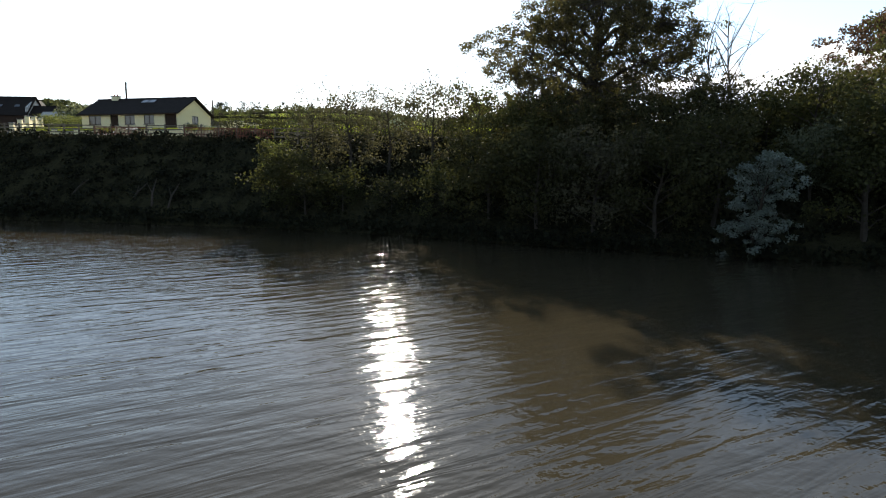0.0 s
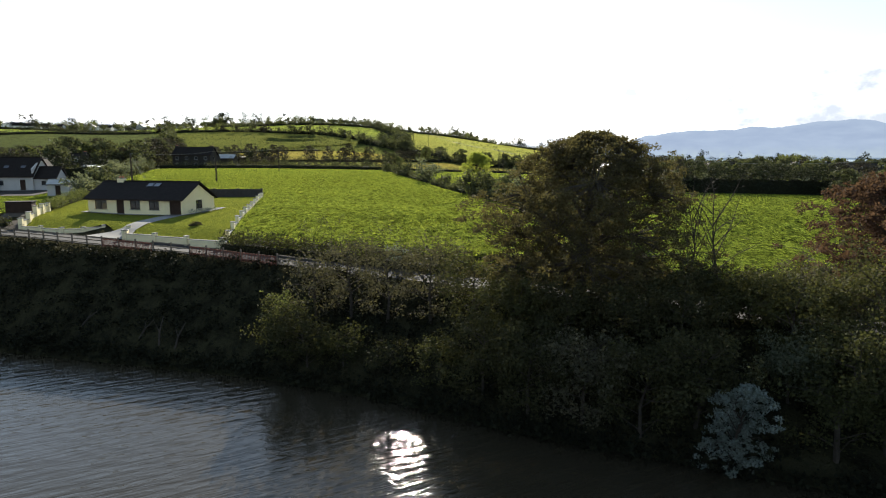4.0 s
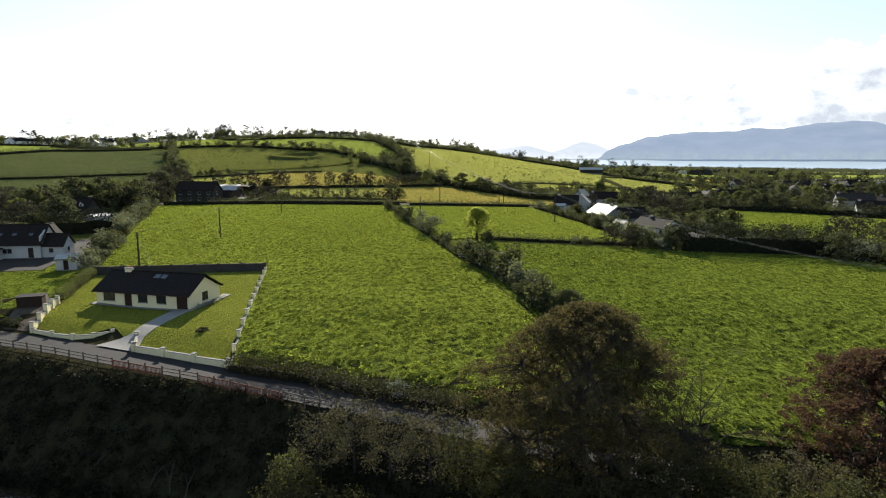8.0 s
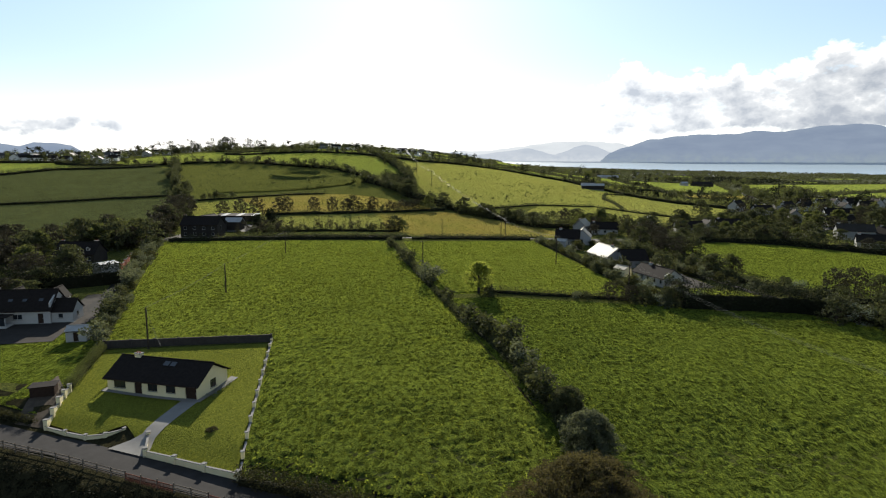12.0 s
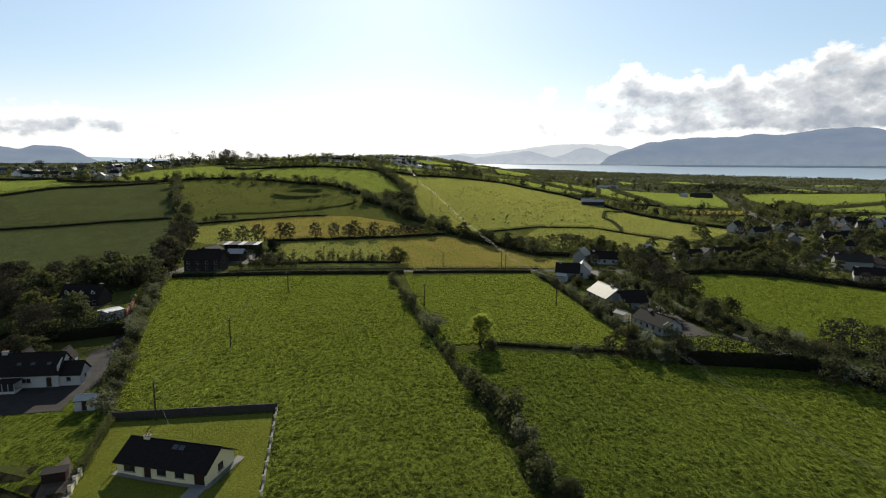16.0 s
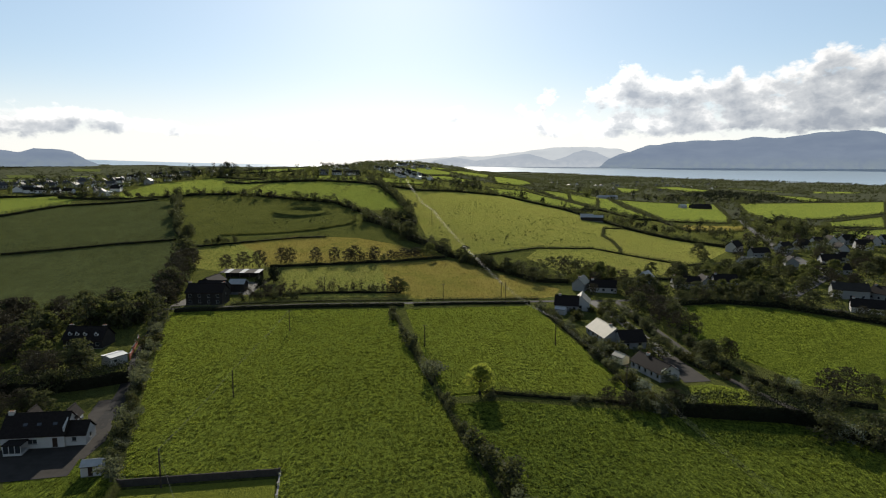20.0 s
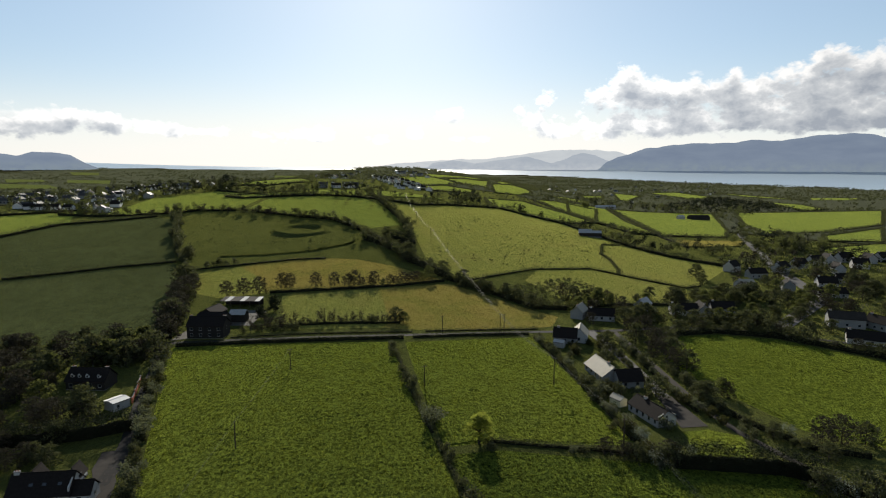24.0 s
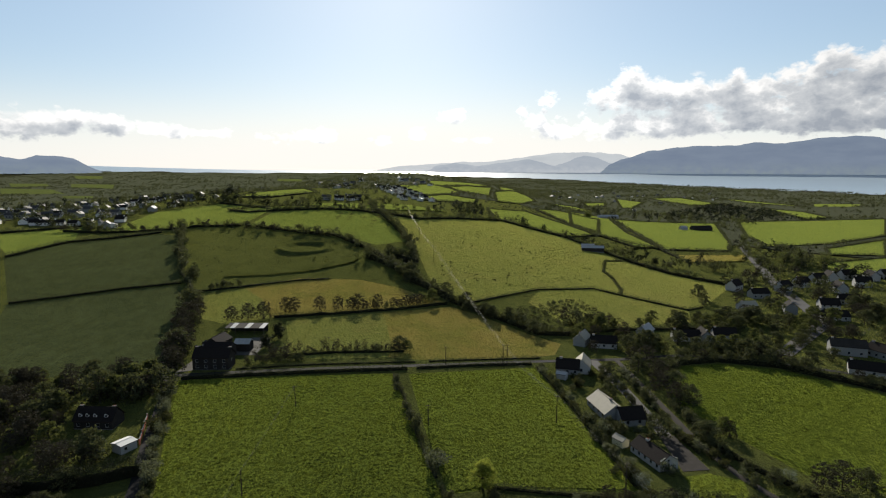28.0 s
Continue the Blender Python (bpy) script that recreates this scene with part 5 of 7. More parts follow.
# ---- houses of the middle distance ----
std = lambda n, long, z=0.9, w=1.2, h=1.2: [(long * (i + 0.5) / n - w / 2, z, w, h) for i in range(n)]
house("house", (-89.0, 124.8), 7, 12.8, 7.4, 3.0, 3.5, "white", "slate", "white house with a long dark slate roof and attic lights", front=[(5.4, 1.0, 1.9, 1.1), (1.6, 1.0, 1.2, 1.1)], doors=[(10.3, 1.1, 2.2)], back=std(4, 12.8), chimneys=[-5.6], right=[(2.6, 3.4, 1.0, 1.0)], dormers=[], roof_lights=[(-2.4, 1.4, 0.9, 0.7), (0.4, 1.4, 0.9, 0.7), (3.6, 1.4, 0.9, 0.7)])
house("house_wing", (-80.5, 125.0), 7, 4.2, 4.8, 2.5, 2.1, "white", "slate", "low white wing beside the slate-roofed house", front=[(1.3, 1.0, 1.0, 1.0)], right=[(1.6, 1.0, 1.0, 1.0)], over=0.25)
for dx, dy in ((-92.6, 127.6), (-84.4, 128.6)):
    house("gablet", (dx, dy, ground(dx, dy) + 3.0), 97, 3.6, 3.0, 1.2, 2.0, "whitewash", "slate", "white gabled attic window of the house", front=[], over=0.2, sink=0.3, category="gable")
sun_room = thing("sunroom", (-91.0, 119.4, ground(-91, 119.4)), 7, "small glazed white sunroom in front of the house", "sunroom")
part("base", box(-1.8, 1.8, -1.4, 1.4, -0.5, 0.6), M["white"], sun_room)
for i in range(4):
    part("post", box(-1.8 + i * 1.15, -1.68 + i * 1.15, -1.4, -1.28, 0.6, 2.3), M["white"], sun_room)
    if i < 3:
        part("pane", box(-1.68 + i * 1.15, -0.65 + i * 1.15, -1.36, -1.32, 0.6, 2.3), M["glass"], sun_room)
part("roof", box(-2.0, 2.0, -1.6, 1.4, 2.3, 2.5, bevel=0.03), M["slate"], sun_room)
house("garden_shed", (-70.2, 111.8), 12, 3.6, 2.8, 2.1, 0.7, "white", "tin", "small pale garden shed with a metal roof", front=[], doors=[(1.3, 0.9, 1.9)], over=0.15, category="shed")

house("cottage", (-116, 189), -3, 13, 7, 3.0, 3.2, "gravel", "slate", "dark stone house with white dormers among trees", front=std(4, 13), doors=[], chimneys=[-5.5, 5.6], dormers=[(-4.6, 1.2, 0.9), (-2.2, 1.2, 0.9), (0.4, 1.2, 0.9), (4.2, 1.2, 0.9)], dormer_wall="whitewash")
# whitewash on the flattened roof stands in for the sun's glare
house("outbuilding", (-98.6, 172), 62, 5.2, 4.6, 2.6, 0.4, "white", "whitewash", "small outbuilding with a shining metal roof", front=[(1, 0.9, 1, 1)], over=0.2)
garden_wall([(-95.6, 175), (-97.8, 181), (-99.9, 187), (-102, 193)], 1.8, "brick", "red brick wall beside the lane", 0.4)

house("farmhouse", (-98.5, 243.5), -1, 15, 8, 5.2, 3.0, "gravel", "slate", "dark two-storey stone farmhouse with pale windows", front=std(4, 15, 0.9) + std(4, 15, 3.3), chimneys=[-7, 7], right=[(3, 3.2, 1, 1.2)])
house("barn", (-101, 256), -1, 12, 9, 4.2, 2.6, "gravel", "slate", "dark slate-roofed stone barn in the farmyard", front=[], over=0.2, category="barn")
house("barn", (-106, 268), 80, 11, 8, 4.0, 2.4, "gravel", "slate", "old barn with a rusty dark roof", over=0.2, category="barn")
house("shed", (-93.5, 266), -1, 7, 6, 3.6, 1.6, "gravel", "tin", "grey metal-roofed farm shed", over=0.2, category="shed")
long_shed = thing("long_shed", (-100.5, 292, ground(-100.5, 292)), -1, "long open farm shed with a pale metal roof", "shed")
part("back_wall", box(-9.5, 9.5, 3.3, 3.5, -0.5, 3.9), M["gravel"], long_shed)
for i in range(5):
    part("post", box(-9.5 + i * 4.7, -9.3 + i * 4.7, -3.4, -3.2, -0.5, 3.4), M["grey_wood"], long_shed)
for i in range(8):
    bm = box(-9.8 + i * 2.45, -7.38 + i * 2.45, -4.0, 3.9, 0, 0.08)
    bmesh.ops.rotate(bm, verts=bm.verts, matrix=Matrix.Rotation(radians(4), 3, "X"))
    bmesh.ops.translate(bm, verts=bm.verts, vec=(0, 0, 3.75))
    part("roof_sheet", bm, M["tin"] if i % 3 == 1 else M["gravel"], long_shed)
rng = np.random.default_rng(31)
bale = None
for i in range(26):
    x, y = -117 + 7 * rng.random(), 268 + 14 * rng.random()
    if bale is None:
        bale = thing("silage_bale", (x, y, ground(x, y)), 0, "round silage bale in shiny black plastic wrap", "bale", "silage bales")
        part("wrap", tube([(-0.6, 0, 0.6), (-0.55, 0, 0.6), (0.55, 0, 0.6), (0.6, 0, 0.6)], [0.5, 0.6, 0.6, 0.5], 14), M["glass"], bale)
    else:
        copy_thing(bale, pose(x, y, ground(x, y), 0, 0, 360 * rng.random()))

house("house", (57.2, 206), -79, 14.5, 8.4, 2.6, 3.0, "shaded_render", "pale_roof", "bungalow with walls greyed for shade and a pale sunlit roof", front=std(4, 14.5), back=std(4, 14.5), chimneys=[3])
house("house_wing", (63.0, 198.2), 8, 8.5, 7.5, 2.6, 2.9, "shaded_render", "slate", "slate-roofed wing of the bungalow", front=std(2, 8.5), chimneys=[])
house("house", (51.5, 246.5), -16, 9.5, 7.0, 2.8, 3.2, "shaded_render", "slate", "house with walls greyed for shade and a steep dark roof beside the lane", front=std(3, 9.5), chimneys=[-3])
house("house_wing", (58.2, 249.2), 74, 9.5, 6.5, 3.4, 3.0, "white", "pale_roof", "white gabled wing with a pale roof", front=std(2, 9.5), left=[(2.2, 1, 1.2, 1.4)], right=[(2.2, 1, 1.2, 1.4)])
house("garden_shed", (47.4, 238.6), -30, 4.2, 3.0, 2.2, 0.8, "white", "tin", "white garden shed with a metal roof", over=0.15, category="shed")
house("bungalow", (62.3, 171.5), -70, 13.5, 6.6, 2.6, 2.2, "white", "slate", "white bungalow with a dark slate roof and white gable", front=std(5, 13.5, w=1.0), back=std(4, 13.5, w=1.0), right=[(2.4, 2.6, 0.9, 0.8), (2.4, 0.9, 0.9, 1.1)], chimneys=[-3])
house("garden_shed", (54.9, 180.6), -60, 4.4, 3.0, 2.2, 0.9, "cream", "pale_roof", "small garden shed with a pale roof", over=0.15, category="shed")

VILLAGE = [  # x, y, turn, length, depth, eave, roof
    (76.5, 284, -10, 12, 7, "slate"), (66.5, 287, 60, 9, 6, "pale_roof"), (102, 300, 50, 9, 6, "tin"), (122, 298, -8, 13, 7.5, "slate"), (131, 297, 84, 10, 7, "slate"), (141, 297, -8, 11, 7, "slate"),
    (186, 363, 10, 10, 8, "pale_roof"), (211, 398, 5, 12, 7, "slate"), (209, 357, 70, 9, 7, "slate"), (226, 343, -5, 16, 8, "slate"), (262, 383, -20, 12, 7, "slate"), (192, 279, -20, 15, 8, "gravel"),
    (184, 250, -28, 18, 8, "slate"), (205, 274, -70, 10, 7, "slate")]
for i, (x, y, turn, long, deep, roof) in enumerate(VILLAGE):
    house("house", (x, y), turn, long, deep, 2.8 + (i % 3) * 0.8, 2.8, "shaded_render" if i % 3 else "white", roof, "pale rendered village house with a dark roof among trees" if roof == "slate" else "white village house with a pale roof", front=std(3, long), right=[(deep / 2 - 0.9, 1, 1, 1.2)], chimneys=[-long / 2 + 1], group="village houses")
EAST = [(262, 436, 20), (284, 452, 15), (300, 462, 80), (318, 470, 10), (335, 466, 85), (352, 474, 12), (376, 468, 70), (240, 420, 30), (238, 366, -10), (398, 480, 15), (280, 420, 80), (310, 440, -15), (205, 420, 40), (345, 440, 0), (372, 445, 60), (420, 470, 10)]
first = None
for i, (x, y, turn) in enumerate(EAST):
    if first is None:
        first = house("house", (x, y), turn, 11, 7.5, 4.2, 3.4, "white", "slate", "white two-storey estate house with a slate roof", front=std(3, 11) + std(3, 11, 2.9), right=[(2.6, 2.8, 1, 1)], chimneys=[-4.6], group="estate houses")
    else:
        copy_thing(first, pose(x, y, ground(x, y), 0, 0, turn))
house("farm_shed", (343, 803), 5, 26, 12, 4.5, 2.5, "gravel", "slate", "dark farm sheds on the open plain", over=0.2, category="barn")
house("farm_shed", (318, 800), 5, 8, 8, 4.0, 2.0, "white", "tin", "small pale farm building on the plain", over=0.2, category="barn")
house("farm_shed", (136, 552), -10, 20, 8, 3.4, 1.8, "gravel", "tin", "low farm shed with a grey metal roof below the hill", over=0.2, category="barn")
house("farm_shed", (134, 563), -10, 12, 6, 3.0, 1.5, "white", "tin", "long pale farm shed below the hill", over=0.2, category="barn")
house("farm_shed", (245, 905), 0, 30, 10, 4.0, 2.0, "white", "tin", "pale distant farm shed", over=0.2, category="barn")

# the hill-top houses and the town on the left share one small house
small = None
rng = np.random.default_rng(8)
spots = [(-116 + 60 * k / 8 + 16 * row + 9 * rng.random(), 985 - 190 * k / 8 + 12 * row + 16 * rng.random(), 30 + 60 * rng.random()) for row in range(3) for k in range(9)]
spots += [(-185 + 34 * rng.random(), 930 + 60 * rng.random(), 180 * rng.random()) for i in range(9)] + [(-150 + 60 * rng.random(), 700 + 26 * rng.random(), 20 * rng.random()) for i in range(7)]
spots += [(-330 + 300 * rng.random(), 1000 + 500 * rng.random(), 180 * rng.random()) for i in range(26)]
while len(spots) < 250:
    far, across = 540 + 900 * rng.random() ** 2.2, rng.random()
    x = -far * (0.36 + 0.46 * across)
    if not open_land(x, far) and not (x > -300 and far < 640):
        spots.append((x, far, 90 * int(4 * rng.random()) + 25 * rng.random()))
for i in range(34):
    far = 1000 + 1500 * rng.random()
    x = far * (0.17 + 0.3 * rng.random())
    if not open_land(x, far):
        spots.append((x, far, 180 * rng.random()))
town_kinds = []
for words, wall, roof, long, eave, rise in (("small white house with a slate roof in the distant town", "whitewash", "slate", 8.5, 2.8, 2.4), ("town house with walls greyed for shade and a worn slate roof", "shaded_render", "worn_slate", 10, 3.4, 2.4), ("low town building with a shining metal roof", "whitewash", "tin", 7, 2.8, 0.9)):
    small = thing("house", (0, 0, 0), 0, words, "house", "town houses")
    part("wall", wall_piece(long, eave, 7, []), M[wall], small).matrix_basis = pose(-long / 2, -3.5, 0)
    part("foundation", box(-long / 2 + 0.1, long / 2 - 0.1, -3.4, 3.4, -5, 0), M["concrete"], small)
    for side in (0, 180):
        part("gable", wall_piece(6.9, 0.05, 0.3, [], rise - 0.2), M[wall], small).matrix_basis = pose(0, 0, eave, 0, 0, side) @ pose(long / 2 - 0.05, -3.45, 0, 0, 0, 90)
        part("roof", roof_slab(long, 3.5, rise, 0.35), M[roof], small).matrix_basis = pose(0, 0, eave, 0, 0, side) @ pose(-long / 2, -3.5, 0)
    part("chimney", box(-long / 2 + 0.3, -long / 2 + 1.3, -0.35, 0.35, eave + rise - 1, eave + rise + 1.0), M[wall], small)
    for k in (-3.6, -0.6, 2.4):
        part("window", box(k, k + 1.2, -3.54, -3.46, 0.9, 2.2), M["glass"], small)
    town_kinds.append([small, False])
for i, (x, y, turn) in enumerate(spots):
    kind = town_kinds[2 if i % 13 == 4 else 1 if i % 5 in (0, 1, 3) and i > 36 else 0]
    m = pose(x, y, ground(x, y) + 0.5, 0, 0, turn)
    if kind[1]:
        copy_thing(kind[0], m)
    else:
        kind[0].matrix_world, kind[1] = m, True

# ---- poles and wires ----


def wire(points, label, sag=1.2, thick=0.045):
    line = []
    for a, b in zip(points, points[1:]):
        a, b = Vector(a), Vector(b)
        for k in range(8):
            t = k / 8
            line.append(a.lerp(b, t) - Vector((0, 0, sag * 4 * t * (1 - t))))
    line.append(Vector(points[-1]))
    x, y, z = line[0]
    root = thing("power_cable", (x, y, z), 0, label, "cable", "overhead cables")
    part("strand", tube([p - line[0] for p in line], [thick] * len(line), 4), M["cable"], root)


def pole(x, y, height, label="slim brown wooden electricity pole in the field", arms=1, stay=False):
    root = thing("utility_pole", (x, y, ground(x, y)), 10, label, "pole", "electricity poles")
    part("mast", tube([(0, 0, -0.5), (0, 0, height * 0.6), (0, 0, height)], [0.18, 0.155, 0.125], 8), M["bark"], root)
    for k in range(arms):
        arm = part("crossarm", box(-0.75, 0.75, -0.06, 0.06, height - 0.3 - k, height - 0.18 - k, bevel=0.01), M["grey_wood"], root)
        for dx in (-0.65, 0, 0.65):
            part("insulator", tube([(dx, 0, height - 0.18 - k), (dx, 0, height + 0.02 - k)], [0.05, 0.03], 6), M["concrete"], arm)
    return (x, y, ground(x, y) + height)


p0 = pole(-54.2, 106.5, 8.0, arms=0)
p1 = pole(-54.6, 147.4, 7.6, arms=0)
p2 = pole(-54.2, 203, 7.8)
p3 = pole(-53.5, 262, 7.6, "slim brown electricity pole above the lane")
wire([p0, p1, p2], "pale thin electricity cable over the pasture", 0.5, 0.02)
wire([p0, (-47, 96.5, 14.6)], "pale thin electricity cable to the bungalow", 0.4, 0.02)
q0 = pole(47.9, 151.6, 9.4, "tall brown electricity pole in the hedge", 2)
q1 = pole(37.2, 195.2, 9.9, "tall brown electricity pole in the small pasture", 1)
q2 = pole(24.2, 251.5, 9.6, "pair of brown electricity poles by the lane", 1)
pole(26.0, 251.8, 9.6, "pair of brown electricity poles by the lane", 1)
q3 = pole(-0.7, 250, 8.4, "slim electricity pole beside the lane hedge")
q4 = pole(-6.6, 190, 7.5, "electricity pole standing in the field hedge")
q5 = pole(-9.6, 449, 11.0, "electricity pole on the hill pasture")
q6 = pole(-23.5, 512, 11.0, "electricity pole on the hill pasture")
q7 = pole(-38, 600, 11.0, "electricity pole on the hill's brow")
q8 = pole(59, 74, 9.4, "tall brown electricity pole beyond the dark hedge", 2)
q9 = pole(68, 36, 9.4, "tall brown electricity pole beyond the dark hedge", 2)
for dx in (-0.65, 0, 0.65):
    off = lambda p: (p[0] + dx, p[1], p[2])
    wire([off(q9), off(q8), off(q0), off(q1)], "three thin electricity cables beside the pasture", 1.6, 0.012)
    wire([off(q1), off(q2), off(q5), off(q6), off(q7)], "three thin electricity cables running up the hill", 1.6, 0.024)

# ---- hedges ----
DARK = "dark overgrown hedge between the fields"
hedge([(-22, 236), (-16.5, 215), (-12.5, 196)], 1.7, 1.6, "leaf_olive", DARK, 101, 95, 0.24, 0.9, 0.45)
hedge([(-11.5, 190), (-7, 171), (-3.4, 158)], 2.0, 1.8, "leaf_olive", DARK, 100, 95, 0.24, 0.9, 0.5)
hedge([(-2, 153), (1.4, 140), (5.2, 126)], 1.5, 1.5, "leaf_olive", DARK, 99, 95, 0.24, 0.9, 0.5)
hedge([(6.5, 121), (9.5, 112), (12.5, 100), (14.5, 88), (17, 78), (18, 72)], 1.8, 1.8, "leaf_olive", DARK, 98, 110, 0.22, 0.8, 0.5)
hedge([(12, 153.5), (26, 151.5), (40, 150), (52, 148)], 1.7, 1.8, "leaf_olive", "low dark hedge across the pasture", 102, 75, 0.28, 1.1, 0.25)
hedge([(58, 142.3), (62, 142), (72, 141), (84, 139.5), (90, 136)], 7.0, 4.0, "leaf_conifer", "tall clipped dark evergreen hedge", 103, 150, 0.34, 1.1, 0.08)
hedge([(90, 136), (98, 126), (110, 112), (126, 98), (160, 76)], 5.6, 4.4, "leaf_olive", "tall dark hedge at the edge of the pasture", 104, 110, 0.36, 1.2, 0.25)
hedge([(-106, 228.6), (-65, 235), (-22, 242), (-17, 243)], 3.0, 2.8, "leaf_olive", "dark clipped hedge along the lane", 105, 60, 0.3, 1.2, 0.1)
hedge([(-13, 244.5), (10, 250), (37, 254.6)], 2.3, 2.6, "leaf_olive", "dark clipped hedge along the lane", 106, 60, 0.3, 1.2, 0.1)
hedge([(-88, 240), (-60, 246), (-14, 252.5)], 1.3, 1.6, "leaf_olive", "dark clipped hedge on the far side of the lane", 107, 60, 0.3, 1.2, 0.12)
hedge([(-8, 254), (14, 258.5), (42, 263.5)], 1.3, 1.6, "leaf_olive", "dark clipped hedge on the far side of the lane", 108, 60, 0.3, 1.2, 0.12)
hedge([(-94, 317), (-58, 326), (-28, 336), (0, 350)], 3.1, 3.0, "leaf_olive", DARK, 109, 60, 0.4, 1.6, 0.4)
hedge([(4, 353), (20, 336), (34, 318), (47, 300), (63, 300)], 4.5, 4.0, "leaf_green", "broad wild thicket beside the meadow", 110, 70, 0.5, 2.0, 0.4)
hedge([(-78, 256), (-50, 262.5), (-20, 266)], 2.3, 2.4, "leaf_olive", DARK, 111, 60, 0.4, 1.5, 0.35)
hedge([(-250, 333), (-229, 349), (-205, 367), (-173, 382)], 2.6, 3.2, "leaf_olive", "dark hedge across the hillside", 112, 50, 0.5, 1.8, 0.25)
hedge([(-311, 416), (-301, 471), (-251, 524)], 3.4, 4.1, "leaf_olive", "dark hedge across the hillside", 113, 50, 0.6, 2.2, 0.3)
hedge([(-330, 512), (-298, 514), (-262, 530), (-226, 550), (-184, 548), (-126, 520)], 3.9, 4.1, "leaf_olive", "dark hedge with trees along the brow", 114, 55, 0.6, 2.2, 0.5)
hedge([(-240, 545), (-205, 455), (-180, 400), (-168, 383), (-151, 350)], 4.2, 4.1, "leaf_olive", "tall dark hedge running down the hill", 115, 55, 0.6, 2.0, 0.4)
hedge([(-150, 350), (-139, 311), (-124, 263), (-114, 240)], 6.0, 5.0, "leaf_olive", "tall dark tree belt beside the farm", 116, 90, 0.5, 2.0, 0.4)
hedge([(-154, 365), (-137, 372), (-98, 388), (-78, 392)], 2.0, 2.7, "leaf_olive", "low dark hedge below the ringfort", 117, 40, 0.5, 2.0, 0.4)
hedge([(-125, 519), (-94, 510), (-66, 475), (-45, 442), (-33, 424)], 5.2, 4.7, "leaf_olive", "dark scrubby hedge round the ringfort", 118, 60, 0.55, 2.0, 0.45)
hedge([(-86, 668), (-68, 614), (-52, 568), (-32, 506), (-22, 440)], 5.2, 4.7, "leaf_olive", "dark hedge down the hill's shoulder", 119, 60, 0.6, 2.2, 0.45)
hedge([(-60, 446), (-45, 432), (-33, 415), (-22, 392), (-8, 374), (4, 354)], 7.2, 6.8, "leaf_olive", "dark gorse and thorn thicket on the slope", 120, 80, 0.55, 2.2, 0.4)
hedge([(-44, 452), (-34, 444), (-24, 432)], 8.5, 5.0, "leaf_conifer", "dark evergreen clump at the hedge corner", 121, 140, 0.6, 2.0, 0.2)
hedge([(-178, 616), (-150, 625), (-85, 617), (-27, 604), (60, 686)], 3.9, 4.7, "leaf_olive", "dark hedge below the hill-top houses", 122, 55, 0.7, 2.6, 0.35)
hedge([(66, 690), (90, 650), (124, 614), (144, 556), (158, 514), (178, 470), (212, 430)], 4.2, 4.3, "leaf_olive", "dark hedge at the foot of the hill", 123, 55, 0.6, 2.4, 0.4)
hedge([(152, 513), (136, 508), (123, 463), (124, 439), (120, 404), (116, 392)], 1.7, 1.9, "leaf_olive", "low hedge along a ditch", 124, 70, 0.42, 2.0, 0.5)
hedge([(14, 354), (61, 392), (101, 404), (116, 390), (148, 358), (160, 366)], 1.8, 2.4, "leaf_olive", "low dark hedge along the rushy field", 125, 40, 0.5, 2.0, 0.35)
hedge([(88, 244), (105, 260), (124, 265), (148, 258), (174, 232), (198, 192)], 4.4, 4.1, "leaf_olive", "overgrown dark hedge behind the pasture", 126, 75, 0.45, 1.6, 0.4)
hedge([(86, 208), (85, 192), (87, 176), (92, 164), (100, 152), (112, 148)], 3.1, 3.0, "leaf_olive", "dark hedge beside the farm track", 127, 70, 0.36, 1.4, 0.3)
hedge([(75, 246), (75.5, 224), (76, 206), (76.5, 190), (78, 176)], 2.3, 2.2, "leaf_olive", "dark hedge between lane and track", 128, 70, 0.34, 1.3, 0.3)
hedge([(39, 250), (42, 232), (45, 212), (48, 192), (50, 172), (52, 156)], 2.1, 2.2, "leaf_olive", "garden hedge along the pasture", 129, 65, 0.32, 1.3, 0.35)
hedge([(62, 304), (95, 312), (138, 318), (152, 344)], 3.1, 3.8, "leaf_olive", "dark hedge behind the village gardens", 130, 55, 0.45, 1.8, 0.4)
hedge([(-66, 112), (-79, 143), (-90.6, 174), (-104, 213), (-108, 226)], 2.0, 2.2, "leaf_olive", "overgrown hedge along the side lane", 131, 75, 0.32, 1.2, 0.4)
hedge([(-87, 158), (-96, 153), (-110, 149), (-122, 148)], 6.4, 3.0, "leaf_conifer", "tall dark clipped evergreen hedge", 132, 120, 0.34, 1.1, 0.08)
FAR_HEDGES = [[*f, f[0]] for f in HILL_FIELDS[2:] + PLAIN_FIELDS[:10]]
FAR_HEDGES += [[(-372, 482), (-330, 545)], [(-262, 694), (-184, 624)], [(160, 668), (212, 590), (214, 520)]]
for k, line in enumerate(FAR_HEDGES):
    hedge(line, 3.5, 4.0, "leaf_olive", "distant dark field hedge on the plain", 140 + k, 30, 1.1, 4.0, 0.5)

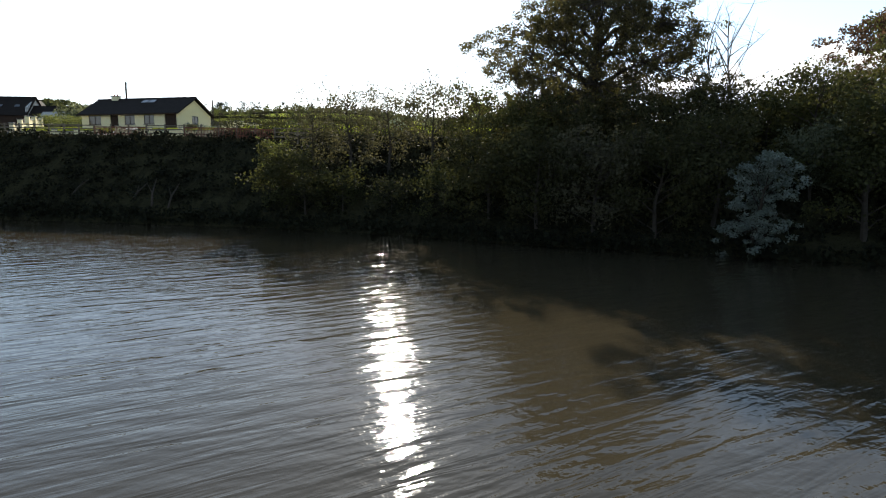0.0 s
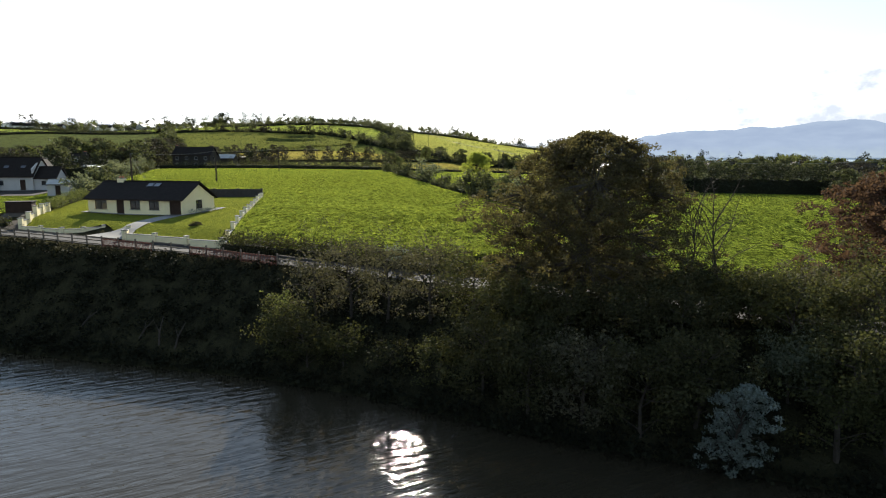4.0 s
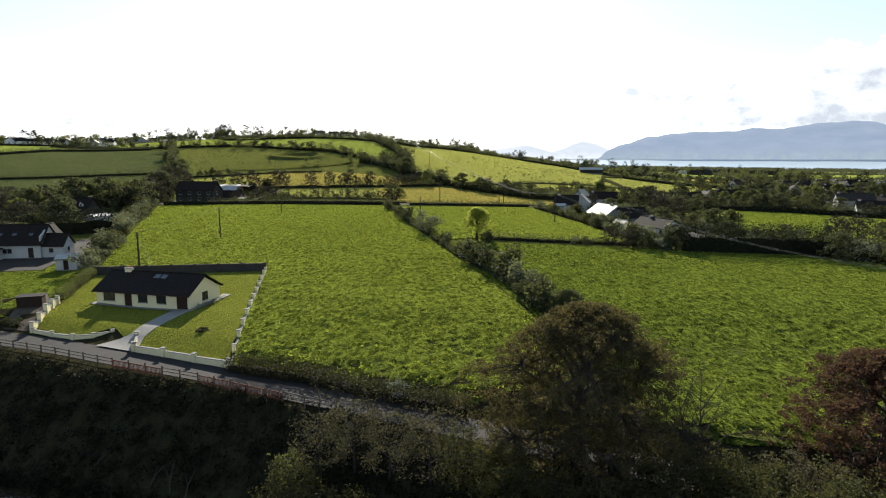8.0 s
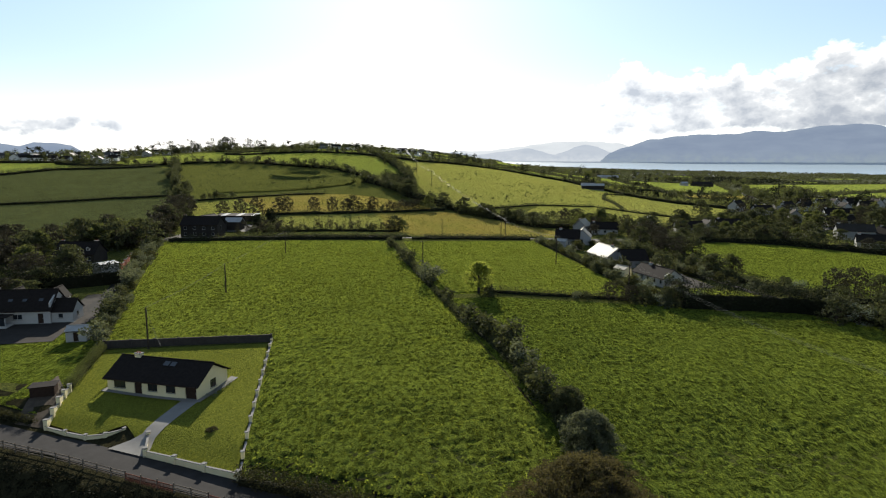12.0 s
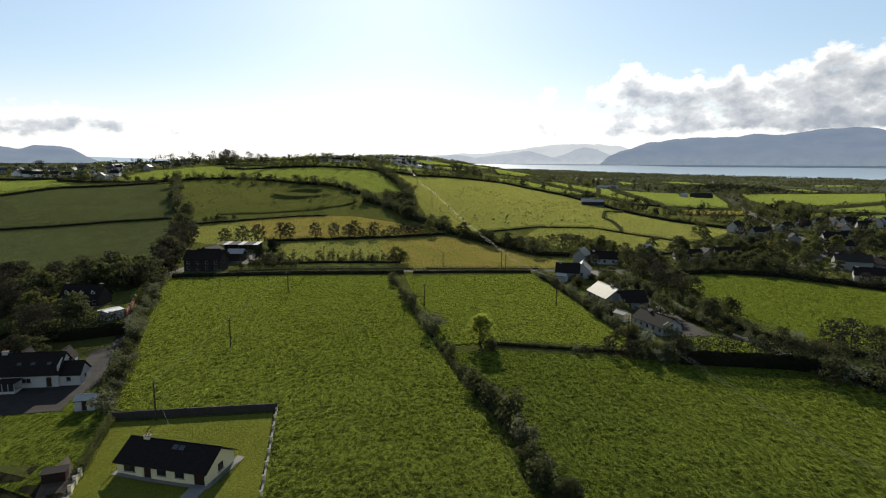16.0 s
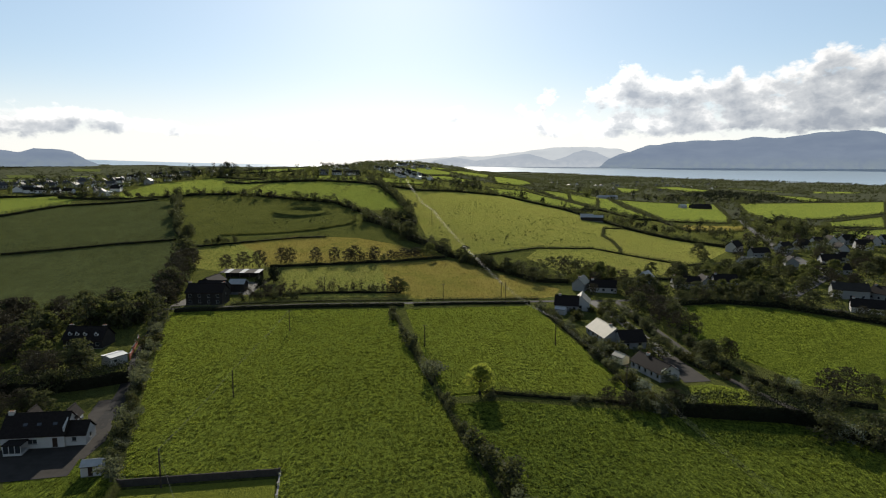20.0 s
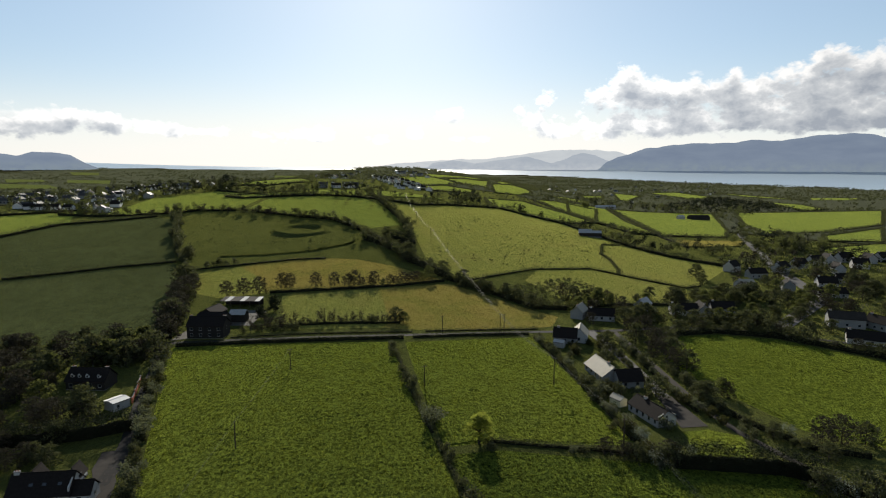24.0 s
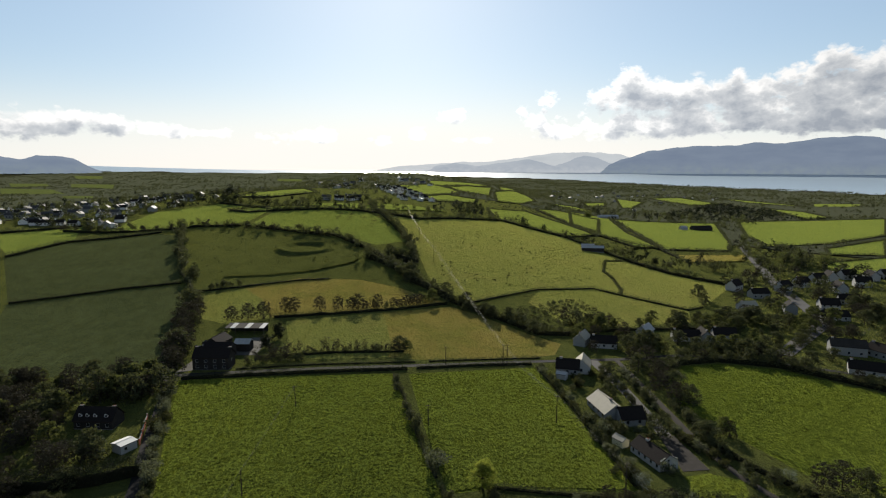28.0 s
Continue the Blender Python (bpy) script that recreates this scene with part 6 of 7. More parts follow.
# ---- trees of the middle distance: a few kinds, each built once and then copied ----
KINDS = {
    "round": dict(name="tree", height=6.8, radius=3.4, leaf="leaf_shoot", label="round leafy green tree", clumps=110, per=11, size=0.55, clump=0.75, low=0.08, wide=0.45, limbs=12, trunk=0.03, rough=0.35),
    "dark": dict(name="tree", height=7.2, radius=3.8, leaf="leaf_olive", label="dense dark leafy tree", clumps=115, per=11, size=0.58, clump=0.8, low=0.05, wide=0.42, limbs=12, trunk=0.03, rough=0.4),
    "twiggy": dict(name="bare_tree", height=6.6, radius=3.1, leaf="leaf_twig", label="half-bare spring tree with brown twigs", clumps=120, per=13, size=0.36, clump=0.6, low=0.1, wide=0.5, limbs=14, trunk=0.022, rough=0.35),
    "sapling": dict(name="sapling", height=5.2, radius=1.5, leaf="leaf_twig", label="thin upright brown sapling in the hedge row", count=620, size=0.28, clump=0.4, limbs=12, start=0.1, upright=1.6, twigs=4, trunk=0.018),
    "bush": dict(name="bush", height=2.6, radius=1.7, leaf="leaf_olive", label="dark rounded thorn bush in the hedge", count=520, size=0.42, clump=0.5, limbs=7, start=0.05, twigs=2, category="shrub"),
    "pale": dict(name="bush", height=2.8, radius=1.7, leaf="willow", label="grey-green willow bush in the hedge", count=620, size=0.36, clump=0.5, limbs=7, start=0.05, twigs=2, category="shrub"),
    "green": dict(name="bush", height=2.6, radius=1.7, leaf="leaf_green", label="leafy green bush in the hedge", count=520, size=0.42, clump=0.5, limbs=7, start=0.05, twigs=2, category="shrub"),
    "white": dict(name="blossom_bush", height=2.8, radius=1.6, leaf="blossom", label="thorn bush flecked with white blossom", count=520, size=0.22, clump=0.5, limbs=7, start=0.05, twigs=2, category="shrub"),
    "pine": dict(name="conifer", height=9.5, radius=3.2, leaf="leaf_conifer", label="tall dark evergreen tree", count=1300, size=0.75, clump=0.42, limbs=16, start=0.06, upright=0.2),
}
made = {}
turn_rng = np.random.default_rng(77)


far_spots = {}


def plant(kind, x, y, size=1.0):
    size *= 0.88 + 0.24 * turn_rng.random()
    if y > 400:
        far_spots.setdefault(KINDS[kind]["leaf"], []).append((x, y, size * KINDS[kind]["height"], size * KINDS[kind]["radius"]))
        return
    m = pose(x, y, ground(x, y) - 0.1, 0, 0, 360 * turn_rng.random()) @ Matrix.Diagonal((size, size * (0.9 + 0.2 * turn_rng.random()), size * (0.92 + 0.16 * turn_rng.random()), 1))
    if kind not in made:
        made[kind] = (crown_tree if "clumps" in KINDS[kind] else tree)(at=(x, y), seed=200 + len(made), **KINDS[kind])
        made[kind].matrix_basis = m
        return
    ob = copy_thing(made[kind], Matrix())
    ob.matrix_basis = m


def plant_line(kinds, line, step, size, spread=0.8):
    for i, (x, y) in enumerate(smooth_line(line, step)):
        plant(kinds[int(turn_rng.random() * len(kinds))], x + spread * turn_rng.normal(), y + spread * turn_rng.normal(), size * (0.7 + 0.6 * turn_rng.random()))


def plant_patch(kinds, x0, x1, y0, y1, n, size, free=()):
    k = 0
    while k < n:
        x, y = x0 + (x1 - x0) * turn_rng.random(), y0 + (y1 - y0) * turn_rng.random()
        if all(math.hypot(x - a, y - b) > r for a, b, r in free):
            plant(kinds[int(turn_rng.random() * len(kinds))], x, y, size * (0.75 + 0.5 * turn_rng.random()))
            k += 1


crown_tree("tree", (9.3, 152.6), 8.2, 3.5, "leaf_bright", "lone bright yellow-green tree in the pasture", 210, 150, 60, 0.3, 0.75, low=0.3, wide=0.62, limbs=12, trunk=0.05)
plant("bush", 11.5, 152.2, 0.8), plant("bush", 12.2, 148.5, 0.9)
for x, y, kind, size in [(-20.6, 228, "bush", 1.0), (-19.4, 220, "bush", 1.1), (-14.6, 203, "bush", 0.9), (-12.4, 194, "bush", 1.4), (-10.8, 188, "bush", 1.5), (-8.6, 180, "green", 0.9), (-3.0, 163, "pale", 1.7), (-3.4, 169, "bush", 0.9),
                         (0.2, 148, "bush", 0.8), (1.4, 143, "bush", 1.0), (4.2, 131, "bush", 0.9), (5.9, 122, "bush", 1.45), (8.4, 121, "green", 1.2), (9.7, 116, "bush", 1.4), (11.0, 112, "bush", 1.1), (12.3, 108.4, "bush", 1.45), (13.4, 104, "green", 1.0),
                         (14.2, 99.4, "pale", 1.25), (13.8, 93.4, "bush", 1.0), (15.0, 87.2, "bush", 1.4), (15.4, 83.4, "bush", 1.0), (16.9, 76.6, "pale", 0.8)]:
    plant(kind, x, y, size)
crown_tree("bush", (17.6, 80.4), 4.6, 2.5, "leaf_olive", "rounded dark thorn bush in the field hedge", 211, 260, 60, 0.2, 0.5, low=0.02, wide=0.4, limbs=10, trunk=0.03, rough=0.3, category="shrub")
crown_tree("bush", (18.9, 71.4), 5.6, 3.3, "willow", "large round grey-green willow bush at the hedge's end", 212, 420, 60, 0.2, 0.55, low=0.02, wide=0.4, limbs=12, trunk=0.03, rough=0.3, category="shrub")
plant_line(["twiggy", "bush", "twiggy", "pale"], [(33, 149.5), (41.8, 149), (52, 147), (54, 141)], 4.0, 0.75)
plant_line(["bush", "pale", "green", "white"], [(53, 160), (52.5, 150), (56, 146), (64, 147)], 3.2, 1.1)
plant("white", 53.4, 143.4, 1.2), plant("dark", 56.6, 142.6, 0.8), plant("bush", 55.0, 143.0, 1.3)
plant_line(["pale", "bush", "pale", "green"], [(-64, 109), (-71, 125), (-78, 143), (-90, 173), (-104, 212)], 3.6, 1.05)
plant_patch(["twiggy", "round", "twiggy", "dark", "twiggy"], -205, -116, 172, 232, 104, 1.1, [(-116, 189, 11), (-100, 172, 6), (-106, 184, 10)])
plant_patch(["twiggy", "twiggy", "dark", "twiggy"], -170, -98, 137, 172, 60, 1.0, [(-98, 170, 8), (-112, 172, 6), (-84, 148, 8), (-90, 150, 8)])
plant_patch(["dark", "round", "twiggy"], -160, -108, 100, 137, 24, 1.0, [(-100, 125, 10)])
plant_patch(["dark", "twiggy", "round"], -128, -106, 206, 226, 9, 1.25)
plant_line(["round", "twiggy", "dark"], [(-127, 223), (-116, 215)], 4, 1.5)
plant_line(["twiggy", "twiggy", "dark"], [(-113, 240), (-121, 258), (-138, 311), (-149, 346)], 5.0, 1.4, 2)
for x, y in [(-115, 311), (-107, 314), (-99, 315), (-90, 327), (-86, 328), (-72, 331), (-62, 333), (-54, 333)]:
    plant("twiggy", x, y, 1.3)
plant_line(["twiggy", "twiggy", "round", "bush"], [(-50, 334), (-28, 341), (-6, 354)], 3.6, 0.95)
plant_line(["sapling", "sapling", "sapling", "bush"], [(-78, 258), (-50, 263.5), (-20, 266)], 1.9, 0.9, 0.5)
plant_line(["sapling", "sapling", "bush"], [(-86, 247), (-78, 249), (-64, 252)], 1.6, 0.9, 0.4)
plant("pine", -84, 268, 0.9), plant("pine", -82, 282, 1.0), plant("dark", -22, 267, 0.9), plant("round", -18.5, 267, 0.9)
plant_line(["dark", "round", "bush"], [(6, 352), (34, 318), (50, 301), (64, 302)], 5, 0.75, 2)
for x, y, s in [(84, 262, 1.25), (88, 256, 1.3), (82, 248, 1.2), (87, 238, 1.4), (84, 228, 1.3), (90, 230, 1.2), (86, 216, 1.25), (90, 214, 1.1)]:
    plant("dark" if s < 1.25 else "twiggy", x, y, s)
plant_line(["dark", "twiggy", "dark", "bush"], [(92, 250), (105, 262), (124, 267), (148, 260), (174, 234), (198, 194)], 4.2, 0.75, 1.5)
plant("round", 92, 190, 0.85), plant("twiggy", 93, 188, 0.8), plant("dark", 84, 187, 0.8), plant("twiggy", 104, 156, 1.2), plant("twiggy", 110, 157, 1.25), plant("dark", 116, 156, 1.0), plant("white", 97, 160, 1.1)
plant_line(["white", "pale", "dark"], [(88, 131), (95, 126), (104, 120)], 3.2, 1.3)
plant_line(["green", "bush", "pale"], [(74.5, 246), (75.2, 222), (76, 204), (76.5, 186), (80.5, 172), (86, 158)], 4.4, 0.95)
plant_line(["bush", "dark", "green"], [(67.5, 250), (69, 228), (69, 204), (68.6, 188)], 4.6, 0.75)
plant_patch(["bush", "green", "pale", "bush"], 47, 69, 160, 250, 46, 1.0, [(57.2, 206, 10), (63, 198, 7), (51.5, 246.5, 8), (58, 249, 7), (62.3, 171.5, 9), (54.9, 180.6, 4), (47.4, 238.6, 4), (66, 172, 5), (71, 175, 6)])
plant_line(["bush", "dark", "bush"], [(84, 212), (83, 190), (84, 176), (90, 162), (100, 148)], 4.0, 0.85)
plant_line(["dark", "twiggy", "bush"], [(46, 145.5), (52, 144), (57, 144)], 3.0, 0.8)
plant_line(["bush", "green", "pale"], [(40, 248), (44, 226), (47.5, 200), (50, 176)], 4.2, 0.9)
plant_patch(["round", "dark", "twiggy", "bush", "green"], 66, 160, 272, 330, 66, 1.0, [(76, 284, 9), (102, 300, 8), (122, 298, 9), (131, 297, 8), (141, 297, 9), (67, 287, 7), (78, 273, 5)])
plant_patch(["dark", "round", "dark", "bush"], 104, 200, 252, 345, 56, 0.9, [(122, 298, 10), (141, 297, 9), (192, 279, 10), (184, 250, 12), (205, 274, 8), (150, 250, 12), (120, 250, 18)])
plant_patch(["dark", "round", "twiggy"], 160, 300, 300, 400, 66, 1.15, [(186, 363, 9), (211, 398, 9), (209, 357, 9), (226, 343, 11), (262, 383, 10), (225, 364, 8), (235, 399, 8), (238, 366, 8)])
plant_patch(["dark", "round", "twiggy", "pine"], 215, 420, 400, 500, 80, 1.15, [(262, 436, 8), (284, 452, 8), (300, 462, 7), (318, 470, 7), (335, 466, 7), (246, 440, 8), (240, 420, 7), (265, 490, 8), (280, 420, 8), (310, 440, 8)])
plant_patch(["dark", "pine", "round"], 268, 350, 505, 570, 40, 1.4, [(270, 506, 8), (285, 550, 9)])
plant_line(["pine", "dark", "round"], [(140, 572), (152, 548), (166, 524), (182, 500), (204, 492), (240, 500)], 5.5, 1.15, 3)
plant("pine", 162, 574, 1.4), plant("round", 150, 586, 1.0), plant("pine", 305, 620, 1.6), plant("pine", 352, 640, 1.2)
plant_line(["pine", "dark"], [(14, 700), (24, 712), (36, 724)], 6, 1.3, 4)
plant_line(["pine", "dark", "round"], [(-160, 664), (-150, 670), (-142, 668)], 5, 1.3, 3)
plant_line(["round", "dark", "twiggy"], [(-330, 515), (-262, 532), (-226, 552), (-126, 520)], 5, 0.95, 2)
plant_line(["dark", "bush"], [(-242, 546), (-205, 456), (-168, 384)], 4.5, 0.95, 2)
plant_line(["dark", "pine", "round"], [(-262, 696), (-225, 680), (-184, 640), (-150, 640)], 6, 1.2, 4)
plant_line(["round", "dark"], [(-178, 618), (-85, 619), (-27, 606), (20, 650), (60, 684)], 5, 0.85, 2)
plant_line(["bush", "dark"], [(-126, 518), (-94, 508), (-66, 474), (-46, 443)], 4, 1.0, 2)
plant_line(["bush", "dark"], [(-82, 660), (-52, 568), (-33, 506), (-24, 452)], 4.5, 1.0, 2)
for _ in range(560):
    far = 520 + 700 * turn_rng.random() ** 1.6
    x = -far * (0.34 + 0.5 * turn_rng.random())
    if not open_land(x, far) and not (x > -290 and far < 640):
        plant(["dark", "round", "bush", "pine"][int(turn_rng.random() * 3.6)], x, far, 0.9 + 0.5 * turn_rng.random())
plant_line(["dark", "pine"], [(-330, 690), (-295, 715), (-262, 720), (-245, 700)], 5, 1.5, 5)
plant_line(["pine", "dark", "pine"], [(6, 712), (22, 716), (44, 790)], 6, 1.5, 4)
plant_line(["round", "dark"], [(-170, 700), (-110, 702), (-60, 716)], 6, 1.1, 4)
plant_line(["round", "dark"], [(-180, 900), (-130, 1010), (-60, 1080)], 8, 1.1, 8)
plant_patch(["dark", "round", "pine"], 150, 480, 880, 1000, 40, 1.6)
plant_line(["bush"], [(-150, 372), (-146, 374), (-134, 378)], 3, 1.2, 1)
plant_line(["round", "dark", "bush", "pine"], [(-330, 640), (-262, 698), (-184, 644), (-110, 642), (-60, 650), (0, 690), (60, 720)], 4.5, 0.85, 4)
plant_line(["bush", "dark", "bush"], [(-60, 446), (-33, 416), (-22, 394), (-8, 376), (4, 356)], 3.6, 1.25, 2)
plant_line(["bush", "dark"], [(4, 353), (20, 336), (34, 318), (47, 301)], 3.2, 0.9, 2)
plant_line(["dark", "bush", "round", "pine"], [(70, 690), (90, 652), (124, 616), (146, 558), (160, 516), (180, 474), (214, 432)], 5, 0.95, 3)
plant_line(["dark", "bush", "round"], [(236, 400), (250, 445), (274, 506), (306, 596), (350, 700)], 6, 1.0, 5)
plant_line(["dark", "round"], [(300, 520), (318, 548), (340, 590)], 4, 1.5, 6)
plant("round", -95, 425, 0.8), plant("round", -88, 425, 0.9), plant("round", -60, 440, 1.2), plant("round", -66, 436, 1.0)

for leaf, trees in far_spots.items():
    rng = np.random.default_rng(len(trees))
    centres, radii = [], []
    for x, y, h, r in trees:
        z = ground(x, y)
        for _ in range(9):
            a, d = 6.2832 * rng.random(), r * 0.7 * rng.random() ** 0.5
            centres.append((x + d * math.cos(a), y + d * math.sin(a), z + h * (0.2 + 0.7 * rng.random())))
            radii.append(r * (0.35 + 0.2 * rng.random()))
    tagged(new("distant_trees", leaf_mesh("distant_trees", centres, radii, len(centres) * 15, 1.1, M[leaf], rng, flat=1.0)), "distant hedgerow trees on the hill and plain", "trees", kind="stuff")

# ---- the ringfort: earth banks and a ditch ----


def ring_mound(cx, cy, radius, width, height, stretch=0.8):
    verts, faces = [], []
    n = 56
    prof = [(-1.4, -0.1), (-0.5, 0.5), (0, 1), (0.45, 0.75), (0.9, 0.0), (1.5, -0.12), (1.9, 0.25), (2.6, -0.1)]
    for i in range(n):
        a = 6.2832 * i / n
        wob = 1 + 0.06 * math.sin(3 * a + 1) + 0.05 * noise.noise((math.cos(a) * 2, math.sin(a) * 2, cx))
        for s, h in prof:
            r = (radius + s * width) * wob
            x, y = cx + r * math.cos(a), cy + r * math.sin(a) * stretch
            verts.append((x, y, ground(x, y) + h * height * (1 + 0.25 * math.sin(2 * a))))
    k = len(prof)
    for i in range(n):
        j = (i + 1) % n
        faces += [(i * k + m, j * k + m, j * k + m + 1, i * k + m + 1) for m in range(k - 1)]
    me = mesh_from("earthwork", [(x, y, z) for x, y, z in verts], [tuple(reversed(f)) for f in faces], True)
    me.materials.append(M["rough_grass"])
    return tagged(new("earthwork", me), "grassy ringfort of circular earth banks and ditches", "earthwork", kind="structure")


ring_mound(-113, 468, 19, 6.0, 2.2)
strip("earth_bank", [(-150, 398), (-120, 402), (-92, 412), (-70, 432), (-66, 450)], 5, M["rough_grass"], "low grassy earth bank below the ringfort", "bank", 1.2, 4)

# ---- foliage too small and far to count ----


def far_woods(name, box_xy, count, size, leaf, label, seed, scale=0.006, cut=0.05, tall=7.0, blank=None):
    """Woods and hedgerows of the far plain: clumps of foliage gathered by a broad pattern."""
    rng = np.random.default_rng(seed)
    x0, x1, y0, y1 = box_xy
    centres, radii = [], []
    tries = 0
    while len(centres) < count and tries < count * 30:
        tries += 1
        x = x0 + (x1 - x0) * rng.random()
        y = y0 + (y1 - y0) * rng.random() ** 0.8
        if y > coast(x) - 30 or (blank and blank(x, y)):
            continue
        cell = 90.0
        u, v = (x + 0.3 * y) / cell, (y - 0.2 * x) / (cell * 1.3)
        edge = min(abs(u - round(u)), abs(v - round(v)))
        if noise.noise((x * scale, y * scale, seed)) < cut and edge > 0.06:
            continue
        r = 2.0 + 3.0 * rng.random()
        centres.append((x, y, ground(x, y) + r * 0.7 * tall / 7))
        radii.append(r)
    me = leaf_mesh(name, centres, radii, len(centres) * 10, size * 0.82, M[leaf], rng)
    return tagged(new(name, me), label, "woodland", kind="stuff")


far_woods("far_woodland", (130, 2000, 600, 3700), 9000, 3.6, "leaf_wood", "dark woods and hedgerows of the far plain", 301, cut=0.05, blank=lambda x, y: open_land(x, y) or x > 0.8 * y)
far_woods("far_woodland", (-2900, -300, 560, 4300), 9500, 3.8, "leaf_wood", "dark woods and hedgerows beyond the town", 302, cut=0.1, blank=lambda x, y: open_land(x, y) or -x > 0.8 * y or (y < 900 and x > -0.36 * y))
far_woods("far_woodland", (-420, 260, 760, 2300), 3600, 3.2, "leaf_wood", "dark woods and hedges of the long hill", 303, scale=0.012, cut=0.12, blank=open_land)
far_woods("far_woodland", (320, 660, 950, 1430), 700, 3.2, "leaf_conifer", "dark wood between the fields of the plain", 306, cut=-0.6, tall=9.0, blank=lambda x, y: open_land(x, y) or y > 960 + 1.5 * (x - 320) or y < 860 + 0.25 * (x - 320))
far_woods("far_woodland", (200, 520, 150, 600), 700, 1.6, "leaf_wood", "dark trees and hedges round the village", 304, 0.02, 0.1, blank=lambda x, y: x < 215 or 330 < x < 440 and 490 < y < 590 or y > 590)
far_woods("far_woodland", (-620, -200, 90, 420), 900, 1.6, "leaf_wood", "dark trees and hedges behind the houses", 305, 0.02, 0.12, blank=lambda x, y: -320 < x and y > 225)


def tufts(name, inside, box_xy, per_m2, high, mat, label, seed):
    """Grass tufts standing on a field, as one sheet of small blades."""
    rng = np.random.default_rng(seed)
    x0, x1, y0, y1 = box_xy
    n = int((x1 - x0) * (y1 - y0) * per_m2)
    p = np.stack([x0 + (x1 - x0) * rng.random(n), y0 + (y1 - y0) * rng.random(n)], 1)
    poly = np.array(inside)
    ok = np.zeros(n, bool)
    j = len(poly) - 1
    for i in range(len(poly)):
        (xi, yi), (xj, yj) = poly[i], poly[j]
        hit = ((yi > p[:, 1]) != (yj > p[:, 1])) & (p[:, 0] < (xj - xi) * (p[:, 1] - yi) / (yj - yi + 1e-9) + xi)
        ok ^= hit
        j = i
    p = p[ok]
    # tufts gather in clumps and faint rows
    patch = np.array([0.4 * noise.noise((x * 0.22, y * 0.16, seed)) + 0.9 * noise.noise((x * 1.0, y * 0.8, seed + 5)) + 0.14 * math.sin(2.3 * (x + 0.22 * y) + 2.0 * noise.noise((x * 0.05, y * 0.05, 1))) for x, y in p])
    keep = patch > rng.random(len(p)) * 0.5 - 0.2
    p, patch = p[keep], patch[keep]
    n = len(p)
    z = np.array([ground(x, y) for x, y in p]) + 0.04
    a = rng.random(n) * 6.2832
    h = high * (0.35 + 0.5 * rng.random(n) + 0.55 * np.clip(patch, 0, 1))
    w = h * (0.4 + 0.35 * rng.random(n))
    dx, dy = np.cos(a) * w * 0.5, np.sin(a) * w * 0.5
    lx, ly = rng.normal(size=n) * h * 0.35, rng.normal(size=n) * h * 0.35
    v = np.stack([np.stack([p[:, 0] - dx * 0.5, p[:, 1] - dy * 0.5, z], 1), np.stack([p[:, 0] + dx * 0.5, p[:, 1] + dy * 0.5, z], 1),
                  np.stack([p[:, 0] + dx + lx, p[:, 1] + dy + ly, z + h * 0.8], 1), np.stack([p[:, 0] - dx + lx, p[:, 1] - dy + ly, z + h], 1)], 1).reshape(-1, 3)
    me = bpy.data.meshes.new(name)
    me.vertices.add(n * 4)
    me.vertices.foreach_set("co", v.ravel())
    me.loops.add(n * 4)
    me.loops.foreach_set("vertex_index", np.arange(n * 4))
    me.polygons.add(n)
    me.polygons.foreach_set("loop_start", np.arange(n) * 4)
    me.update(calc_edges=True)
    me.materials.append(mat)
    return tagged(new(name, me), label, "grass", kind="stuff")


def value_noise(x, y, seed):
    """Smooth random heights between 0 and 1, one lattice point a unit."""
    rng = np.random.default_rng(seed)
    lattice = rng.random((512, 512))
    i, j = np.floor(x).astype(int), np.floor(y).astype(int)
    u, v = x - i, y - j
    u, v = u * u * (3 - 2 * u), v * v * (3 - 2 * v)
    i0, i1, j0, j1 = i % 512, (i + 1) % 512, j % 512, (j + 1) % 512
    return (lattice[i0, j0] * (1 - u) + lattice[i1, j0] * u) * (1 - v) + (lattice[i0, j1] * (1 - u) + lattice[i1, j1] * u) * v


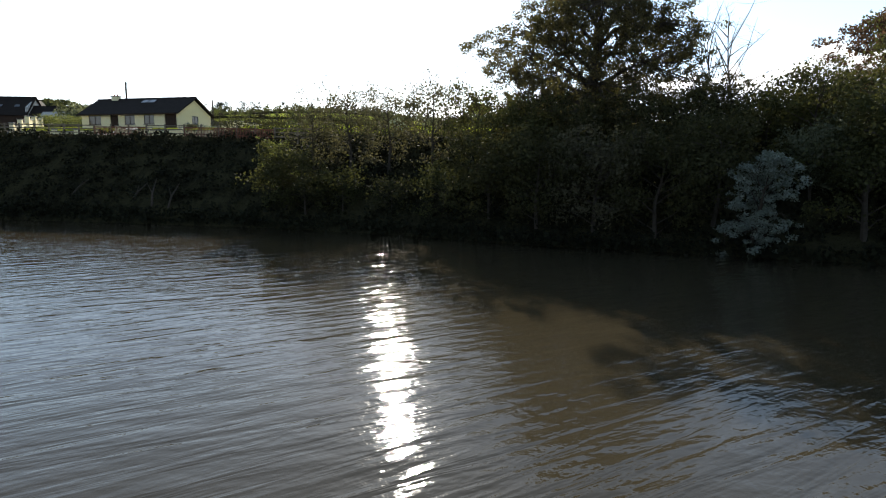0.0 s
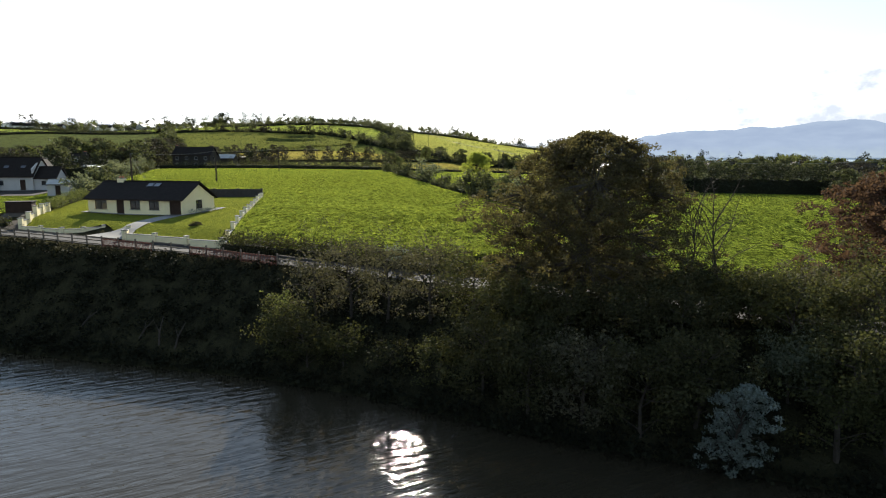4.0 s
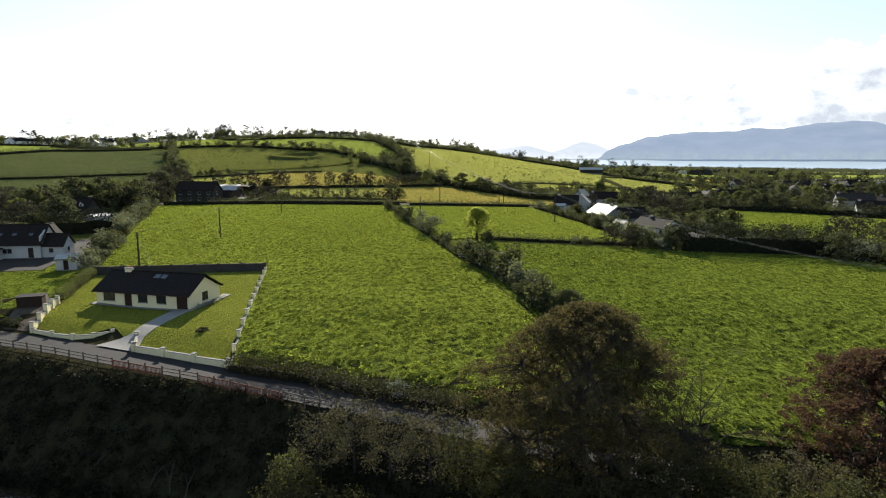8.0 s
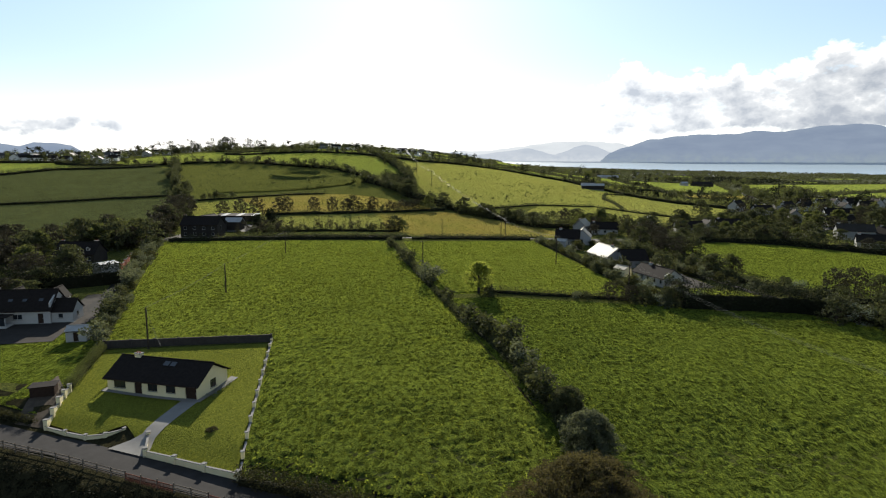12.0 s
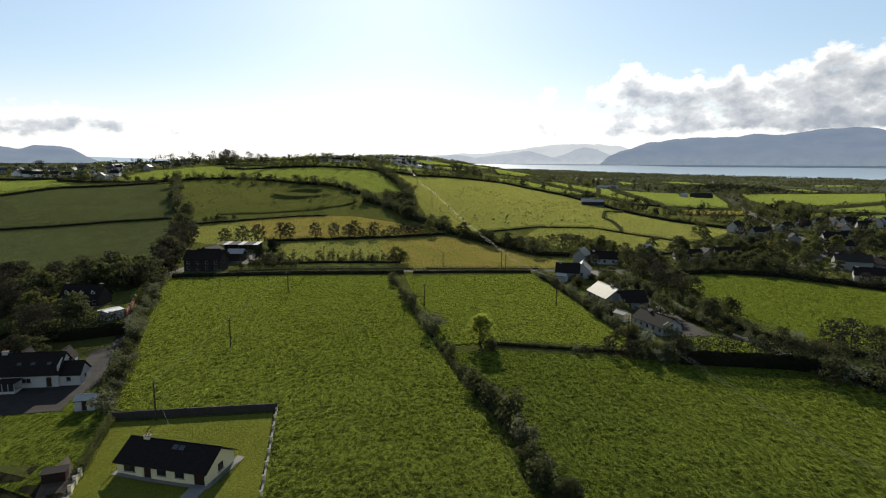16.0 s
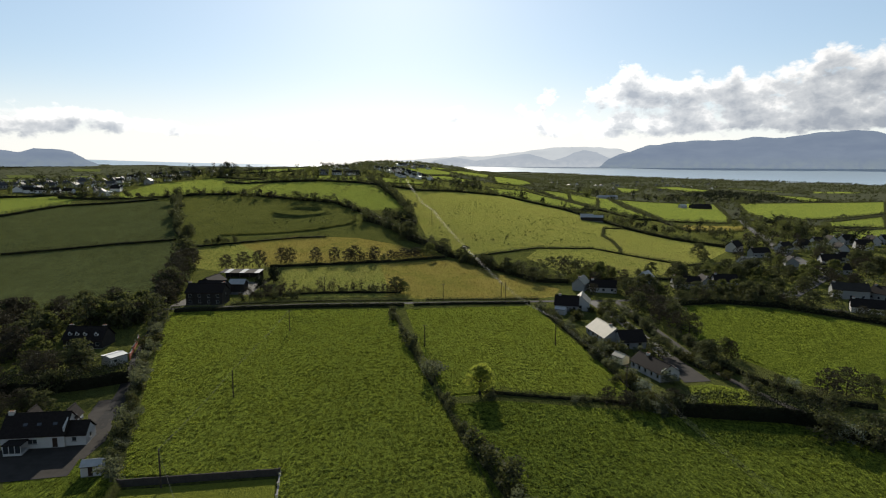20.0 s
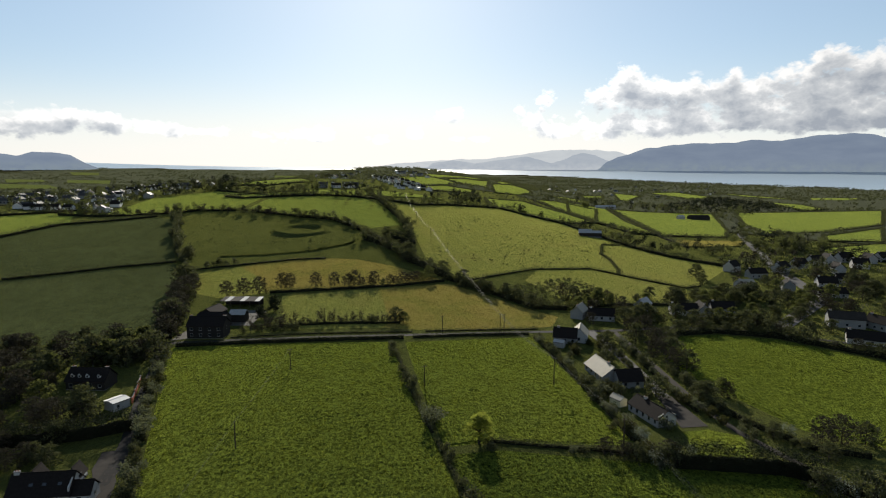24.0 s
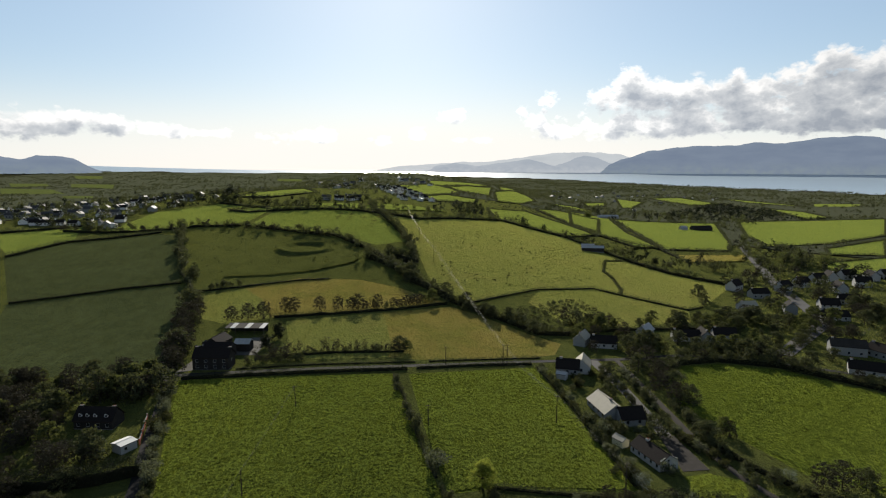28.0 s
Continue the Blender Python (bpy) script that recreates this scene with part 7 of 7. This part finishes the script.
def tussocks(inside, cell, high, mat, label, seed):
    """The uneven grazed sward of a field: a fine sheet of low tussocks and hollows."""
    poly = np.array(inside)
    (x0, y0), (x1, y1) = poly.min(0), poly.max(0)
    xs, ys = np.arange(x0, x1, cell), np.arange(y0, y1, cell)
    gx, gy = np.arange(x0 - 4, x1 + 8, 4.0), np.arange(y0 - 4, y1 + 8, 4.0)
    coarse = np.array([[ground(a, b) for a in gx] for b in gy])
    X, Y = np.meshgrid(xs, ys)
    X, Y = X + 0.3 * cell * np.sin(Y * 9.1 + X * 3.3), Y + 0.3 * cell * np.sin(X * 7.7 + Y * 2.9)
    fx, fy = (X - gx[0]) / 4, (Y - gy[0]) / 4
    i, j = np.floor(fx).astype(int), np.floor(fy).astype(int)
    u, v = fx - i, fy - j
    Z = (coarse[j, i] * (1 - u) + coarse[j, i + 1] * u) * (1 - v) + (coarse[j + 1, i] * (1 - u) + coarse[j + 1, i + 1] * u) * v
    lump = 0.8 * value_noise(X / 0.52 + 0.1 * Y, Y / 0.45, seed) + 0.2 * value_noise(X / 1.3, Y / 1.1, seed + 1)
    broad = value_noise(X / 9, Y / 7, seed + 2)
    k = np.clip((lump - 0.24) / 0.3, 0, 1)
    Z = Z + 0.02 + high * (0.7 + 0.4 * broad) * k * k * (3 - 2 * k)
    keep = np.zeros(X.shape, bool)
    b = len(poly) - 1
    for a in range(len(poly)):
        (xi, yi), (xj, yj) = poly[a], poly[b]
        keep ^= ((yi > Y) != (yj > Y)) & (X < (xj - xi) * (Y - yi) / (yj - yi + 1e-9) + xi)
        b = a
    index = np.arange(X.size).reshape(X.shape)
    ok = keep[:-1, :-1] & keep[1:, :-1] & keep[:-1, 1:] & keep[1:, 1:]
    quads = np.stack([index[:-1, :-1], index[:-1, 1:], index[1:, 1:], index[1:, :-1]], -1)[ok]
    used, flat = np.unique(quads, return_inverse=True)
    me = bpy.data.meshes.new("sward")
    me.vertices.add(len(used))
    me.vertices.foreach_set("co", np.stack([X, Y, Z], -1).reshape(-1, 3)[used].ravel())
    me.loops.add(flat.size)
    me.loops.foreach_set("vertex_index", flat.ravel())
    me.polygons.add(len(quads))
    me.polygons.foreach_set("loop_start", np.arange(len(quads)) * 4)
    me.update(calc_edges=True)
    me.materials.append(mat)
    tagged(new("sward", me), label, "grass", kind="stuff")


tussocks([(-106, 227), (-22.6, 236), (-17, 214), (-10.5, 189), (-4.5, 160), (0.5, 139), (6, 118), (9.5, 102), (13, 85), (17, 71), (13, 61.6), (4, 59), (-6, 62.6), (-14.5, 66.4), (-23.6, 68.6), (-33, 112.4), (-64, 110)], 0.38, 0.32, M["near_grass"], "uneven tussocky green sward of the pasture", 421)
tussocks([(2, 146), (15.3, 148), (36.8, 145), (64, 139), (84, 137), (96, 124), (130, 92), (150, 70), (95, 35), (45, 45), (25.6, 49.4), (20.4, 53), (18, 66), (13, 92), (7.5, 118)], 0.38, 0.32, M["deep_grass"], "uneven tussocky green sward of the wide pasture", 422)
tussocks([(-15, 237), (37, 250), (51.5, 154), (12, 154), (1, 151), (-8, 195)], 0.55, 0.4, M["near_grass"], "uneven tussocky green sward of the small pasture", 423)
tussocks([(88, 212), (89, 239), (105, 256), (124, 260), (147, 253), (171, 227), (194, 190), (175, 152), (123, 154), (105, 166), (95, 192)], 0.8, 0.4, M["deep_grass"], "uneven tussocky sward of the pasture by the village lane", 424)
tufts("grass", [(-106, 227), (-22.6, 236), (-17, 214), (-10.5, 189), (-4.5, 160), (0.5, 139), (6, 118), (9.5, 102), (13, 85), (17, 71), (13, 60.6), (4, 58), (-6, 61.6), (-14.5, 65.4), (-23.6, 67.6), (-33, 112.4), (-64, 110)], (-107, 17, 57, 237), 8.0, 0.3, M["blade"], "tufts of bright green pasture grass", 401)
tufts("grass", [(-15, 237), (37, 250), (51.5, 154), (12, 154), (1, 151), (-8, 195)], (-16, 53, 150, 251), 6.0, 0.27, M["blade"], "tufts of bright green pasture grass", 402)
tufts("grass", [(2, 146), (15.3, 148), (36.8, 145), (64, 141), (84, 139), (96, 126), (130, 94), (150, 70), (95, 35), (45, 45), (25.6, 49.4), (20.4, 53), (18, 66), (13, 92), (7.5, 118)], (1, 150, 30, 149), 8.0, 0.3, M["deep_blade"], "tufts of bright green pasture grass", 403)
tufts("grass", [(87, 212), (89, 240), (106, 257), (124, 261), (147, 254), (172, 227), (194, 190), (175, 152), (123, 153), (105, 165), (95, 192)], (87, 195, 150, 262), 3.2, 0.38, M["deep_blade"], "tufts of green pasture grass", 404)

def rushes(poly, count, size, leaf, label, seed):
    """Dark rush clumps dotted over a rough pasture."""
    rng = np.random.default_rng(seed)
    (x0, y0), (x1, y1) = np.min(poly, 0), np.max(poly, 0)
    centres, radii = [], []
    while len(centres) < count:
        x, y = x0 + (x1 - x0) * rng.random(), y0 + (y1 - y0) * rng.random()
        if inside(x, y, poly) and noise.noise((x * 0.02, y * 0.02, seed)) > -0.1:
            r = size * (0.5 + rng.random())
            centres.append((x, y, ground(x, y) + 0.5 * r))
            radii.append(r)
    tagged(new("rushes", leaf_mesh("rushes", centres, radii, count * 16, size * 0.7, M[leaf], rng)), label, "rushes", kind="stuff")


# the hill's clumps also stand in for its grazing cattle
rushes([(-8, 390), (62, 398), (120, 440), (146, 500), (120, 560), (40, 600), (-20, 500)], 210, 0.8, "leaf_olive", "dark rush clumps, partly in place of cattle, dotted over the hill pasture", 431)
rushes([(20, 352), (52, 362), (62, 388), (84, 372), (100, 330), (66, 318), (50, 308)], 420, 0.9, "leaf_olive", "thick dark rushes in the wet field", 432)
rushes([(-196, 440), (-176, 396), (-100, 400), (-66, 430), (-64, 476), (-125, 510), (-200, 524)], 160, 0.7, "leaf_olive", "rough grass clumps round the ringfort", 433)
rushes([(255, 700), (300, 870), (390, 880), (310, 670)], 90, 0.9, "leaf_olive", "dark rush clumps on the plain", 434)

FAR_TUFTS = [
    (MEADOW_TAN, 0.7, "tan_blade", "tufts of tan meadow grass"),
    (MEADOW_GREEN, 0.7, "hill_blade", "tufts of green meadow grass"),
    (STRAW_TAN, 0.6, "tan_blade", "tufts of straw-coloured meadow grass"),
    (STRAW_GREEN, 0.6, "hill_blade", "tufts of green meadow grass"),
    ([(-76, 612), (-26, 600), (60, 682), (100, 640), (124, 612), (144, 552), (149, 516), (135, 509), (122, 464), (122.5, 440), (118.5, 405), (114, 392), (100, 402), (62, 390), (16, 357), (-8, 378), (-18, 440), (-30, 506), (-50, 568)], 0.27, "hill_blade", "tufts of hill pasture grass"),
    ([(125, 440), (124.5, 463), (137, 507), (152, 512), (176, 470), (206, 428), (160, 366), (148, 361), (117.5, 391), (121, 405)], 0.30, "hill_blade", "tufts of hill pasture grass"),
    ([(50, 362), (62, 391), (101, 402), (147, 356), (136, 324), (95, 318), (66, 318)], 0.36, "hill_blade", "tufts of rushy grass"),
    ([(-184, 548), (-176, 610), (-110, 620), (-80, 612), (-52, 566), (-33, 508), (-58, 486), (-92, 514), (-126, 523)], 0.30, "hill_blade", "tufts of green hill grass"),
    ([(-300, 520), (-310, 640), (-262, 690), (-183, 622), (-189, 564), (-226, 552)], 0.24, "hill_blade", "tufts of green hill grass"),
]
for k, (corners, per, blade, words) in enumerate(FAR_TUFTS):
    tufts("grass", corners, (min(c[0] for c in corners), max(c[0] for c in corners), min(c[1] for c in corners), max(c[1] for c in corners)), per, 0.62, M[blade], words, 410 + k)
